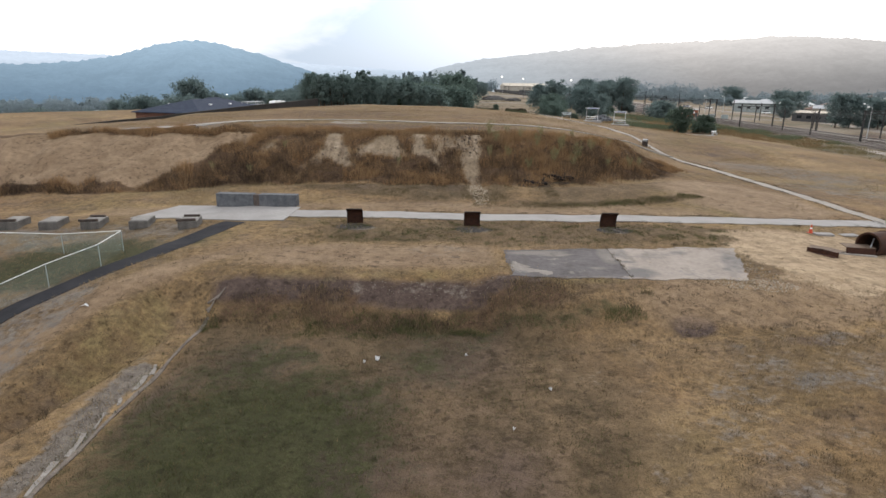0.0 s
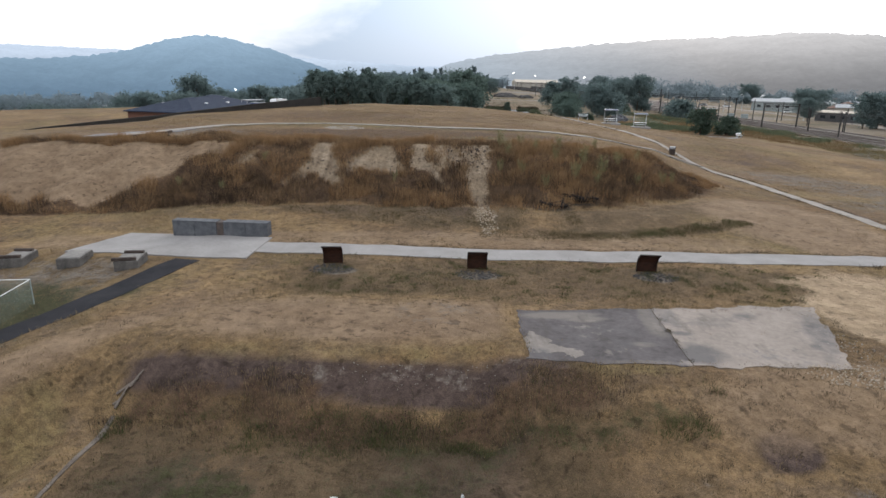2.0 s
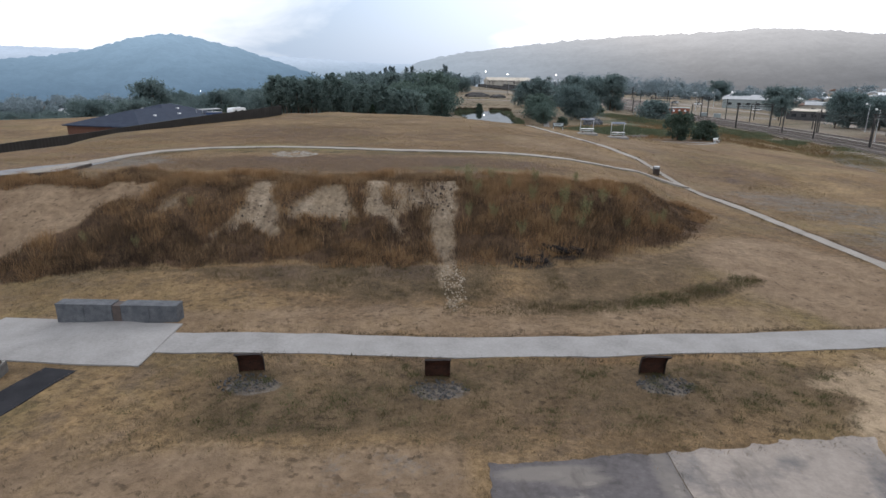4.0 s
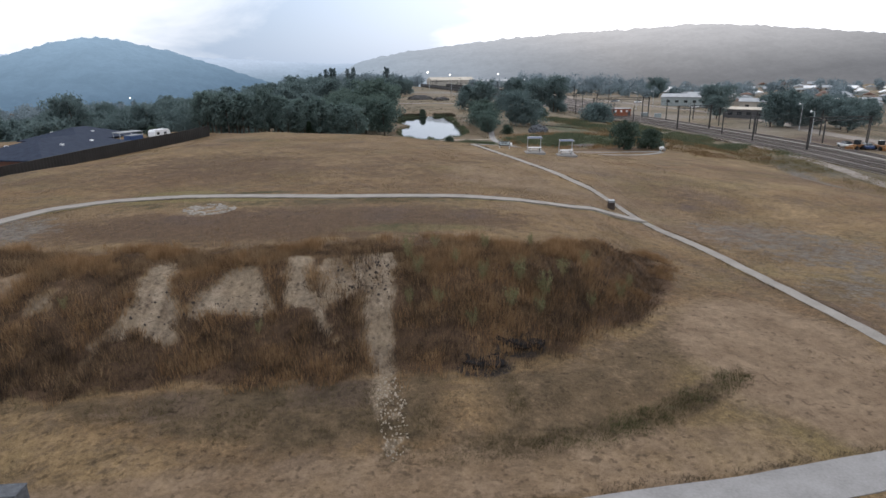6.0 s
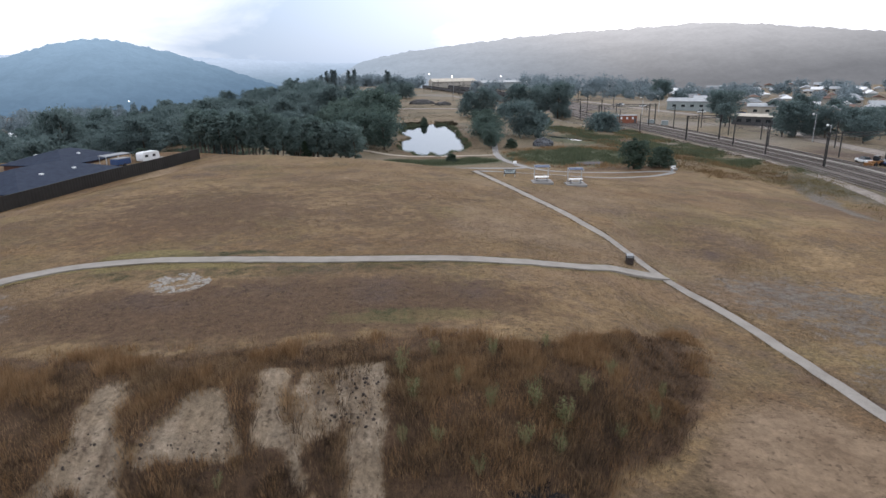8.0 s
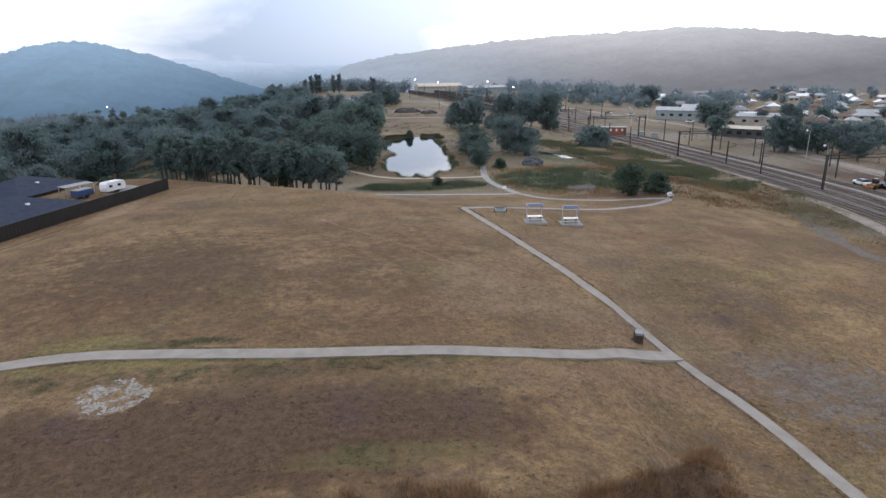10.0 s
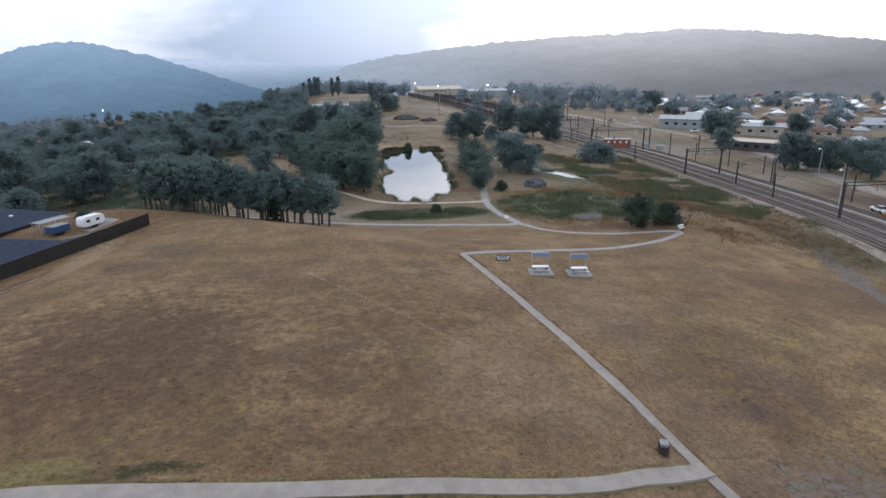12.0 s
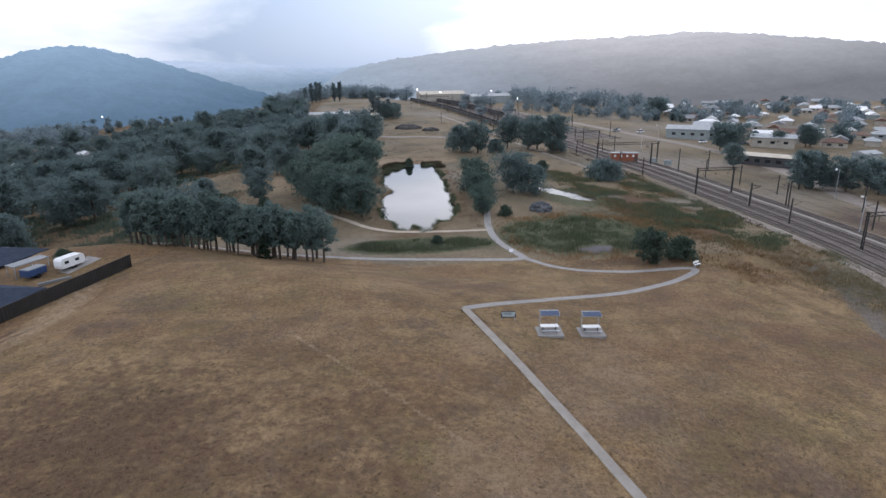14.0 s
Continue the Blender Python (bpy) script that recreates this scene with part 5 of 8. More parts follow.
def far_wood(name, spots, label, seed, high, leaf_mat, level=None, sprays=460):
    """Many far trees in one mesh of leaf sprays; level gives the height that they stand on."""
    g = np.random.default_rng(seed)
    out = []
    for x, y, sz in spots:
        d = g.normal(0, 1, (sprays, 3))
        d /= np.linalg.norm(d, axis=1)[:, None]
        lob = 1 + 0.38 * np.sin(3 * np.arctan2(d[:, 1], d[:, 0]) + x) * np.cos(3.5 * d[:, 2] + y)
        c = d * (g.uniform(0.45, 1.0, sprays) * lob)[:, None] * np.array([0.44, 0.44, g.uniform(0.40, 0.58)]) * high * sz
        base = gz(x, y) if level is None else level(x, y)
        out.append(c + np.array([x, y, base + 0.42 * high * sz]))
    c = np.concatenate(out)
    n = len(c)
    a = g.normal(0, 1, (n, 3))
    a /= np.linalg.norm(a, axis=1)[:, None]
    b = np.cross(a, g.normal(0, 1, (n, 3)))
    b /= np.linalg.norm(b, axis=1)[:, None]
    size = high * 0.060 * g.uniform(0.6, 1.4, n)[:, None]
    p = np.stack([c - a * size, c + b * size * 0.6, c + a * size, c - b * size * 0.6], 1).reshape(-1, 3)
    return tagged(new(name, bulk(name, p, np.arange(n * 4).reshape(n, 4), leaf_mat)), label, "woodland", kind="stuff")


def slope_level(hill):
    return lambda x, y: max(gz(x, y), float(ridge_rise(np.float64(x), np.float64(y), *hill[:4], hill[4])))


w = random.Random(9)
belt = [(w.uniform(-70, 10), w.uniform(335, 425), w.uniform(0.6, 1.05)) for _ in range(95)] + [(w.uniform(-75, -38), w.uniform(425, 560), w.uniform(0.6, 1.1)) for _ in range(45)]
belt += [(cx + w.gauss(0, 13), cy + w.gauss(0, 9), w.uniform(0.35, 0.75)) for cx, cy in [(w.uniform(200, 430), w.uniform(300, 560)) for _ in range(20)] for _ in range(w.randint(1, 5))]
belt += [(w.uniform(-330, -150), w.uniform(390, 470), w.uniform(0.4, 0.7)) for _ in range(70)] + [(w.uniform(-330, -190), w.uniform(300, 400), w.uniform(0.35, 0.6)) for _ in range(50)]
road_line = smooth_line([(-300, 440), (-215, 458), (-180, 471), (-169, 492), (-166, 537), (-154, 563), (-127, 586), (-106, 617), (-94, 643)], 8.0)
for _ in range(150):
    x, y = w.uniform(-240, -55), w.uniform(465, 640)
    if np.min(np.hypot(road_line[:, 0] - x, road_line[:, 1] - y)) > 13 and np.min(np.abs(road_line[:, 0] - x) + np.where(road_line[:, 1] > y, 0.25 * (road_line[:, 1] - y), 99)) > 12:
        belt.append((x, y, w.uniform(0.4, 0.75)))
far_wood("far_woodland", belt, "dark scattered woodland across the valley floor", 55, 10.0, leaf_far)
# haze over these farther woods sits in their leaf colour
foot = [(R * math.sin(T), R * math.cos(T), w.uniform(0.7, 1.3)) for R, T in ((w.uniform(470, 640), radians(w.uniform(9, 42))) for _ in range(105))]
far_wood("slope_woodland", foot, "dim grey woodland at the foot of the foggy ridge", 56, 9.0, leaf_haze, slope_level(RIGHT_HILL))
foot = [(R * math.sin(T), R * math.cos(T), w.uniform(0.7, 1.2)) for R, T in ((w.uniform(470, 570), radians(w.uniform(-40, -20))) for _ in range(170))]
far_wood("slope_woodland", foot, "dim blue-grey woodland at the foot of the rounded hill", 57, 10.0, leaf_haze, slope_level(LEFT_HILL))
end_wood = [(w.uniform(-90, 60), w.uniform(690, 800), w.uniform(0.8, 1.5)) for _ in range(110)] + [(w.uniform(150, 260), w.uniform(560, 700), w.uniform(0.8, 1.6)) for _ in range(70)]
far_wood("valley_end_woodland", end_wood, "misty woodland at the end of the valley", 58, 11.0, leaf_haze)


# ---- by the footpath: wall, signs, blocks, fence ----
def stones(name, cx, cy, rx, ry, count, small, large, material, label, seed, kind_of="stuff"):
    """Loose angular stones lying on the ground, in one mesh."""
    g = random.Random(seed)
    bm = bmesh.new()
    for _ in range(count):
        a, r = g.uniform(0, 6.28), math.sqrt(g.random())
        x, y, q = cx + rx * r * math.cos(a), cy + ry * r * math.sin(a), g.uniform(small, large)
        m = pose(x, y, gz(x, y) + q * 0.15, g.uniform(0, 360), g.uniform(0, 360), g.uniform(0, 360)) @ Matrix.Diagonal((q, q * g.uniform(0.6, 1), q * g.uniform(0.4, 0.8), 1))
        bmesh.ops.create_icosphere(bm, subdivisions=1, radius=0.5, matrix=m)
    for v in bm.verts:
        v.co += Vector((g.uniform(-1, 1), g.uniform(-1, 1), g.uniform(-1, 1))) * 0.12 * small
    return single(name, bm, material, label, "stones", kind=kind_of)


def at_ground(x, y, turn=0.0, sink=0.02):
    return pose(x, y, gz(x, y) - sink, 0, 0, turn)


wall = thing("stone_wall", at_ground(-11.6, 36.72, -3, 0.0), "low dark grey stone memorial wall with a rusted centre panel", "wall")
for sx in (-1, 1):
    bm = bmesh.new()
    for k in range(2):
        box(bm, (sx * (0.19 + 0.59 + 1.185 * k), 0, 0.32), (1.18, 0.60, 0.80), 0, 0, 0.02)
    part("stone_block", bm, stone_grey, wall)
    bm = bmesh.new()
    box(bm, (sx * 1.375, 0, 0.745), (2.38, 0.635, 0.06), 0, 0, 0.012)
    part("capstone", bm, stone_grey, wall)
bm = bmesh.new()
box(bm, (0, 0, 0.33), (0.36, 0.56, 0.80), 0, 0, 0.01)
part("centre_panel", bm, plaque_mat, wall, "dull brown centre panel")

sign_label = "bent rusted steel information sign in a gravel bed beside the footpath"
sign = thing("steel_sign", at_ground(-4.78, 31.95, 4), sign_label, "sign", "three steel signs")
SIGN_FOLD = ((0.08, -0.05), (0.02, 0.46), (-0.10, 0.70), (-0.46, 0.93))


def folded(bm, x0, x1, fold, thick):
    """A sheet that follows a fold line in y and z, from x0 to x1."""
    rows = [[bm.verts.new((x, y, z)) for y, z in fold] + [bm.verts.new((x, y - thick, z)) for y, z in reversed(fold)] for x in (x0, x1)]
    n = len(rows[0])
    for k in range(n):
        bm.faces.new((rows[0][k], rows[0][(k + 1) % n], rows[1][(k + 1) % n], rows[1][k]))
    bm.faces.new(rows[0][::-1]), bm.faces.new(rows[1])
    bmesh.ops.recalc_face_normals(bm, faces=bm.faces[:])


bm = bmesh.new()
folded(bm, -0.42, 0.42, SIGN_FOLD[:2], 0.015)
part("back_plate", bm, corten, sign)
bm = bmesh.new()
folded(bm, -0.42, 0.42, SIGN_FOLD[1:], 0.015)
part("reading_panel", bm, corten, sign)
for sx in (-0.43, 0.42):
    bm = bmesh.new()
    folded(bm, sx, sx + 0.012, SIGN_FOLD, 0.13)
    part("side_flange", bm, black_rust, sign, "dark edge flange")
bm = bmesh.new()
box(bm, (0, -0.52, 0.935), (0.87, 0.14, 0.014))
part("top_lip", bm, black_rust, sign, "dark top lip")
copy_thing(sign, at_ground(1.66, 31.45, 0))
copy_thing(sign, at_ground(9.14, 31.62, -4))


grit = plain("dark_gravel", (0.048, 0.046, 0.046), (0.105, 0.10, 0.098), 8, 0.95)
for k, (x, y) in enumerate([(-4.7, 31.1), (1.7, 30.6), (9.3, 30.8)]):
    stones("gravel_bed", x, y, 1.0, 0.65, 170, 0.05, 0.13, grit, "dark gravel bed at the foot of a steel sign", 300 + k)

# plinths with timber and iron on top
def plinth(x, y, turn, bars, label):
    ob = thing("concrete_plinth", at_ground(x, y, turn, 0.05), label, "plinth", "row of old plinths")
    bm = bmesh.new()
    box(bm, (0, 0.25, 0.21), (1.0, 1.5, 0.48), 0, 0, 0.03)
    part("block", bm, plinth_mat, ob)
    bm = bmesh.new()
    box(bm, (0.02, 0.25, 0.465), (0.9, 1.36, 0.05), 0, 0, 0.01)
    part("top_slab", bm, concrete_old, ob, "pale crumbling top")
    for k in range(bars):
        bm = bmesh.new()
        box(bm, (-0.08 + 0.12 * k, -0.40 + 1.1 * k, 0.535), (0.98 - 0.15 * k, 0.16, 0.13), 3 - 8 * k, 0, 0.01)
        part("timber_bearer", bm, timber_dark, ob, "dark old timber")
    return ob


for x, y, turn, bars, label in [(-13.75, 31.4, 12, 2, "old concrete plinth with two dark timbers on top"), (-16.75, 32.1, 10, 0, "old concrete plinth with a pale crumbling top"), (-19.6, 32.4, 10, 2, "old concrete plinth with two dark timbers on top"),
                                (-22.0, 32.5, 8, 0, "old concrete plinth with a pale crumbling top"), (-24.3, 32.6, 8, 1, "old concrete plinth with one dark timber on top"), (-26.8, 32.8, 8, 1, "old concrete plinth with one dark timber on top")]:
    plinth(x, y, turn, bars, label)


def wire_fence(name, line, high, label, net, rail_mat, post_mat, gap=2.6, rail=0.016):
    """Posts, a top rail and a net between each pair of posts."""
    ob = thing(name, pose(0, 0, 0), label, "fence")
    pts = [np.array(line[0], float)]
    for a, b in zip(line, line[1:]):
        a, b = np.array(a, float), np.array(b, float)
        n = max(1, round(float(np.linalg.norm(b - a)) / gap))
        pts += [a + (b - a) * k / n for k in range(1, n + 1)]
    spots = [(p[0], p[1], gz(p[0], p[1])) for p in pts]
    for x, y, z in spots:
        bm = bmesh.new()
        rod(bm, (x, y, z - 0.2), (x, y, z + high + 0.02), 0.018, n=6)
        part("post", bm, post_mat, ob)
    for a, b in zip(spots, spots[1:]):
        up, low = Vector((0, 0, high)), Vector((0, 0, 0.04))
        bm = bmesh.new()
        rod(bm, Vector(a) + up, Vector(b) + up, rail, n=6)
        part("top_rail", bm, rail_mat, ob)
        bm = bmesh.new()
        va = [bm.verts.new(q) for q in (Vector(a) + low, Vector(b) + low, Vector(b) + up * 0.98, Vector(a) + up * 0.98)]
        bm.faces.new(va)
        part("net", bm, net, ob)
    return ob


wire_fence("chain_link_fence", [(-21.5, 18.2), (-17.6, 21.6), (-15.0, 24.9), (-15.25, 27.3), (-18.6, 28.0), (-22.4, 28.8), (-27, 29.6)], 1.0, "low chain-link fence with a pale top rail round an old pit", wire_mesh, white_paint, wall_grey)
single("gravel_pad", sheet([(-29.6, 51.5), (-24.6, 54.4), (-23.6, 62.6), (-28.8, 56.8)], 0.05, 0.3, 24), pad_grey, "pale blue-grey gravel pad at the brow of the bank", "gravel", kind="structure")
bm = bmesh.new()
for a, b in (((-31.0, 51.2), (-27.4, 52.7)), ((-27.3, 52.75), (-24.1, 54.4)), ((-24.0, 54.5), (-24.0, 58.4))):
    za, zb = gz(*a) + 0.08, gz(*b) + 0.08
    d = Vector((b[0] - a[0], b[1] - a[1], zb - za))
    m = Matrix.Translation(((a[0] + b[0]) / 2, (a[1] + b[1]) / 2, (za + zb) / 2)) @ d.to_track_quat("X", "Z").to_matrix().to_4x4() @ Matrix.Diagonal((d.length, 0.14, 0.24, 1))
    bmesh.ops.create_cube(bm, size=1.0, matrix=m)
single("timber_edging", bm, timber_dark, "dark timber edging along a grey gravel patch", "edging", kind="structure")

# the old pit's kerb and the broken strip beside it
single("old_kerb", strip([(-9.0, 21.3), (-9.04, 19.0), (-9.0, 17.0), (-9.0, 15.3), (-9.05, 13.8), (-9.08, 12.2), (-9.08, 8.5)], 0.15, lift=0.03, deep=0.4, step=0.3, ragged=0.9), kerb_mat, "thin broken concrete kerb along the sunken lawn", "kerb", kind="structure")
for a, b, k in ((17.7, 17.1, 0.13), (17.0, 16.0, 0.17), (15.5, 15.1, 0.10), (14.7, 13.9, 0.14), (13.7, 12.7, 0.18), (12.5, 11.2, 0.20), (11.0, 9.6, 0.17), (9.5, 8.5, 0.15)):
    single("concrete_remnant", strip([(-9.36, a), (-9.28, (2 * a + b) / 3), (-9.24, (a + 2 * b) / 3), (-9.2, b)], k, lift=0.02, deep=0.3, step=0.16, ragged=1.7), kerb_pale, "ragged pale edge of broken concrete beside the old kerb", "rubble", kind="structure")
stones("concrete_crumbs", -9.38, 13.4, 0.42, 4.6, 170, 0.012, 0.07, kerb_pale, "pale broken concrete crumbs beside the old kerb", 410)
bm = bmesh.new()
for a, b in (((-9.05, 21.5), (-8.95, 22.1)), ((-9.2, 21.9), (-8.75, 22.35)), ((-8.9, 22.1), (-8.7, 22.6)), ((-9.15, 21.6), (-9.0, 21.75))):
    rod(bm, (*a, gz(*a) + 0.05), (*b, gz(*b) + 0.07), 0.045, 0.022)
single("dead_branches", bm, kerb_mat, "bleached dead branches at the end of the kerb", "branch")

# scrap by the path's end
pipe = thing("steel_pipe", at_ground(22.9, 29.0, 22, 0.03), "large rusted riveted steel pipe lying on bare ground", "pipe")
def tube(bm, length, r_out, r_in, n=28):
    rings = []
    for x, r in ((-length / 2, r_in), (-length / 2, r_out), (length / 2, r_out), (length / 2, r_in)):
        rings.append([bm.verts.new((x, r * math.cos(2 * math.pi * k / n), r * math.sin(2 * math.pi * k / n) + r_out)) for k in range(n)])
    for a, b in zip(rings, rings[1:] + rings[:1]):
        for k in range(n):
            bm.faces.new((a[k], a[(k + 1) % n], b[(k + 1) % n], b[k]))
bm = bmesh.new()
tube(bm, 3.6, 0.60, 0.55)
part("shell", bm, corten, pipe)
for x in (-1.75, -0.6, 0.6, 1.75):
    bm = bmesh.new()
    tube(bm, 0.12, 0.635, 0.598)
    bmesh.ops.translate(bm, vec=(x, 0, -0.035), verts=bm.verts)
    part("hoop", bm, corten, pipe)
bm = bmesh.new()
rod(bm, (-1.9, -0.2, 0.55), (-1.2, 0.15, 0.85), 0.035)
part("stay_bar", bm, steel_grey, pipe, "bare steel bar across the mouth")
scrap = thing("bent_channel", at_ground(18.6, 27.7, -52) @ Matrix.Scale(0.74, 4), "bent rusted steel channel on pale dirt", "scrap metal")
bm = bmesh.new()
box(bm, (-0.45, 0.12, 0.17), (1.0, 0.04, 0.36), 18, 0, 0.006)
part("web", bm, corten, scrap)
bm = bmesh.new()
box(bm, (0.48, 0.1, 0.17), (1.0, 0.04, 0.36), -14, 0, 0.006)
part("flange", bm, corten, scrap)
bm = bmesh.new()
box(bm, (0.0, -0.1, 0.03), (1.7, 0.4, 0.04), 0)
part("sole_plate", bm, corten, scrap)
bm = bmesh.new()
box(bm, (-0.42, 0.52, 0.335), (1.05, 0.85, 0.03), 18, 0, 0.006)
box(bm, (0.46, 0.50, 0.334), (1.02, 0.85, 0.03), -14, 0, 0.006)
part("top_plate", bm, pale_rust, scrap, "paler brown top plate")
scrap = thing("scrap_plate", at_ground(20.6, 28.1, -12), "rusted steel plate on timbers beside the pipe", "scrap metal")
bm = bmesh.new()
box(bm, (0.15, 0, 0.20), (1.3, 0.06, 0.32), 0, -8, 0.006)
part("plate", bm, corten, scrap)
bm = bmesh.new()
box(bm, (0.15, 0.42, 0.36), (1.3, 0.85, 0.03), 0, 0, 0.006)
part("top_plate", bm, pale_rust, scrap, "paler brown top plate")
for k in range(2):
    bm = bmesh.new()
    box(bm, (-0.1 + 0.2 * k, -0.25 + 0.45 * k, 0.05), (1.7, 0.12, 0.10), -6 + 10 * k, 0, 0.01)
    part("bearer", bm, timber_grey, scrap)
for x, y, turn in ((21.5, 32.2, -5), (23.2, 32.6, 6)):
    bm = bmesh.new()
    box(bm, (0, 0, 0.06), (0.95, 0.5, 0.12), 0, 0, 0.02)
    single("paving_slab", bm, concrete_new, "loose pale concrete slab beside the footpath", "slab", "loose slabs", at=at_ground(x, y, turn))
cone = thing("traffic_cone", at_ground(21.0, 32.6) @ Matrix.Scale(0.75, 4), "small orange-red traffic cone beside the footpath", "cone")
bm = bmesh.new()
box(bm, (0, 0, 0.03), (0.36, 0.36, 0.05), 0, 0, 0.01)
part("base", bm, orange_plastic, cone)
bm = bmesh.new()
rod(bm, (0, 0, 0.05), (0, 0, 0.68), 0.14, 0.03, 16)
part("body", bm, orange_plastic, cone)
bm = bmesh.new()
rod(bm, (0, 0, 0.34), (0, 0, 0.46), 0.092, 0.073, 16)
part("band", bm, white_paint, cone, "white reflective band")


def wheelie_bin(x, y, turn):
    ob = thing("wheelie_bin", at_ground(x, y, turn), "dark green wheeled rubbish bin where two footpaths meet", "bin")
    bm = bmesh.new()
    bmesh.ops.create_cone(bm, cap_ends=True, segments=4, radius1=0.34, radius2=0.44, depth=0.9, matrix=pose(0, 0, 0.53, 0, 0, 45))
    part("body", bm, green_plastic, ob)
    bm = bmesh.new()
    box(bm, (0, 0.02, 1.01), (0.64, 0.70, 0.07), 0, 4, 0.02)
    part("lid", bm, green_plastic, ob)
    for sx in (-0.24, 0.24):
        bm = bmesh.new()
        rod(bm, (sx - 0.03, 0.27, 0.1), (sx + 0.03, 0.27, 0.1), 0.1, n=14)
        part("wheel", bm, black_steel, ob)
    return ob


wheelie_bin(28.9, 36.9, 200)

# ---- on the field: litter bin, picnic shelters, board, seat ----
lb = thing("litter_bin", at_ground(24.5, 72.15, -20) @ Matrix.Scale(0.78, 4), "dark slatted litter bin with a pale hood at the path junction", "bin")
for k in range(4):
    a = 90 * k
    c, s_ = math.cos(radians(a)), math.sin(radians(a))
    bm = bmesh.new()
    for q in range(6):
        u = -0.34 + 0.136 * q
        box(bm, (c * 0.40 - s_ * u, s_ * 0.40 + c * u, 0.44), (0.03, 0.118, 0.80), a, 0, 0.006)
    part("slat_panel", bm, timber_dark, lb)
for k in range(4):
    sx, sy = ((-0.38, -0.38), (0.38, -0.38), (0.38, 0.38), (-0.38, 0.38))[k]
    bm = bmesh.new()
    box(bm, (sx, sy, 0.56), (0.05, 0.05, 1.14))
    part("corner_post", bm, black_steel, lb)
bm = bmesh.new()
box(bm, (0, 0, 1.12), (0.74, 0.74, 0.05), 0, 6, 0.01)
part("hood", bm, roof_grey, lb, "pale metal hood")
for k in range(2):
    bm = bmesh.new()
    box(bm, (0, 0.37 - 0.74 * k, 0.98), (0.70, 0.03, 0.22))
    part("hood_side", bm, roof_grey, lb, "pale metal hood side")
bm = bmesh.new()
rod(bm, (0, 0, 0.05), (0, 0, 0.84), 0.3, n=18)
part("liner", bm, black_steel, lb)


def shelter(x, y, turn):
    ob = thing("picnic_shelter", at_ground(x, y, turn, -0.10), "picnic table with benches under a blue roof on a concrete pad", "picnic table", "picnic shelters")
    bm = bmesh.new()
    box(bm, (0, -0.1, -0.02), (2.85, 2.5, 0.30), 0, 0, 0.015)
    part("pad", bm, concrete_new, ob, "pale concrete pad")
    for k in range(3):
        bm = bmesh.new()
        box(bm, (0, -0.31 + 0.27 * k, 0.78), (1.95, 0.25, 0.045), 0, 0, 0.008)
        part("tabletop_plank", bm, white_paint, ob, "pale tabletop plank")
    for sy in (-0.74, 0.66):
        for k in range(2):
            bm = bmesh.new()
            box(bm, (0, sy - 0.08 + 0.16 * k, 0.47), (1.95, 0.14, 0.045), 0, 0, 0.008)
            part("bench_plank", bm, steel_grey, ob, "grey metal bench plank")
    for sx in (-0.7, 0.7):
        bm = bmesh.new()
        box(bm, (sx, -0.05, 0.41), (0.08, 0.08, 0.70))
        box(bm, (sx, -0.05, 0.40), (0.06, 1.55, 0.06))
        box(bm, (sx, -0.05, 0.10), (0.06, 1.3, 0.06))
        part("leg", bm, mast_steel, ob, "dark steel frame")
    for sx in (-0.98, 0.98):
        bm = bmesh.new()
        box(bm, (sx, 0.75, 1.09), (0.09, 0.09, 2.10))
        part("post", bm, steel_grey, ob)
        bm = bmesh.new()
        box(bm, (sx, 0.25, 2.12), (0.07, 1.35, 0.08), 0, 8)
        part("rafter", bm, steel_grey, ob)
    bm = bmesh.new()
    box(bm, (0, 0.22, 2.19), (2.15, 1.3, 0.04), 0, 8, 0.008)
    roof = part("roof", bm, roof_grey, ob, "grey roof sheet")
    bm = bmesh.new()
    box(bm, (0, 0.12, 2.196), (2.02, 0.98, 0.05), 0, 8, 0.008)
    part("roof_panel", bm, blue_sheet, roof, "blue roof panel")
    return ob


shelter(26.35, 106.2, -7)
shelter(31.35, 106.5, -7)
bd = thing("notice_board", at_ground(22.4, 109.2, -8), "low grey notice board on two posts beside the footpath", "notice board")
for sx in (-0.75, 0.75):
    bm = bmesh.new()
    box(bm, (sx, 0, 0.52), (0.08, 0.08, 1.1))
    part("post", bm, steel_grey, bd)
bm = bmesh.new()
box(bm, (0, -0.05, 0.78), (1.7, 0.05, 0.75), 0, -35, 0.008)
part("board", bm, mast_steel, bd, "dark frame")
bm = bmesh.new()
box(bm, (0, -0.079, 0.80), (1.44, 0.014, 0.52), 0, -35)
panel = part("panel", bm, wall_grey, bd, "pale blue-grey panel")
for k in range(4):
    bm = bmesh.new()
    box(bm, (-0.1 + 0.08 * (k % 2), -0.086 - 0.066 * (1.5 - k) * 0.7, 0.812 + 0.11 * (k - 1.5) * 0.82), (1.0 - 0.16 * (k % 2), 0.012, 0.045), 0, -35)
    part("text_bar", bm, mast_steel, panel, "dark line of writing")
seat = thing("bench", at_ground(62.2, 136.9, 30), "pale park bench where the footpath turns back", "bench")
for sy, zz, tip in ((-0.1, 0.45, 0), (0.12, 0.45, 0), (0.30, 0.68, 78), (0.33, 0.88, 78)):
    bm = bmesh.new()
    box(bm, (0, sy, zz), (1.7, 0.17, 0.04), 0, tip, 0.006)
    part("slat", bm, white_paint, seat)
for sx in (-0.7, 0.7):
    bm = bmesh.new()
    box(bm, (sx, 0.05, 0.21), (0.07, 0.45, 0.44))
    part("leg", bm, steel_grey, seat)
mk = thing("path_marker", at_ground(32.5, 148.2), "small white marker sign at a path junction", "sign")
bm = bmesh.new()
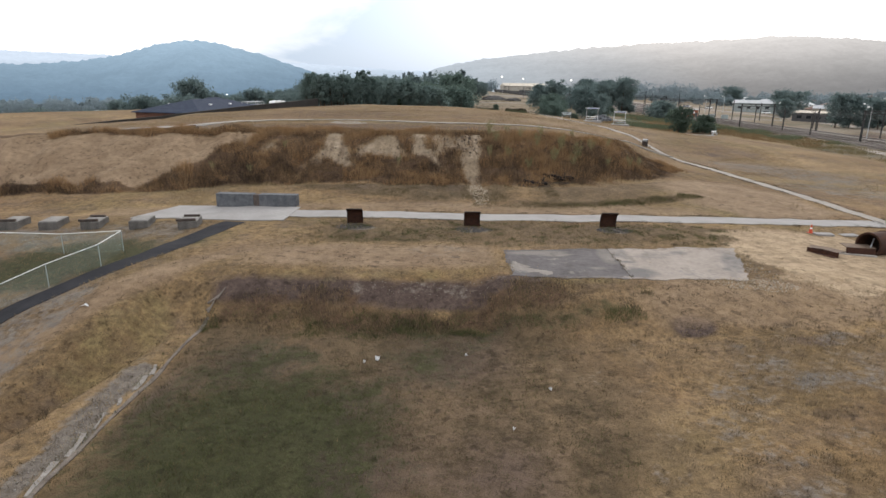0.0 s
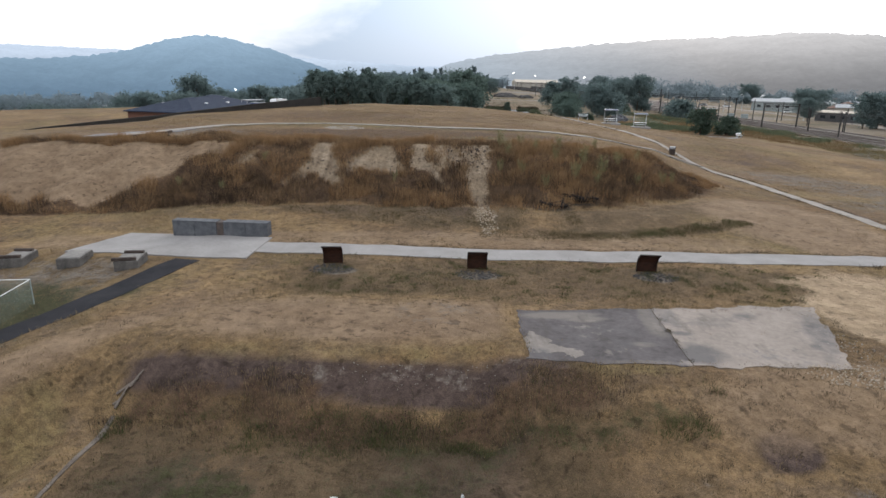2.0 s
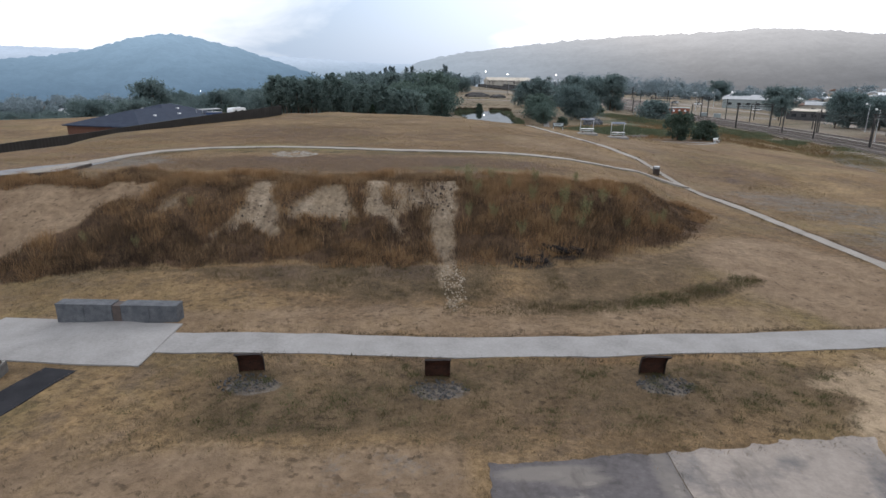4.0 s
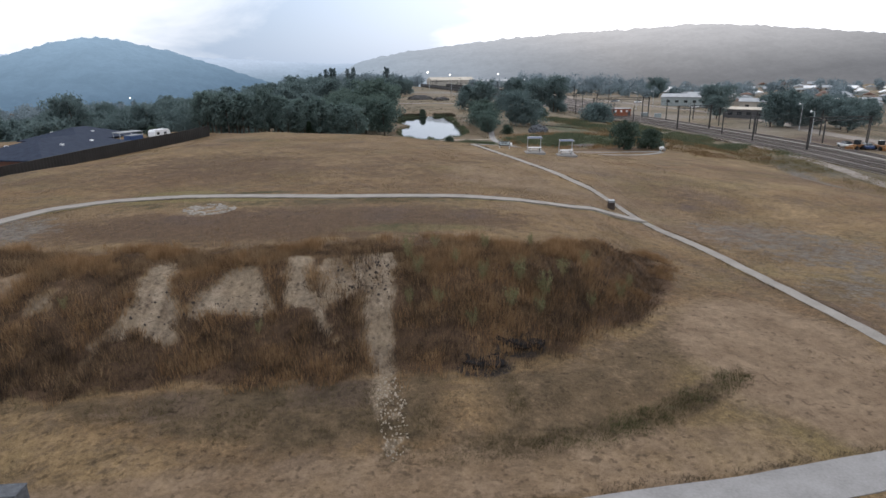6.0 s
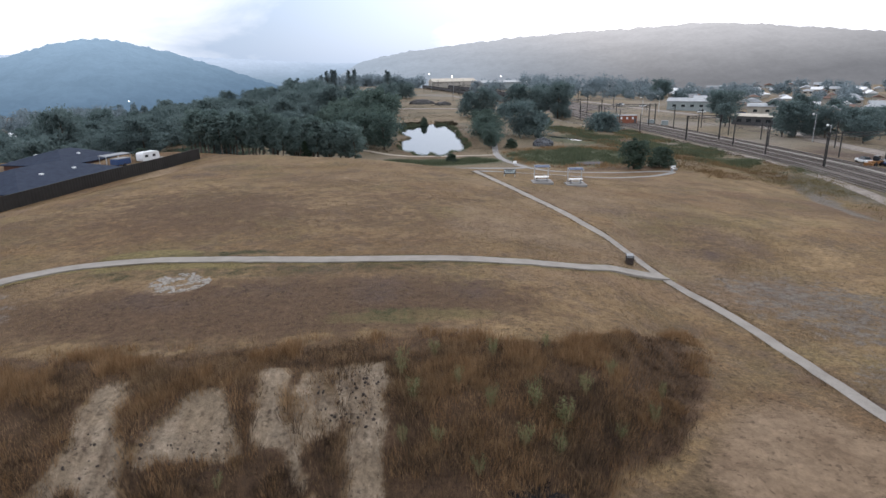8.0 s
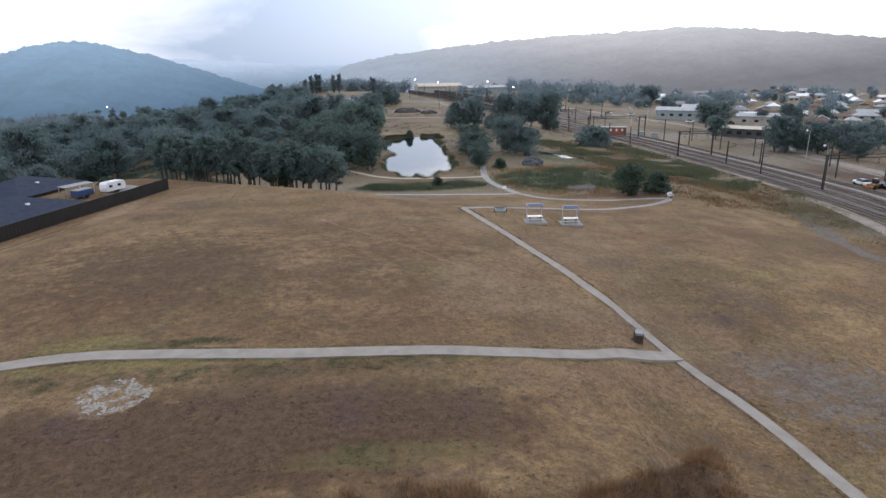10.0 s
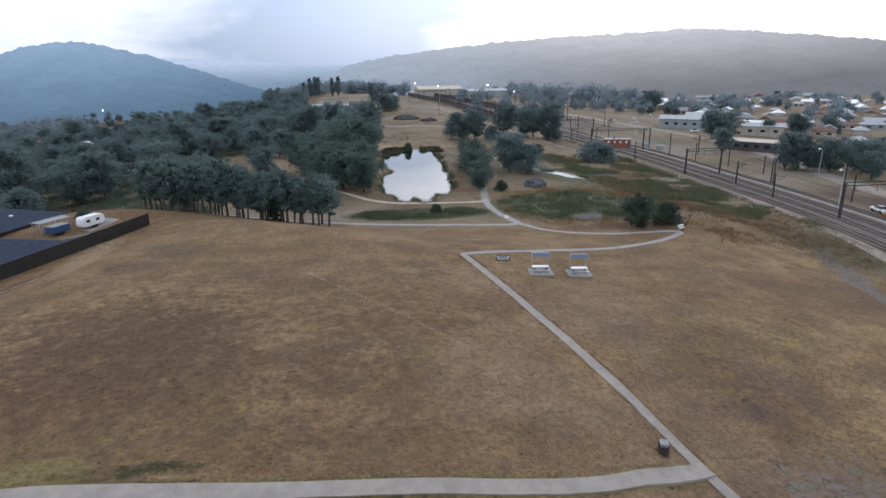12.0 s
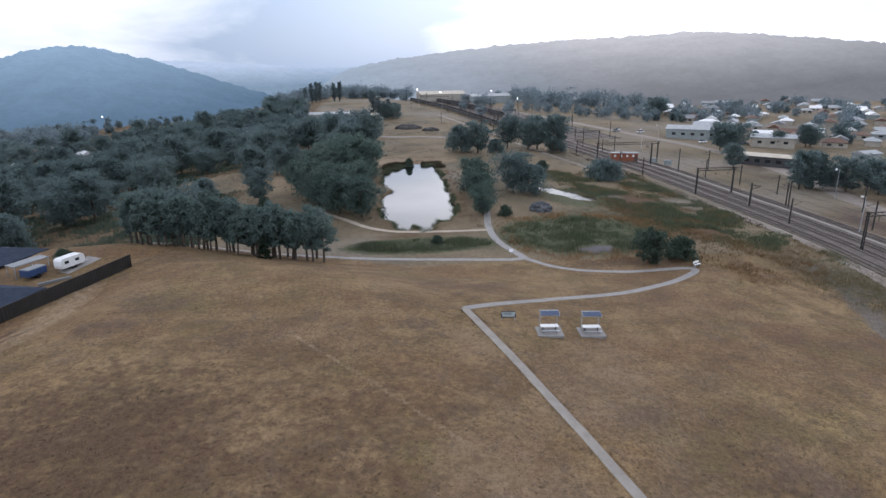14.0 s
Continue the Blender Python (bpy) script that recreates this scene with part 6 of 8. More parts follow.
box(bm, (0, 0, 0.4), (0.07, 0.07, 0.85))
part("post", bm, steel_grey, mk)
bm = bmesh.new()
box(bm, (0, -0.05, 0.85), (0.75, 0.04, 0.55), 0, -20)
part("plate", bm, white_paint, mk)
mound = thing("stone_mound", at_ground(48.3, 182.2, 0, 0.2), "rounded grey stone mound among the reeds", "mound")
g = random.Random(14)
bm = bmesh.new()
for k in range(90):
    a, h = g.uniform(0, 6.28), g.uniform(0, 1)
    r = 2.6 * math.sqrt(1 - h * h)
    bmesh.ops.create_icosphere(bm, subdivisions=1, radius=g.uniform(0.35, 0.62), matrix=pose(r * math.cos(a), r * math.sin(a), 1.9 * h, g.uniform(0, 360), g.uniform(0, 360), 0))
bmesh.ops.create_icosphere(bm, subdivisions=2, radius=1.0, matrix=Matrix.Diagonal((2.5, 2.5, 1.8, 1)))
part("boulders", bm, stone_grey, mound)


# ---- houses behind the boundary fence ----
sf = thing("sheet_fence", pose(0, 0, 0), "tall dark sheet-steel boundary fence at the field's edge", "fence")
fy = [78.0, 95.0, 115.0, 136.0]
run_pts = []
for a, b in zip(fy, fy[1:]):
    n = round((b - a) / 2.4)
    run_pts += [a + (b - a) * k / n for k in range(n)]
run_pts.append(fy[-1])
fence_pts = [(float(fence_x(q)), q) for q in run_pts]
for a, b in zip(fence_pts, fence_pts[1:]):
    za, zb = gz(a[0] + 0.3, a[1]), gz(b[0] + 0.3, b[1])
    n = 12
    bm = bmesh.new()
    d = Vector((b[0] - a[0], b[1] - a[1], 0))
    side = Vector((-d.y, d.x, 0)).normalized()
    low, top = [], []
    for k in range(n + 1):
        u = k / n
        q = Vector((a[0], a[1], 0)) + d * u + side * (0.02 if k % 2 else -0.02)
        z = za + (zb - za) * u
        low.append(bm.verts.new((q.x, q.y, z - 0.25))), top.append(bm.verts.new((q.x, q.y, z + 1.86)))
    for k in range(n):
        bm.faces.new((low[k], low[k + 1], top[k + 1], top[k]))
    bmesh.ops.solidify(bm, geom=bm.faces[:], thickness=0.012)
    part("sheet_panel", bm, fence_steel, sf)
    bm = bmesh.new()
    rod(bm, (a[0], a[1], za - 0.3), (a[0], a[1], za + 1.88), 0.03, n=4)
    part("post", bm, fence_steel, sf)
    bm = bmesh.new()
    rod(bm, (a[0], a[1], za + 1.88), (b[0], b[1], zb + 1.88), 0.035, n=4)
    part("top_rail", bm, fence_steel, sf)


def hip_roof(bm, w, d, z, rise, over=0.5, gable=0.0):
    """A hipped roof (gable 0) or a gable roof (gable 1) with its ridge along x."""
    w2, d2 = w / 2 + over, d / 2 + over
    r = w2 - d2 * (1 - gable)
    low = [bm.verts.new(q) for q in ((-w2, -d2, z), (w2, -d2, z), (w2, d2, z), (-w2, d2, z))]
    eave = [bm.verts.new((v.co.x, v.co.y, z + 0.16)) for v in low]
    a, b = bm.verts.new((-r, 0, z + 0.16 + rise)), bm.verts.new((r, 0, z + 0.16 + rise))
    bm.faces.new(low[::-1])
    for k in range(4):
        bm.faces.new((low[k], low[(k + 1) % 4], eave[(k + 1) % 4], eave[k]))
    bm.faces.new((eave[0], eave[1], b, a)), bm.faces.new((eave[2], eave[3], a, b))
    bm.faces.new((eave[1], eave[2], b)), bm.faces.new((eave[3], eave[0], a))


def house(name, x, y, turn, w, d, high, rise, wall_m, roof_m, label, windows=3, gable=0.0, vents=0, group="", category="house", z=None):
    ob = thing(name, pose(x, y, gz(x, y) if z is None else z, 0, 0, turn), label, category, group)
    bm = bmesh.new()
    box(bm, (0, 0, high / 2 - 0.5), (w, d, high + 1.0))
    part("wall", bm, wall_m, ob)
    bm = bmesh.new()
    hip_roof(bm, w, d, high, rise, 0.5, gable)
    roof = part("roof", bm, roof_m, ob)
    for k in range(vents):
        u = (k + 0.5) / vents - 0.5
        sy = -1 if k % 2 else 1
        bm = bmesh.new()
        box(bm, (u * w * 0.7, sy * d * 0.24, high + 0.2 + rise * 0.55), (0.55, 0.4, 0.28), 0, 0, 0.03)
        part("roof_vent", bm, white_paint, roof, "small white roof vent")
    for side in (-1, 1):
        for k in range(windows):
            u = ((k + 0.5) / windows - 0.5) * w * 0.9
            bm = bmesh.new()
            box(bm, (u, side * (d / 2 + 0.02), high * 0.56), (min(1.8, w / windows * 0.5), 0.06, min(1.2, high * 0.42)))
            part("window", bm, dark_glass, ob)
    if windows:
        bm = bmesh.new()
        box(bm, (w / 2 + 0.02, 0, 1.05), (0.06, 1.0, 2.1))
        part("door", bm, white_paint, ob)
    return ob


house("brick_house", -54.0, 143.4, 73.6, 15, 12, 2.6, 2.0, wall_brick, roof_blue, "brick house with a hipped slate-blue roof behind the fence", 4, 0, 3, z=-0.3)
house("brick_house", -47.0, 120.5, 73.6, 22, 14, 2.6, 2.2, wall_brick, roof_blue, "long brick house with a hipped slate-blue roof and white vents", 5, 0, 5, z=-0.3)
house("brick_house", -61.5, 101.0, 66, 15, 12, 2.4, 2.0, wall_brick, roof_blue, "brick house with a slate-blue roof below the field's edge", 4, 0, 4, z=-4.2)
cp = thing("carport", at_ground(-43.2, 138.3, 64, 0), "open carport with a pale roof beside the brick house", "carport")
bm = bmesh.new()
box(bm, (0, 0, 1.75), (5.5, 1.8, 0.12), 0, 4)
part("roof", bm, roof_grey, cp)
for sx in (-2.6, 0, 2.6):
    bm = bmesh.new()
    box(bm, (sx, -0.8, 0.8), (0.1, 0.1, 1.9))
    part("post", bm, steel_grey, cp)
bm = bmesh.new()
rod(bm, (-2.6, 0.8, -0.1), (-2.6, 0.8, 1.75), 0.05)
part("post", bm, steel_grey, cp)
single("caravan_pad", sheet([(-39.2, 138.0), (-37.2, 136.9), (-34.9, 142.8), (-37.3, 143.8)], 0.05, 0.2, 6), concrete_new, "pale concrete pad under the caravan", "paving", kind="structure")
cv = thing("caravan", at_ground(-37.9, 139.4, 66, -0.05) @ Matrix.Scale(0.70, 4), "white caravan parked on a concrete pad behind the fence", "caravan")
bm = bmesh.new()
prof = [(-2.9, 0.55), (2.6, 0.55), (3.0, 1.3), (2.75, 2.35), (2.2, 2.72), (-2.5, 2.72), (-2.95, 2.3), (-3.05, 1.2)]
ra = [bm.verts.new((u, -1.1, z)) for u, z in prof]
rb = [bm.verts.new((u, 1.1, z)) for u, z in prof]
bm.faces.new(ra), bm.faces.new(rb[::-1])
for k in range(len(prof)):
    bm.faces.new((ra[k], rb[k], rb[(k + 1) % 8], ra[(k + 1) % 8]))
bmesh.ops.recalc_face_normals(bm, faces=bm.faces[:])
bmesh.ops.bevel(bm, geom=bm.edges[:], offset=0.07, segments=2, affect="EDGES")
part("body", bm, white_paint, cv)
for u in (-1.7, 0.9):
    bm = bmesh.new()
    box(bm, (u, -1.11, 1.75), (1.0, 0.05, 0.6), 0, 0, 0.02)
    part("window", bm, dark_glass, cv)
bm = bmesh.new()
box(bm, (-0.45, -1.11, 1.45), (0.65, 0.05, 1.75), 0, 0, 0.02)
part("door", bm, white_paint, cv)
for u in (-1.4, 1.0):
    bm = bmesh.new()
    box(bm, (u, 0.1, 2.78), (0.8, 0.7, 0.2), 0, 0, 0.05)
    part("roof_hatch", bm, white_paint, cv)
for sy in (-1.0, 1.0):
    for u in (-0.4, 0.35):
        bm = bmesh.new()
        rod(bm, (u, sy - 0.1, 0.33), (u, sy + 0.1, 0.33), 0.33, n=18)
        part("wheel", bm, black_steel, cv)
bm = bmesh.new()
rod(bm, (2.6, -0.5, 0.5), (4.2, 0, 0.5), 0.05)
rod(bm, (2.6, 0.5, 0.5), (4.2, 0, 0.5), 0.05)
part("drawbar", bm, steel_grey, cv)
tl = thing("blue_trailer", at_ground(-41.6, 136.4, 68), "blue box trailer under the edge of the carport", "trailer")
bm = bmesh.new()
box(bm, (0, 0, 0.95), (3.0, 1.7, 1.0), 0, 0, 0.05)
part("body", bm, blue_paint, tl)
bm = bmesh.new()
box(bm, (0, 0, 1.5), (2.9, 1.6, 0.12), 0, 0, 0.04)
part("cover", bm, roof_grey, tl, "grey cover")
for sy in (-0.8, 0.8):
    bm = bmesh.new()
    rod(bm, (0, sy - 0.1, 0.32), (0, sy + 0.1, 0.32), 0.32, n=16)
    part("wheel", bm, black_steel, tl)

bm = bmesh.new()
box(bm, (0, 0, 0.2), (4.2, 0.3, 0.4), 0, 0, 0.02)
single("yard_edge", bm, roof_grey, "pale low concrete edge along the yard", "edging", kind="structure", at=at_ground(-37.8, 134.1, 43))

# ---- railway ----
rail_ys = [40, 90, 120, 150, 180, 205, 228, 250, 277, 304, 360, 420, 480, 535, 620, 722, 820, 900]


def along(off):
    return [(float(rail_x(q)) + off, q) for q in rail_ys]


path("rail_bed", along(4.0), 16.6, ballast, "broad brown ballast bed of the railway", step=7, lift=0.12, across=6)
path("yard_bed", [(float(rail_x(q)) + 25.5, q) for q in (335, 400, 470, 535, 620, 722, 800)], 24.0, ballast, "broad ballast bed of the goods yard", step=9, lift=0.12, across=6)
tr = tagged(new("railway_track"), "rusty steel rails on the ballast bed", "railway", kind="structure")
for mid_off in (-2.6, 1.5, 5.4, 10.6):
    for sgn in (-0.72, 0.72):
        part("rail", strip(along(mid_off + sgn), 0.11, lift=0.38, deep=0.2, step=9, across=1), rail_steel, tr)
for mid_off in (19.0, 24.0, 29.0, 35.0):
    for sgn in (-0.72, 0.72):
        part("rail", strip([(float(rail_x(q)) + mid_off + sgn, q) for q in (335, 400, 470, 535, 620, 722, 800)], 0.14, lift=0.38, deep=0.2, step=12, across=1), rail_steel, tr)
v, f = [], []
q = 100.0
while q < 330:
    for mid_off in (-2.6, 1.5, 5.4, 10.6):
        x = float(rail_x(q)) + mid_off
        z = gz(x, q) + 0.2
        b = len(v)
        v += [(x - 1.25, q - 0.13, z), (x + 1.25, q - 0.13, z), (x + 1.25, q + 0.13, z), (x - 1.25, q + 0.13, z), (x - 1.25, q - 0.13, z - 0.15), (x + 1.25, q - 0.13, z - 0.15)]
        f += [(b, b + 1, b + 2, b + 3), (b + 4, b + 5, b + 1, b)]
    q += 0.75
tagged(part("sleepers", (v, [], f), sleeper_mat, tr), kind="stuff")


def lattice_mast(bm, x, h, w=0.45):
    for sy in (-w / 2, w / 2):
        box(bm, (x, sy, h / 2), (0.20, 0.16, h))
    n = int(h / 0.9)
    for k in range(n):
        a, b = (k * h / n, (k + 1) * h / n)
        s_ = w / 2 if k % 2 else -w / 2
        rod(bm, (x, -s_, a), (x, s_, b), 0.035, n=4)


def portal(y, span, high, off=0.0, label="dark steel catenary portal across the tracks"):
    x = float(rail_x(y)) + off
    ob = thing("catenary_portal", pose(x, y, gz(x, y) + 0.05, 0, 0, 0), label, "gantry", "catenary masts")
    for sx in (-span / 2, span / 2):
        bm = bmesh.new()
        lattice_mast(bm, sx, high)
        part("mast", bm, mast_steel, ob)
    bm = bmesh.new()
    for zz in (high - 0.15, high - 0.85):
        box(bm, (0, 0, zz), (span + 1.2, 0.18, 0.18))
    n = int(span / 1.2)
    for k in range(n):
        a, b = -span / 2 + k * span / n, -span / 2 + (k + 1) * span / n
        lo, hi = (high - 0.85, high - 0.15) if k % 2 else (high - 0.15, high - 0.85)
        rod(bm, (a, 0, lo), (b, 0, hi), 0.035, n=4)
    part("beam", bm, mast_steel, ob)
    for k in range(3):
        u = -span / 2 + (k + 0.5) * span / 3
        bm = bmesh.new()
        rod(bm, (u, 0, high - 0.85), (u, 0, high - 2.0), 0.05, n=5)
        rod(bm, (u - 0.5, 0, high - 1.9), (u + 0.5, 0, high - 2.1), 0.035, n=5)
        part("dropper", bm, mast_steel, ob)
    return ob


portal(147.0, 15, 7.6, 9.0)
portal(203.0, 11.0, 7.6, 1.3)
portal(262.0, 24, 8.0, 1.5)
portal(304.0, 18, 8.0, 1.0)
portal(362.0, 24, 8.0, 1.0)
portal(430.0, 24, 8.0, 1.0)
portal(520.0, 24, 8.0, 0.0)
portal(600.0, 24, 8.0, 0.0)


def post_mast(x, y, high, arm, label="dark single catenary mast with a bracket arm"):
    ob = thing("catenary_mast", pose(x, y, gz(x, y), 0, 0, 0), label, "mast", "catenary masts")
    bm = bmesh.new()
    box(bm, (0, 0, high / 2), (0.25, 0.25, high), 0, 0, 0.02)
    part("mast", bm, mast_steel, ob)
    bm = bmesh.new()
    rod(bm, (0, 0, high - 0.5), (arm, 0, high - 0.9), 0.05, n=5)
    rod(bm, (0, 0, high - 1.7), (arm, 0, high - 1.0), 0.04, n=5)
    part("bracket_arm", bm, mast_steel, ob)
    return ob


for x, y, h, arm in [(105.6, 186.6, 6.0, 2.5), (114.8, 185, 6.0, -2.5), (122.2, 198.5, 5.5, -2.5), (94.8, 286, 6.5, 2.5), (114.3, 259.6, 7.5, -2.5), (118, 228, 6.0, -2.5), (100, 236, 6.0, 2.5), (87.1, 402, 9.0, 3), (110, 330, 7, -3), (84, 345, 7, 3), (76, 470, 8, 3), (60, 560, 8, 3), (118, 120, 6.5, -2.5), (100, 112, 6.5, 2.5), (103, 168, 6.0, 2.5), (117, 160, 6.5, -2.5), (121, 214, 6.0, -2.5), (98, 250, 6.5, 2.5), (113, 290, 7.0, -2.5), (92, 318, 7.0, 2.5), (107, 352, 7.0, -2.5), (80, 380, 7.5, 3), (104, 392, 7.5, -3), (98, 446, 8, -3), (72, 505, 8, 3), (90, 512, 8, -3), (122, 450, 8, -3), (112, 540, 8, -3), (48, 610, 9, 3), (70, 640, 9, -3), (95, 660, 9, -3), (128, 175, 7.0, -2.5), (126, 240, 7.0, -2.5), (52.4, 397, 8.0, 3), (67, 350, 10.0, 3), (79, 364, 9.5, -3), (106.5, 310, 9.0, 2.5), (112, 254.5, 8.5, -2.5), (107.6, 290, 6.0, 2.5), (115.5, 241, 8.0, -2.5), (104.6, 185, 6.5, 2.5), (114, 183, 7.0, -2.5), (118, 470, 9, -3), (100, 480, 9, 3), (130, 520, 9, -3), (84, 560, 9, 3), (118, 590, 9, -3), (60, 600, 9, 3), (140, 420, 8, -3), (126, 380, 8, -3), (132, 340, 8, -3), (45, 520, 9, 3), (92, 620, 9, -3)]:
    post_mast(x, y, h, arm)
wires = bmesh.new()
for off, zz in ((-2.6, 6.0), (1.5, 6.0), (5.4, 6.0), (-2.6, 7.1), (5.4, 7.1)):
    pts = [(float(rail_x(q)) + off, q, gz(float(rail_x(q)) + off, q) + zz) for q in (100, 146, 205, 262, 304, 362, 430, 520)]
    for a, b in zip(pts, pts[1:]):
        rod(wires, a, b, 0.018, n=4)
single("overhead_wires", wires, black_steel, "thin overhead wires above the railway", "wires", kind="structure")


def street_lamp(x, y, high, lit, label):
    ob = thing("street_lamp", pose(x, y, gz(x, y), 0, 0, 0), label, "street lamp", "lamps of the town")
    bm = bmesh.new()
    rod(bm, (0, 0, -0.2), (0, 0, high), 0.11, 0.06, 8)
    part("pole", bm, steel_grey, ob)
    bm = bmesh.new()
    rod(bm, (0, 0, high), (-1.2, -0.3, high + 0.25), 0.05, n=6)
    part("arm", bm, steel_grey, ob)
    bm = bmesh.new()
    bmesh.ops.create_icosphere(bm, subdivisions=2, radius=0.28 if lit < 2 else 0.40, matrix=pose(-1.3, -0.35, high + 0.2))
    part("lantern", bm, lamp_glow if lit else white_paint, ob, "glowing lamp head" if lit else "pale lamp head")
    return ob


for x, y, h, lit in [(140.2, 250, 7.0, 1), (112.0, 158, 8.0, 0), (133, 190, 8.0, 0), (150, 172, 8, 0), (53, 541, 14, 2), (72, 541, 14, 2), (118, 560, 13, 2), (-198, 562, 11, 2), (-108, 330, 7, 1), (130, 300, 8, 0), (148, 320, 8, 0), (126, 500, 10, 1)]:
    street_lamp(x, y, h, lit, "tall street lamp, lit in the morning haze" if lit else "tall grey street lamp beside the railway")

# goods train of low dark wagons
wagon = None
for k in range(17):
    y = 410 + 15.2 * k
    x, x2 = float(rail_x(y - 6)) - 7.5, float(rail_x(y + 6)) - 7.5
    turn = math.degrees(math.atan2(12, x2 - x))
    m = pose((x + x2) / 2, y, gz((x + x2) / 2, y) + 0.42, 0, 0, turn)
    if wagon is None:
        wagon = thing("goods_wagon", m, "dark open goods wagon in a standing train", "wagon", "goods train")
        bm = bmesh.new()
        box(bm, (0, 0, 1.9), (13.4, 2.7, 1.9), 0, 0, 0.05)
        part("body", bm, wall_dark, wagon)
        bm = bmesh.new()
        box(bm, (0, 0, 2.95), (12.6, 2.3, 0.35), 0, 0, 0.12)
        part("load", bm, charcoal, wagon)
        for u in (-4.6, 4.6):
            bm = bmesh.new()
            for sy in (-0.72, 0.72):
                for du in (-0.9, 0.9):
                    rod(bm, (u + du, sy - 0.06, 0.45), (u + du, sy + 0.06, 0.45), 0.45, n=12)
            box(bm, (u, 0, 0.7), (2.6, 1.8, 0.35))
            part("bogie", bm, mast_steel, wagon)
    else:
        copy_thing(wagon, m)
for k in range(12):
    y = 470 + 15.2 * k
    x, x2 = float(rail_x(y - 6)) + 15.0, float(rail_x(y + 6)) + 15.0
    copy_thing(wagon, pose((x + x2) / 2, y, gz((x + x2) / 2, y) + 0.42, 0, 0, math.degrees(math.atan2(12, x2 - x))))

# lineside equipment
hut = thing("signal_hut", pose(107.5, 268, gz(107.5, 268) + 0.1, 0, 0, -14), "long red-brown lineside hut with small white windows", "hut")
bm = bmesh.new()
box(bm, (0, 0, 1.5), (10.0, 2.8, 3.2), 0, 0, 0.03)
part("wall", bm, red_board, hut)
bm = bmesh.new()
box(bm, (0, 0, 3.2), (10.5, 3.3, 0.16), 0, 2, 0.02)
part("roof", bm, roof_grey, hut)
for k in range(4):
    bm = bmesh.new()
    box(bm, (-3.6 + 2.3 * k, -1.42, 2.1), (0.75, 0.06, 0.85))
    part("window", bm, white_paint, hut, "small white window")
bm = bmesh.new()
box(bm, (4.3, -1.42, 1.0), (0.9, 0.06, 2.0))
part("door", bm, wall_dark, hut)
for x, y in ((116.5, 262), (119.5, 256)):
    ob = thing("relay_cabinet", pose(x, y, gz(x, y) + 0.05, 0, 0, -14), "pale grey relay cabinet beside the tracks", "cabinet", "lineside cabinets")
    bm = bmesh.new()
    box(bm, (0, 0, 0.8), (2.6, 0.9, 1.6), 0, 0, 0.03)
    part("body", bm, wall_grey, ob)
    bm = bmesh.new()
    box(bm, (0, 0, 1.65), (2.8, 1.1, 0.1), 0, 0, 0.02)
    part("lid", bm, roof_pale, ob)
path("cable_trough", [(float(rail_x(q)) + 8.0, q) for q in (110, 130, 150, 175, 200, 230, 262, 300)], 0.9, concrete_warm, "pale concrete cable trough beside the tracks", step=5, lift=0.25, deep=0.5)


def loader(x, y, turn):
    ob = thing("wheel_loader", pose(x, y, gz(x, y), 0, 0, turn), "orange-yellow earthmover parked beyond the railway", "earthmover", "earthmovers")
    ob.matrix_world = ob.matrix_world @ Matrix.Scale(0.7, 4)
    yellow = orange_paint
    for name, c, size, m in (("chassis", (0, 0, 1.2), (5.0, 2.0, 0.9), yellow), ("cab", (0.4, 0, 2.4), (1.6, 1.5, 1.5), dark_glass), ("bucket", (-3.6, 0, 0.7), (1.0, 2.6, 1.1), yellow), ("arm", (-2.4, 0, 1.4), (2.4, 0.4, 0.4), yellow)):
        bm = bmesh.new()
        box(bm, c, size, 0, 0, 0.08)
        part(name, bm, m, ob)
    for u in (-1.5, 1.5):
        for sy in (-1.0, 1.0):
            bm = bmesh.new()
            rod(bm, (u, sy - 0.25, 0.7), (u, sy + 0.25, 0.7), 0.7, n=16)
            part("wheel", bm, black_steel, ob)
    return ob


orange_paint = plain("orange_yellow_paint", (0.20, 0.092, 0.032), (0.28, 0.135, 0.045), 2, 0.5)
loader(114.8, 146.5, 20)
loader(119.5, 144.5, 75)


def car(x, y, turn, paint, label):
    ob = thing("parked_car", pose(x, y, gz(x, y) + 0.05, 0, 0, turn), label, "car", "parked cars")
    bm = bmesh.new()
    box(bm, (0, 0, 0.62), (4.4, 1.75, 0.62), 0, 0, 0.14)
    part("body", bm, paint, ob)
    bm = bmesh.new()
    bmesh.ops.create_cone(bm, cap_ends=True, segments=4, radius1=1.55, radius2=1.05, depth=0.55, matrix=pose(-0.2, 0, 1.18) @ Matrix.Diagonal((1.15, 0.74, 1, 1)) @ pose(0, 0, 0, 0, 0, 45))
    part("cabin", bm, dark_glass, ob)
    for u in (-1.35, 1.35):
        for sy in (-0.8, 0.8):
            bm = bmesh.new()
            rod(bm, (u, sy - 0.1, 0.32), (u, sy + 0.1, 0.32), 0.32, n=14)
            part("wheel", bm, black_steel, ob)
    return ob


g = random.Random(31)
for x, y, t_, p_, c_ in [(115.5, 150.5, 80, white_paint, "white"), (117.5, 146.5, 70, blue_paint, "blue"), (170, 318, 10, white_paint, "white"), (176, 316, 15, roof_grey, "grey"), (182, 314, 12, white_paint, "white"), (188, 312, 10, blue_paint, "blue"), (150, 372, 40, white_paint, "white"), (146, 365, 30, roof_grey, "grey"), (158, 360, 20, white_paint, "white"), (160, 232, 80, white_paint, "white"), (164, 226, 80, roof_grey, "grey")]:
    car(x, y, t_, p_, c_ + " car parked among the sheds beyond the railway")

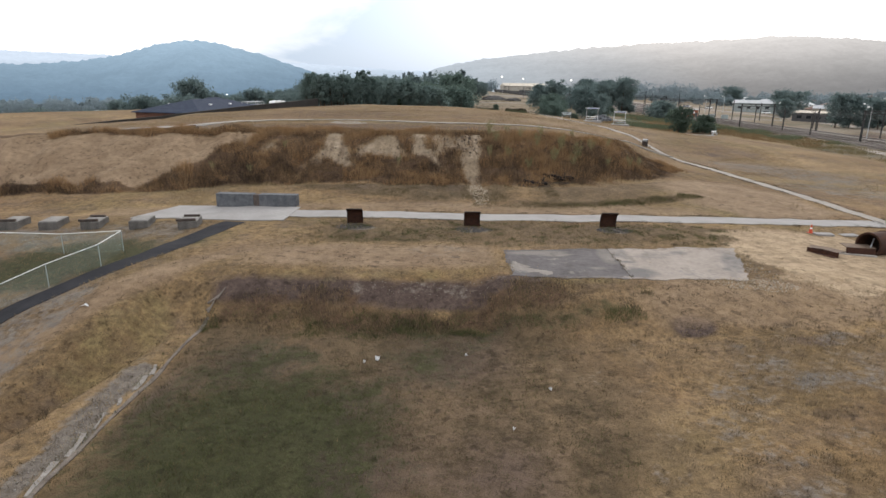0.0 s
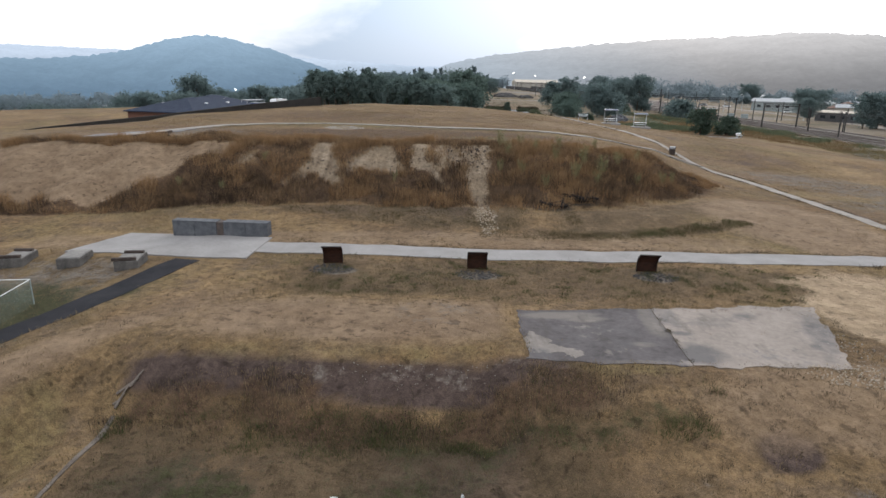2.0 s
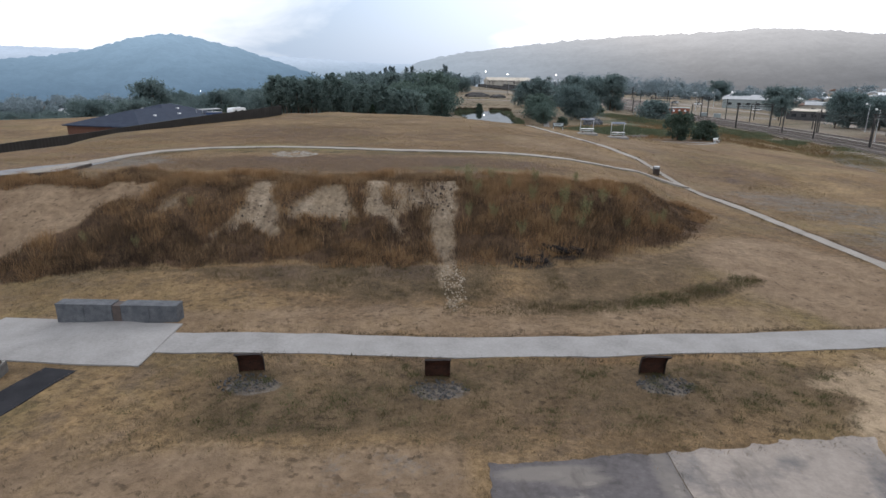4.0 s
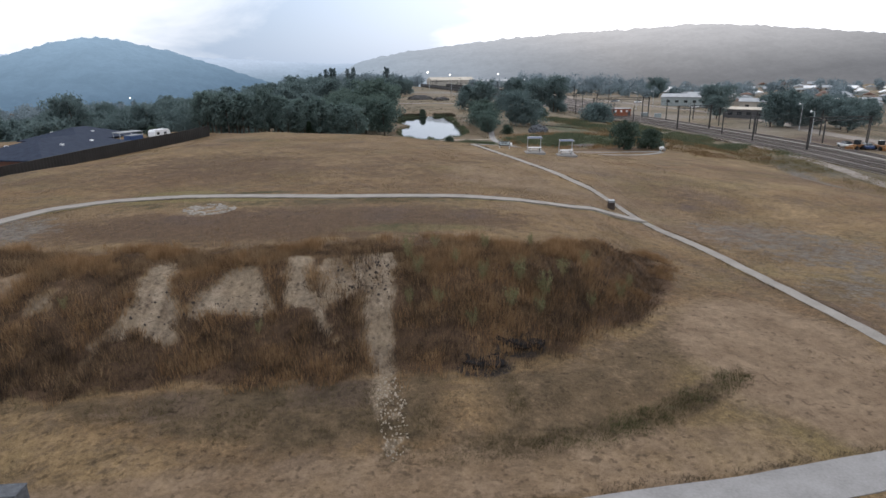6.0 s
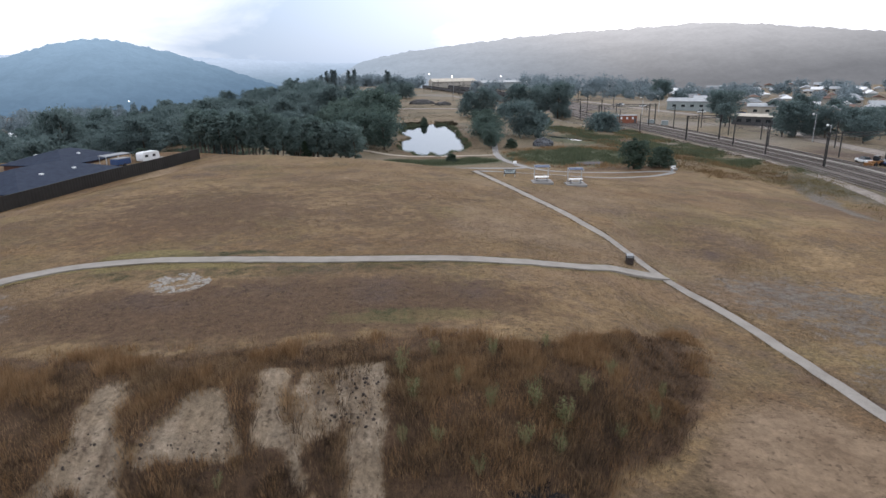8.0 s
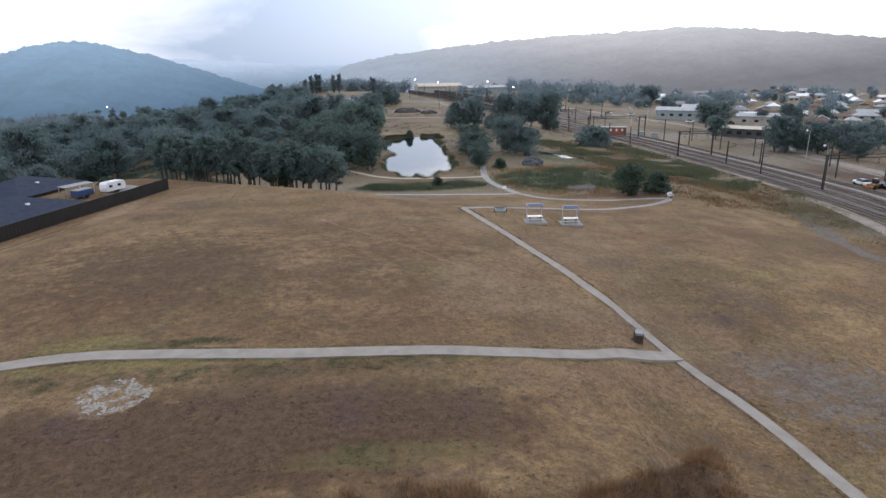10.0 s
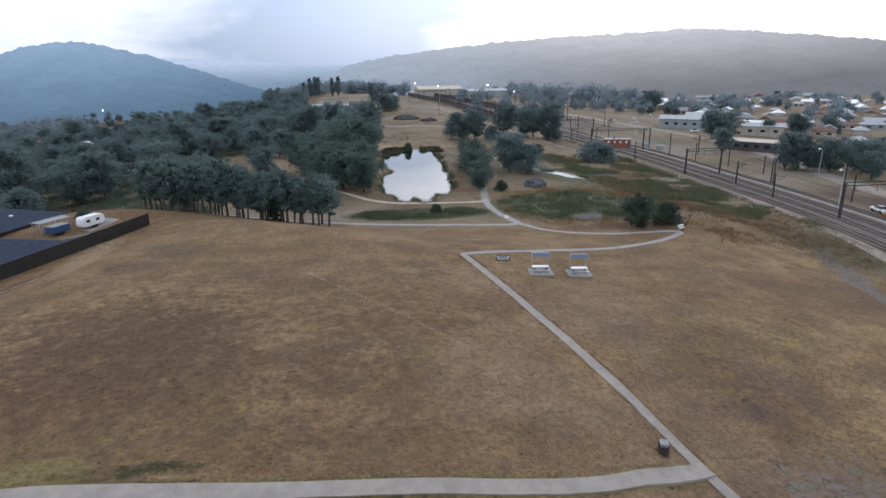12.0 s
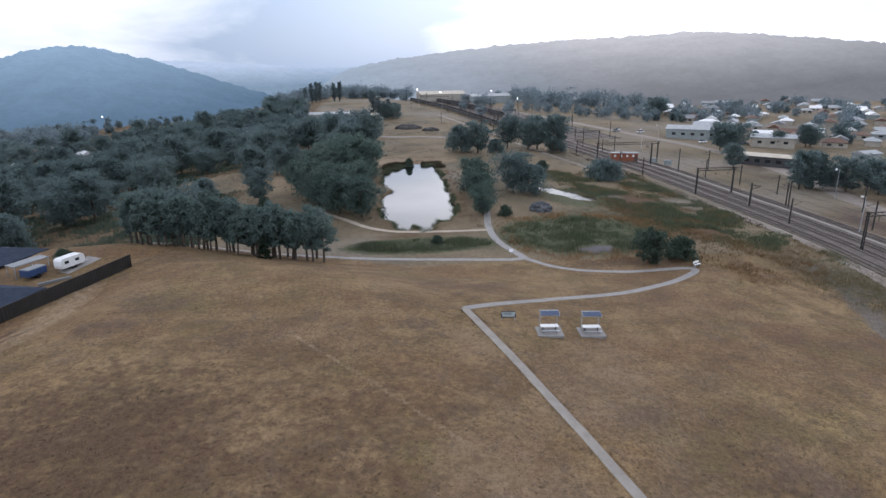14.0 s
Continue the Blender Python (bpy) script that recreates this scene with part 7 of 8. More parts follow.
for x, y, r, h in ((32.0, 381, 7.0, 2.6), (43.0, 369, 4.5, 1.9)):
    bm = bmesh.new()
    bmesh.ops.create_icosphere(bm, subdivisions=4, radius=1.0)
    for q in bm.verts:
        lump = 0.8 + 0.4 * float(wob(q.co.x * 3 + x, q.co.y * 3 + q.co.z, 0.7, 33))
        q.co = Vector((q.co.x * r * lump, q.co.y * 0.6 * r * lump, max(q.co.z, -0.2) * h * lump))
    single("spoil_mound", bm, grit, "dark mound of dumped spoil on the open ground", "mound", "spoil mounds", at=at_ground(x, y))
path("gravel_track", [(6, 352), (21, 345), (34, 343), (48, 338), (62, 334), (72, 326)], 6.0, service_dirt, "pale gravel track across the valley floor", step=4, ragged=0.5, lift=0.06)

# sheds and town
house("depot_shed", 178, 336, -35, 30, 13, 5.0, 1.6, wall_grey, roof_pale, "long grey-green shed with a pale iron roof beyond the railway", 6, 1.0, category="shed")
house("depot_shed", 196, 352, -35, 20, 12, 5.5, 1.6, wall_cream, roof_pale, "cream shed with a pale iron roof", 3, 1.0, category="shed")
house("brown_shed", 157, 250, -50, 20, 8, 3.6, 0.8, wall_dark, roof_tan, "low dark shed with a rusty pale roof beside the gum trees", 5, 1.0, category="shed")
house("depot_shed", 198, 306, -35, 18, 11, 4.5, 1.4, wall_cream, roof_pale, "cream shed with a pale iron roof", 3, 1.0, category="shed")
house("low_hall", -15, 452, 8, 26, 10, 3.4, 1.2, wall_cream, roof_pale, "long low hall with a pale roof among trees", 6, 1.0, category="hall")
house("low_hall", 8, 432, -12, 17, 9, 3.4, 1.6, wall_brick, roof_tan, "low hall with a pale tan roof among trees", 4, 1.0, category="hall")
house("goods_shed", 86, 655, 10, 46, 18, 6.0, 3.0, wall_cream, roof_tan, "large goods shed with a rusty pale roof far down the line", 0, 1.0, category="shed")
house("goods_shed", 128, 620, 8, 40, 16, 6.0, 2.0, wall_grey, roof_pale, "large grey goods shed far down the line", 0, 1.0, category="shed")
house("water_works", 202, 256, 10, 8, 6, 4.0, 1.0, wall_grey, roof_pale, "small grey shed with a white roof", 0, 1.0, category="shed")
g = random.Random(77)
walls, roofs = (wall_cream, wall_cream, wall_grey, wall_cream), (roof_pale, roof_grey, white_paint, roof_red, white_paint, roof_pale)
placed = []
while len(placed) < 96:
    u, w_ = g.random(), g.random()
    y = 305 + 250 * u
    x = 205 + 35 * u + 165 * w_
    if any((x - a) ** 2 + (y - b) ** 2 < 13.5 ** 2 for a, b in placed):
        continue
    placed.append((x, y))
    house("cottage", x, y, g.choice((-35, 55)) + g.uniform(-6, 6), g.uniform(7, 12), g.uniform(5.5, 7.5), g.uniform(2.2, 2.9), g.uniform(1.2, 2.0), g.choice(walls), g.choice(roofs), "small cottage in the town at the foot of the ridge", 2, g.choice((0, 1)), group="cottages of the town")
placed = []
while len(placed) < 22:
    x, y = g.uniform(-240, -105), g.uniform(300, 440)
    if any((x - a) ** 2 + (y - b) ** 2 < 16 ** 2 for a, b in placed):
        continue
    placed.append((x, y))
    house("cottage", x, y, g.uniform(0, 180), g.uniform(9, 14), g.uniform(7, 9), 2.8, 2.0, g.choice(walls), g.choice(roofs), "small cottage among trees on the valley floor", 2, g.choice((0, 1)), group="cottages of the valley")


# ---- small things on the ground ----
g = random.Random(8)
for cx, cy, n in ((6.9, 43.2, 12), (8.8, 44.5, 18)):
    heap = thing("burnt_log_heap", at_ground(cx, cy) @ Matrix.Diagonal((0.92, 1.0, 0.62, 1)), "heap of charred logs on scorched grass at the bank's foot", "logs", "burnt heaps")
    for _ in range(n):
        a, l = g.uniform(0, math.pi), g.uniform(0.4, 1.0)
        x, y, z = g.uniform(-0.9, 0.9), g.uniform(-0.35, 0.35), g.uniform(0.1, 0.4)
        bm = bmesh.new()
        rod(bm, (x - l / 2 * math.cos(a), y - 0.3 * math.sin(a), z - 0.12), (x + l / 2 * math.cos(a), y + 0.3 * math.sin(a), z + g.uniform(-0.1, 0.2)), g.uniform(0.10, 0.20), g.uniform(0.06, 0.13), 7)
        part("log", bm, charcoal, heap)
    bm = bmesh.new()
    bmesh.ops.create_icosphere(bm, subdivisions=3, radius=1.0, matrix=Matrix.Diagonal((1.0, 0.45, 0.3, 1)))
    for q in bm.verts:
        q.co *= 0.75 + 0.5 * float(wob(q.co.x * 3 + cx, q.co.y * 3 + q.co.z * 4, 0.6, 26))
    part("ash_mound", bm, charcoal, heap, "black ash mound")
cream_stone = plain("cream_stone", (0.27, 0.225, 0.17), (0.44, 0.375, 0.295), 5, 0.95)
stones("pale_rubble", 2.6, 40.2, 0.6, 2.9, 240, 0.03, 0.13, cream_stone, "pale stones washed out below the gully", 401)
stones("slab_rubble", 13.3, 24.0, 1.0, 1.8, 240, 0.015, 0.07, rubble, "broken concrete rubble at the slab's worn end", 412)
stones("slab_rubble", 12.6, 22.3, 1.7, 0.8, 420, 0.02, 0.09, cream_stone, "broken concrete rubble at the slab's edge", 402)
stones("rim_stones", -0.8, 22.6, 3.6, 0.4, 90, 0.02, 0.06, kerb_pale, "pale stones along the rim of the sunken lawn", 403)
stones("bank_clods", 1.8, 49.6, 1.9, 1.6, 70, 0.07, 0.2, timber_dark, "dark clods on the bare slope", 404)
stones("bank_clods", -8.4, 47.4, 1.8, 1.5, 40, 0.06, 0.18, timber_dark, "dark clods on the bare slope", 405)
stones("bank_clods", -4.6, 47.4, 1.3, 1.2, 28, 0.06, 0.17, timber_dark, "dark clods on the bare slope", 406)
bm = bmesh.new()
g = random.Random(12)
for _ in range(900):
    x, y = g.uniform(-12.1, -8.1), g.uniform(62.8, 66.8)
    r = math.hypot((x + 10.1) / 1.9, (y - 64.8) / 1.9)
    if r > 1 or r < 0.25 or float(wob(x, y, 0.55, 114)) < 0.5:
        continue
    q = g.uniform(0.06, 0.26)
    bmesh.ops.create_icosphere(bm, subdivisions=1, radius=0.5, matrix=pose(x, y, gz(x, y) + 0.015, g.uniform(-8, 8), g.uniform(-8, 8), g.uniform(0, 360)) @ Matrix.Diagonal((q * 1.5, q * 0.7, 0.05, 1)))
single("dirt_crust", bm, rubble, "ragged crust of pale dried dirt on the field", "dirt", kind="stuff")
for x, y, sc in ((-2.1, 18.2, 0.55), (-2.5, 17.9, 0.25), (0.9, 18.3, 0.22), (3.3, 15.8, 0.22), (-13.2, 20.5, 0.6), (2.0, 13.8, 0.28)):
    bm = bmesh.new()
    n = 7
    ring = [bm.verts.new((0.24 * sc * math.cos(k * 0.9) * (1 + 0.3 * (k % 2)), 0.16 * sc * math.sin(k * 0.9), 0.03 + 0.05 * (k % 3))) for k in range(n)]
    mid_v = bm.verts.new((0, 0, 0.12 * sc))
    for k in range(n):
        bm.faces.new((ring[k], ring[(k + 1) % n], mid_v))
    bmesh.ops.solidify(bm, geom=bm.faces[:], thickness=0.015)
    single("litter", bm, white_paint, "scrap of pale litter on the grass", "litter", "scraps of litter", at=at_ground(x, y, 40 * x, 0))


def weed(x, y, high, seed):
    g = np.random.default_rng(seed)
    v, f = [], []
    n = 9
    tips = []
    for k in range(n):
        a, r = g.uniform(0, 6.28), g.uniform(0.1, 0.32) * high
        b = (r * math.cos(a), r * math.sin(a), high * g.uniform(0.6, 1.0))
        limb_tube(v, f, [(0, 0, -0.1), (b[0] * 0.4, b[1] * 0.4, b[2] * 0.55), b], [0.02, 0.014, 0.006], 4)
        tips += [np.array(b) * t for t in (0.45, 0.7, 0.85, 1.0)]
    ob = thing("tall_weed", at_ground(x, y, 0), "tall pale flowering weed in the dry grass of the bank", "weed", "weeds on the bank")
    tagged(part("stem", (v, [], f), straw_stem, ob), kind="stuff")
    c = np.concatenate([t + g.normal(0, 0.05 * high, (9, 3)) for t in tips])
    m = len(c)
    d1, d2 = g.normal(0, 1, (m, 3)), g.normal(0, 1, (m, 3))
    sz = 0.027 * high
    d1, d2 = d1 / np.linalg.norm(d1, axis=1)[:, None] * sz * 1.3, d2 / np.linalg.norm(d2, axis=1)[:, None] * sz * 0.7
    crown = new("leaves", bulk("leaves", np.stack([c - d1, c + d2, c + d1, c - d2], 1).reshape(-1, 3), np.arange(m * 4).reshape(m, 4), leaf_weed))
    crown.parent = ob


straw_stem = plain("dry_stem", (0.16, 0.12, 0.06), (0.28, 0.22, 0.12), 6, 0.9)
for k, (x, y, h) in enumerate([(3.8, 46.9, 1.0), (5.2, 46.8, 1.0), (9.7, 48.3, 1.5), (10.9, 47.6, 1.6), (8.8, 46.6, 1.3), (6.7, 45.6, 1.0), (15.3, 48.3, 1.1), (3.9, 50.3, 1.4), (14.0, 50.5, 1.0), (8.5, 51.8, 1.1), (6.4, 49.3, 0.9), (-14.5, 44.5, 0.9), (-17.5, 45.0, 0.8), (12.3, 49.2, 1.2), (4.4, 48.9, 1.3), (7.6, 48.0, 1.2), (10.2, 46.2, 1.2), (16.8, 50.6, 1.0), (13.2, 47.1, 0.9), (5.6, 52.0, 1.0), (11.4, 52.6, 1.0), (-12.6, 47.6, 0.8), (-3.4, 45.9, 0.8)]):
    weed(x, y, h, 500 + k)


# ---- grasses ----
def tufts(name, x, y, high, spread, blades, width, material, label, seed, upright=0.35):
    """Tufts of single blades in one mesh."""
    g = np.random.default_rng(seed)
    n = len(x)
    z = ground(x, y)
    k = n * blades
    bx, by, bz = (np.repeat(q, blades) for q in (x, y, z))
    h = np.repeat(high, blades) * g.uniform(0.55, 1.15, k)
    a = g.uniform(0, 2 * math.pi, k)
    r = np.repeat(spread, blades) * np.sqrt(g.random(k)) if np.ndim(spread) else spread * np.sqrt(g.random(k))
    cx, cy = bx + r * np.cos(a), by + r * np.sin(a)
    lean = g.uniform(0, upright, k) * h
    w = a + g.normal(0, 0.8, k)
    side = g.uniform(0, math.pi, k)
    ex, ey = np.cos(side) * width * h ** 0.5, np.sin(side) * width * h ** 0.5
    p = np.stack([np.column_stack([cx - ex, cy - ey, bz - 0.04]), np.column_stack([cx + ex, cy + ey, bz - 0.04]), np.column_stack([cx + lean * np.cos(w), cy + lean * np.sin(w), bz + h])], 1).reshape(-1, 3)
    return tagged(new(name, bulk(name, p, np.arange(k * 3).reshape(k, 3), material)), label, "grass", kind="stuff")


def scatter(n, x0, x1, y0, y1, keep, seed):
    g = np.random.default_rng(seed)
    x, y = g.uniform(x0, x1, n), g.uniform(y0, y1, n)
    ok = g.random(n) < keep(x, y)
    return x[ok], y[ok]


x, y = scatter(69000, -34, 24, 41, 61.5, lambda x, y: tall_mask(x, y) ** 1.2 * (0.35 + 0.65 * wob(x, y, 1.5, 61)), 1)
tufts("tall_bank_grass", x, y, (0.14 + 0.80 * wob(x, y, 1.1, 62) * (0.3 + (0.7 - 0.35 * ss(11, 15, x)) * wob(x, y, 4, 60))) * (0.4 + 0.6 * ss(-0.02, 0.2, bank_run(x, y)) * ss(1.45, 1.1, bank_run(x, y))) * (0.6 + 0.4 * ss(22.0, 15.0, x)), 0.26, 11, 0.017, tall_straw, "tall dry red-brown grass over the cut bank", 2, 0.75)
x, y = scatter(53000, -34, 24, 41, 61.5, lambda x, y: tall_mask(x, y) * ss(0.42, 0.70, 0.75 * wob(x, y, 1.4, 88) + 0.25 * wob(x, y, 5, 89)) * (0.5 + 0.8 * ss(0.72, 0.98, bank_run(x, y)) + 0.2 * ss(0.30, 0.02, bank_run(x, y)) + 1.3 * ss(13, 18, x)), 31)
tufts("plumed_bank_grass", x, y, (0.22 + 0.55 * wob(x, y, 1.2, 58)) * (0.8 + 0.2 * ss(19, 12, x)), 0.24, 10, 0.017, plume_straw, "orange-tan plumed grass along the bank's brow and foot", 32, 0.6)
x, y = scatter(22000, -10.5, 8.5, 18.8, 25.5, lambda x, y: np.minimum(1, 2.2 * tall_mask(x, y)) * (0.35 + 0.65 * wob(x, y, 0.7, 59)), 3)
tufts("tall_pit_grass", x, y, 0.05 + 0.15 * wob(x, y, 0.6, 63), 0.2, 7, 0.018, rim_straw, "tall dry red-brown grass on the rim of the sunken lawn", 4)


def bare(x, y):
    """Where low grass has no hold: paths, slabs, sand."""
    out = sand_mask(x, y)
    for pts, half in (([(-9.0, 34.3), (-4.5, 34.2), (2, 33.75), (8, 33.85), (14, 34.35), (19, 35.1), (27.6, 36.6)], 0.95), ([(28.65, 36.0), (28.75, 41.0), (28.85, 47.0), (28.85, 54.0), (28.8, 60.0), (28.4, 65.0), (27.0, 71.3), (24.9, 78.0), (22.7, 88.5), (20.5, 100.4), (17.85, 112.7)], 0.6),
                      ([(-24.3, 63.2), (-23.2, 66.2), (-21.6, 68.2), (-19.2, 69.5), (-15, 70.3), (-10, 69.9), (-5, 69.3), (1, 68.6), (7, 68.1), (13, 67.6), (17.2, 67.9), (21, 68.9), (24, 70.0), (27.4, 71.4)], 0.82), ([(-11.6, 32.4), (-12.2, 29.8), (-13.0, 26.9), (-14.2, 24.2), (-16.4, 21.6), (-20.5, 17.8)], 0.6)):
        line = smooth_line(pts, 0.5)
        for q in line:
            out = np.maximum(out, ((x - q[0]) ** 2 + (y - q[1]) ** 2 < half * half) * 1.0)
    out = np.maximum(out, ((x > -18.2) & (x < -8.7) & (y > 32.4) & (y < 37.4)) * 1.0)
    out = np.maximum(out, ((x > 3.0) & (x < 13.6) & (y > 22.8) & (y < 27.0)) * 0.985)
    out = np.maximum(out, ((np.abs(x + 28.2 + 0.4 * (y - 51.5)) < 2.4) & (y > 51) & (y < 61.5)) * 1.0)
    out = np.maximum(out, 0.99 * ss(6.2, 4.6, np.hypot(x - 19.4, y - 27.0)))
    return out


x, y = scatter(90000, -22, 26, 8, 45, lambda x, y: (1 - bare(x, y)) * (1 - 0.9 * tan_mask(x, y)) * (1 - 0.75 * olive_mask(x, y)) * (0.25 + 0.75 * wob(x, y, 1.8, 64)) * np.where((x < 4) & (y < 23.2) & (x > -9), 0.06, 1.0), 5)
tufts("short_dry_grass", x, y, 0.05 + 0.11 * wob(x, y, 2.5, 65), 0.10, 4, 0.020, short_straw, "short dry grass tufts on the near ground", 6, 0.8)
x, y = scatter(6000, -9, 8, 19.6, 21.8, lambda x, y: ss(0.35, 0.6, wob(x, y, 0.8, 53)) * ss(19.6, 20.4, y) * ss(21.8, 21.0, y), 39)
tufts("green_rim_grass", x, y, 0.08 + 0.14 * wob(x, y, 0.7, 54), 0.14, 6, 0.018, green_grass, "green-tan grass fringe below the rim of the sunken lawn", 40, 0.8)
x, y = scatter(16000, -9, 7, 8, 21.5, lambda x, y: ss(7, 3, x) * (0.2 + 0.8 * wob(x, y, 1.0, 56)), 35)
tufts("brown_pit_grass", x, y, 0.05 + 0.09 * wob(x, y, 1.2, 57), 0.12, 5, 0.014, pit_straw, "brown grass and low weeds in the sunken lawn", 36, 0.9)
x, y = scatter(26000, -9.5, 5, 8, 22, lambda x, y: np.maximum(ss(1.3, 0.4, np.hypot((x + 4.0) / 4.2, (y - 13.6) / 5.0)), 0.22) * (0.1 + 0.9 * wob(x, y, 1.2, 66)), 7)
tufts("green_pit_grass", x, y, 0.05 + 0.09 * wob(x, y, 1.5, 67), 0.10, 4, 0.020, green_grass, "short green grass in the sunken lawn", 8, 0.8)
x, y = scatter(8000, 4, 19, 36.8, 43, lambda x, y: ss(1.0, 0.3, np.abs(y - strip_y(x))) * ss(7, 12, x) * ss(0.3, 0.6, wob(x, y, 1.0, 51)), 45)
tufts("green_bank_foot_grass", x, y, 0.08 + 0.16 * wob(x, y, 0.8, 52), 0.14, 6, 0.018, green_grass, "dull green weeds in a curved strip before the bank's end", 46, 0.8)
x, y = scatter(14000, 2, 18.5, 36.4, 43, lambda x, y: ss(0.9, 0.2, np.abs(y - strip_y(x) + 0.15)) * (0.3 + 0.7 * wob(x, y, 0.7, 135)), 78)
tufts("olive_bank_foot_grass", x, y, 0.07 + 0.14 * wob(x, y, 0.7, 136), 0.13, 6, 0.018, clump_olive, "olive-brown grass in a curved strip before the bank's end", 79, 0.8)
x, y = scatter(16000, -18, 8, 36.5, 43.5, lambda x, y: (1 - bare(x, y)) * olive_mask(x, y) * wob(x, y, 0.8, 106), 61)
tufts("bank_foot_grass", x, y, 0.06 + 0.16 * wob(x, y, 0.9, 107), 0.13, 5, 0.018, clump_olive, "dull olive grass along the foot of the bank", 62, 0.8)
x, y = scatter(9000, -9, 19, 27.2, 33.0, lambda x, y: (1 - bare(x, y)) * np.minimum(1, 1.6 * olive_mask(x, y)) * ss(0.52, 0.72, wob(x, y, 0.45, 119)), 67)
tufts("verge_clumps", x, y, 0.05 + 0.11 * wob(x, y, 0.4, 120), 0.11, 9, 0.02, green_grass, "small dull green clumps in the verge before the signs", 68, 0.9)
x, y = scatter(15000, -9, 18, 27.2, 32.6, lambda x, y: (1 - bare(x, y)) * olive_mask(x, y) * wob(x, y, 0.9, 68), 9)
tufts("verge_grass", x, y, 0.05 + 0.09 * wob(x, y, 1.0, 69), 0.12, 4, 0.02, clump_olive, "green-brown grass before the signs", 10, 0.8)
x, y = scatter(110000, -34, 45, 52, 118, lambda x, y: (1 - bare(x, y)) * (0.15 + 0.85 * wob(x, y, 3.0, 70)) * (1 - tall_mask(x, y)), 11)
tufts("field_grass", x, y, 0.06 + 0.10 * wob(x, y, 4, 71), 0.16, 3, 0.030, field_straw, "short dry grass over the field", 12, 0.9)


x, y = scatter(22000, 0, 24, 8, 22.3, lambda x, y: ss(0.55, 0.70, wob(x, y, 0.6, 90)) * (0.2 + 0.8 * wob(x, y, 4, 91)) * (1 - 0.6 * ss(18.5, 20.5, y)), 21)
tufts("dark_low_weeds", x, y, 0.05 + 0.10 * wob(x, y, 0.6, 92), 0.14, 6, 0.018, pit_straw, "dark low weeds scattered over the near ground", 22, 0.9)
x, y = scatter(13000, -14, 24, 8, 36, lambda x, y: (0.15 + 0.85 * wob(x, y, 2.5, 48) ** 1.5) * (1 - bare(x, y)) * np.where(y > 22.3, 0.5, 1.0), 49)
tufts("dark_weed_clumps", x, y, 0.04 + 0.09 * wob(x, y, 0.3, 47), 0.10, 10, 0.024, clump_straw, "small dark weed clumps dotted over the near ground", 50, 1.0)
x, y = scatter(9000, 14, 46, 40, 110, lambda x, y: (1 - bare(x, y)) * ss(0.60, 0.78, wob(x, y, 1.3, 93)) * (0.2 + 0.8 * wob(x, y, 7, 94)), 23)
tufts("dark_field_weeds", x, y, 0.06 + 0.12 * wob(x, y, 1.3, 95), 0.18, 6, 0.02, rim_straw, "dark low weeds scattered over the field", 24, 0.9)


fringe = []
g = np.random.default_rng(65)
for pts, half in (([(28.65, 36.0), (28.75, 41.0), (28.85, 47.0), (28.85, 54.0), (28.8, 60.0), (28.4, 65.0), (27.0, 71.3), (24.9, 78.0), (22.7, 88.5), (20.5, 100.4), (17.85, 112.7)], 0.55), ([(-23.2, 66.2), (-19.2, 69.5), (-15, 70.3), (-10, 69.9), (-5, 69.3), (1, 68.6), (7, 68.1), (13, 67.6), (17.2, 67.9), (21, 68.9), (24, 70.0)], 0.78), ([(-9.0, 34.3), (-4.5, 34.2), (2, 33.75), (8, 33.85), (14, 34.35), (19, 35.1), (28.0, 36.6)], 0.93)):
    line = smooth_line(pts, 0.07)
    d = np.gradient(line, axis=0)
    side = np.column_stack([-d[:, 1], d[:, 0]]) / np.linalg.norm(d, axis=1)[:, None]
    for sgn in (-1, 1):
        fringe.append(line + side * sgn * (half + 0.16 * np.abs(g.normal(0, 1, len(line))))[:, None])
fringe = np.concatenate(fringe)
fringe = fringe[g.random(len(fringe)) < 0.25 + 0.75 * ss(0.30, 0.65, wob(fringe[:, 0], fringe[:, 1], 1.4, 115))]
tufts("path_edge_grass", fringe[:, 0], fringe[:, 1], 0.06 + 0.12 * wob(fringe[:, 0], fringe[:, 1], 0.8, 116), 0.10, 7, 0.024, clump_straw, "dark dull grass fringe along the edges of the footpaths", 66, 0.9)

g = np.random.default_rng(41)
edge = np.concatenate([np.linspace((2.9, 22.65), (7.7, 22.4), 260), np.linspace((7.8, 22.4), (12.7, 22.6), 260), np.linspace((2.88, 22.7), (2.93, 26.7), 150), np.linspace((2.95, 26.72), (7.95, 27.2), 220), np.linspace((8.0, 27.2), (14.3, 28.1), 240), np.linspace((12.7, 22.7), (14.4, 28.0), 200), np.linspace((7.76, 22.6), (7.96, 27.0), 110)])
edge = edge + g.normal(0, 0.09, edge.shape)
edge = edge[g.random(len(edge)) < 0.05 + 0.55 * wob(edge[:, 0], edge[:, 1], 0.7, 97)]
tufts("slab_edge_grass", edge[:, 0], edge[:, 1], 0.04 + 0.06 * wob(edge[:, 0], edge[:, 1], 0.6, 98), 0.10, 5, 0.018, clump_olive, "dry grass growing over the slab's edges and joint", 42, 0.9)

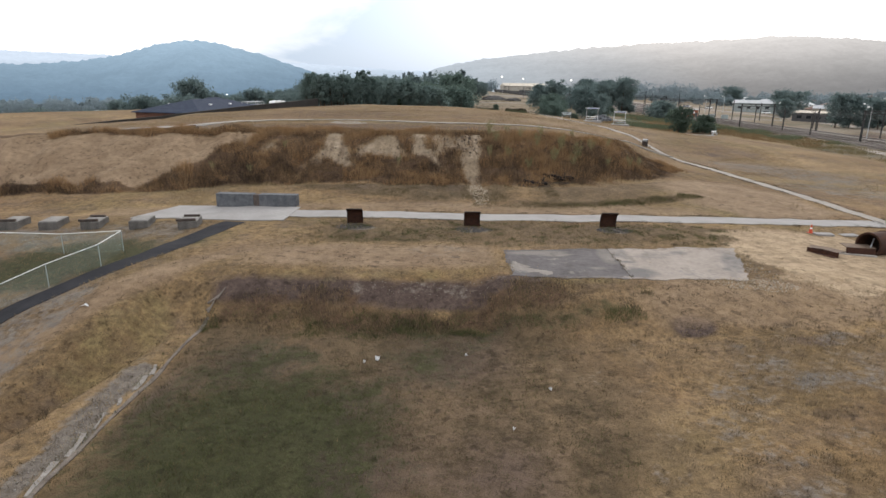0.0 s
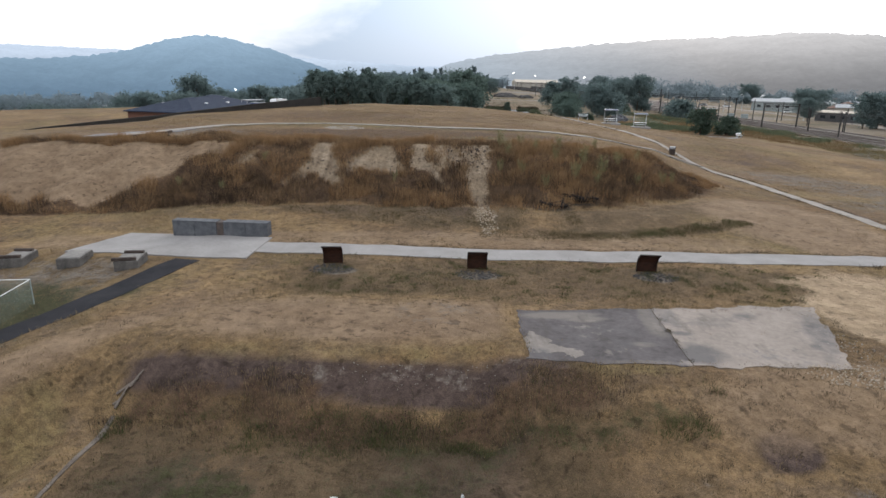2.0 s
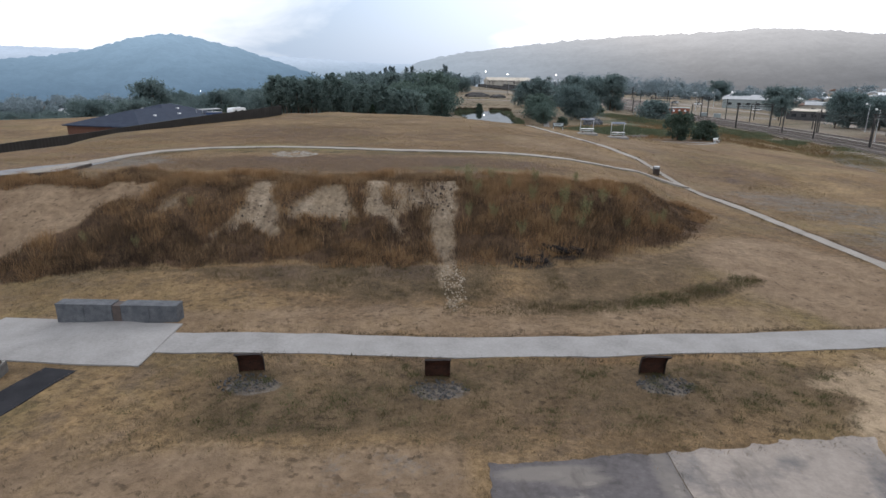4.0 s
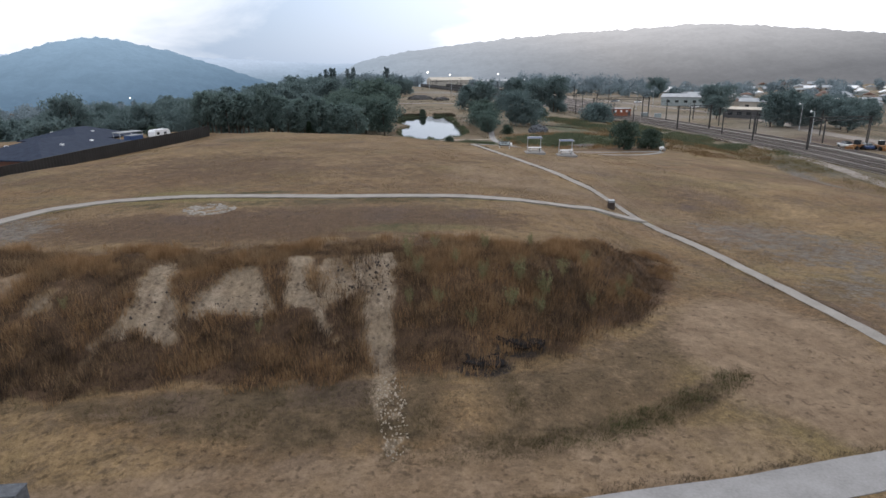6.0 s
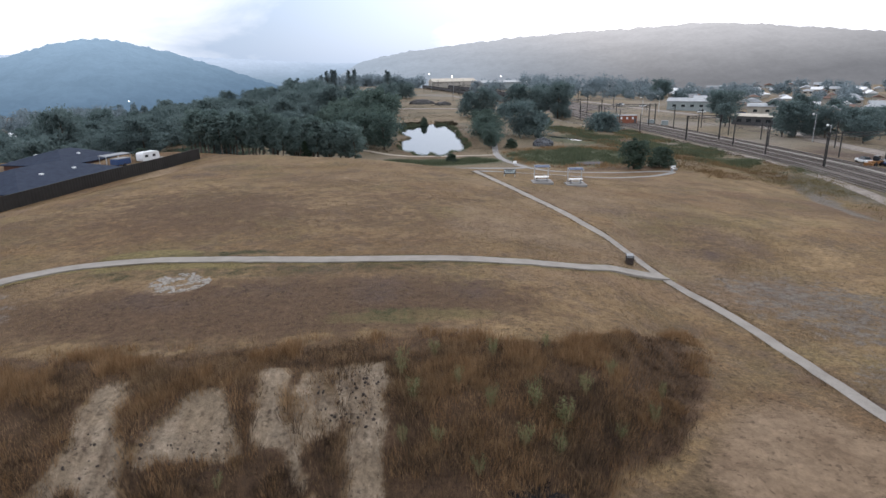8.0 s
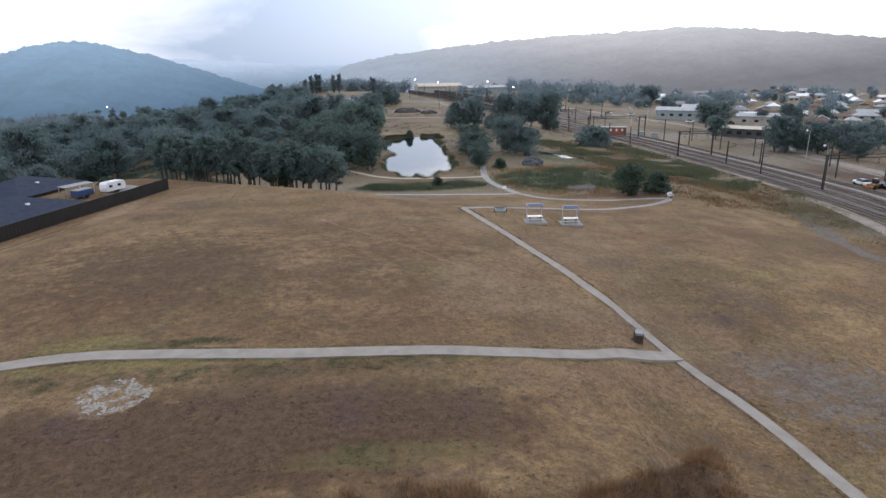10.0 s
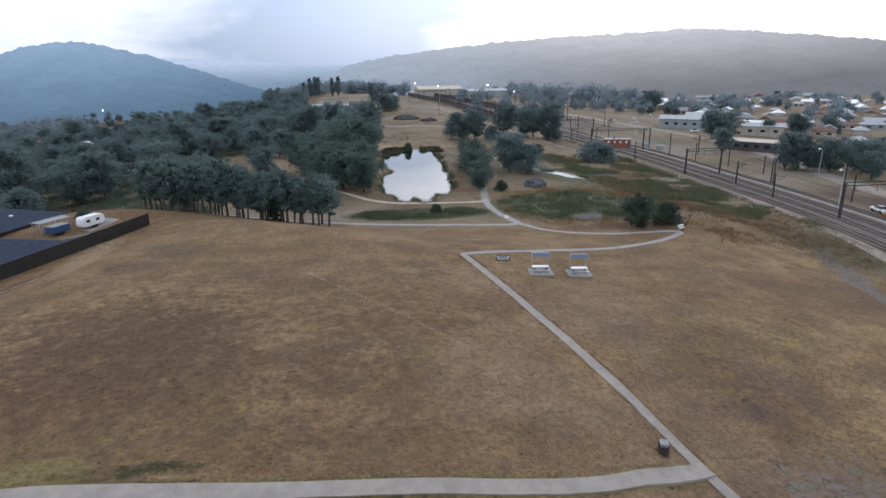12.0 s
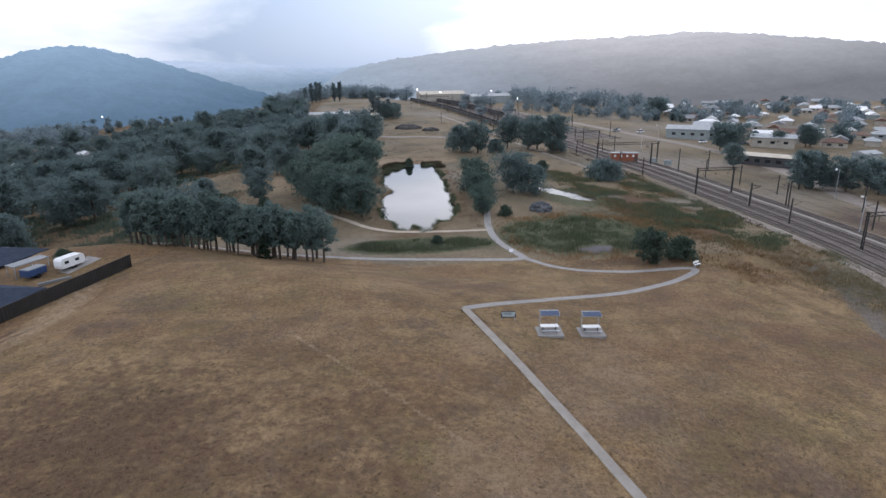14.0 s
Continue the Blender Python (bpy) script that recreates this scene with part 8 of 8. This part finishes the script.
edge = np.linspace((7.75, 22.5), (7.94, 27.1), 420) + g.normal(0, 0.035, (420, 2))
edge = edge[wob(3 * edge[:, 0], edge[:, 1], 0.22, 127) > 0.66]
tufts("joint_weeds", edge[:, 0], edge[:, 1], 0.05 + 0.05 * wob(edge[:, 0], edge[:, 1], 0.3, 128), 0.07, 7, 0.02, clump_straw, "small dark weeds in the slab's open joint", 74, 1.0)
edge = np.concatenate([np.linspace((11.4, 28.0), (14.6, 28.7), 160), np.linspace((13.0, 22.6), (14.6, 27.6), 120)]) + g.normal(0, 0.16, (280, 2))
edge = edge[wob(edge[:, 0], edge[:, 1], 0.3, 129) > 0.52]
tufts("slab_end_weeds", edge[:, 0], edge[:, 1], 0.05 + 0.08 * wob(edge[:, 0], edge[:, 1], 0.3, 130), 0.12, 8, 0.02, clump_straw, "dark weeds and clods round the slab's broken end", 75, 1.0)


def wet_ring(x, y):
    d = pond_reach(x, y)
    return ss(0.84, 0.95, d) * ss(1.30, 1.15, d)


x, y = scatter(70000, 2, 68, 144, 260, lambda x, y: np.maximum.reduce([ss(1.15, 0.8, np.hypot((x - 50) / 16, (y - 160) / 14)) * (0.35 + 0.65 * wob(x, y, 4, 75)) * ss(0.8, 1.2, np.hypot((x - 49.3) / 3.6, (y - 149.4) / 2.8)), ss(1.1, 0.85, np.hypot((x - 17) / 14, (y - 157) / 4.5)), ss(1.1, 0.8, np.hypot((x - 71.5) / 6, (y - 202) / 11)) * 0.7, wet_ring(x, y)]) * (0.5 + 0.5 * wob(x, y, 2, 76)), 13)
tufts("marsh_reeds", x, y, 0.25 + 1.1 * wob(x, y, 3.5, 77) ** 1.5, 0.45, 8, 0.035, reed_mat, "green and straw-coloured reeds round the pond", 14)
x, y = scatter(6000, 8, 40, 250, 264, lambda x, y: ss(1.10, 1.2, pond_reach(x, y)) * ss(1.75, 1.45, pond_reach(x, y)) * (0.3 + 0.7 * wob(x, y, 3, 125)), 71)
tufts("shore_scrub", x, y, 0.5 + 0.9 * wob(x, y, 2.5, 126), 0.6, 8, 0.05, clump_straw, "dark scrub along the far shore of the pond", 72, 0.6)
x, y = scatter(9000, 34, 70, 138, 182, lambda x, y: ss(1.35, 1.05, np.hypot((x - 51) / 17, (y - 160) / 15)) * ss(0.75, 1.0, np.hypot((x - 51) / 17, (y - 160) / 15)) * wob(x, y, 3, 50), 47)
tufts("marsh_edge_grass", x, y, 0.3 + 0.6 * wob(x, y, 3, 49), 0.5, 7, 0.04, plume_straw, "orange-brown dry grass round the marsh", 48, 0.7)
x, y = scatter(20000, 58, 96, 128, 235, lambda x, y: ss(66, 78, x + 0.1 * (y - 150)) * ss(0.35, 0.6, wob(x, y, 5, 73)) * ss(150, 165, y + 0.6 * (x - 70)), 37)
tufts("olive_scrub", x, y, 0.3 + 0.9 * wob(x, y, 4, 74), 0.6, 7, 0.045, reed_mat, "olive and brown scrub on the slope below the railway", 38, 0.7)
x, y = scatter(15000, -60, 92, 168, 420, lambda x, y: ss(0.45, 0.75, wob(x, y, 9, 111)) * (0.3 + 0.7 * wob(x, y, 2.5, 112)) * (pond_reach(x, y) > 1.3) * ss(10, 16, np.abs(x - rail_x(y))), 63)
tufts("valley_scrub", x, y, 0.2 + 0.7 * wob(x, y, 3, 113), 0.7, 7, 0.05, scrub_straw, "rough brown grass and low scrub on the valley floor", 64, 0.7)
x, y = scatter(12000, 94, 106, 95, 300, lambda x, y: ss(2.0, 3.0, x - rail_x(y) + 15) * ss(9.2, 8.2, x - rail_x(y) + 15) * (0.2 + 0.8 * wob(x, y, 5, 72)), 43)
tufts("trackside_grass", x, y, 0.15 + 0.35 * wob(x, y, 4, 71), 0.5, 6, 0.045, tall_straw, "rusty dry grass between the dirt road and the tracks", 44, 0.8)
x, y = scatter(17000, 60, 95, 128, 240, lambda x, y: ss(0.35, 0.7, wob(x, y, 7, 122)) * ss(60, 68, x) * (0.3 + 0.7 * wob(x, y, 2, 123)), 69)
tufts("slope_grass", x, y, 0.2 + 0.6 * wob(x, y, 3, 124), 0.5, 7, 0.045, slope_straw, "orange-brown long grass on the slope below the railway", 70, 0.7)
x, y = scatter(26000, 56, 97, 95, 240, lambda x, y: ss(72, 84, x) * wob(x, y, 6, 78) ** 1.5 * 1.2, 15)
tufts("railside_grass", x, y, 0.15 + 0.4 * wob(x, y, 5, 79), 0.5, 6, 0.04, straw("railside_straw", (0.25, (0.09, 0.085, 0.04)), (0.55, (0.19, 0.15, 0.075)), (0.85, (0.28, 0.22, 0.12))), "rough dry grass below the railway", 16)
x, y = scatter(30000, -150, -16, 158, 360, lambda x, y: ss(-18, -30, x + 0.12 * (y - 160)) * ss(0.30, 0.60, wob(x, y, 7, 132)) * ss(1.0, 1.4, np.hypot((x + 38) / 17, (y - 243) / 17)) * (x < fence_x(y) + 60), 76)
tufts("wood_undergrowth", x, y, 0.35 + 1.3 * wob(x, y, 3, 133), 0.9, 8, 0.07, leaf_bush, "dull dark undergrowth on the floor of the wood", 77, 0.8)
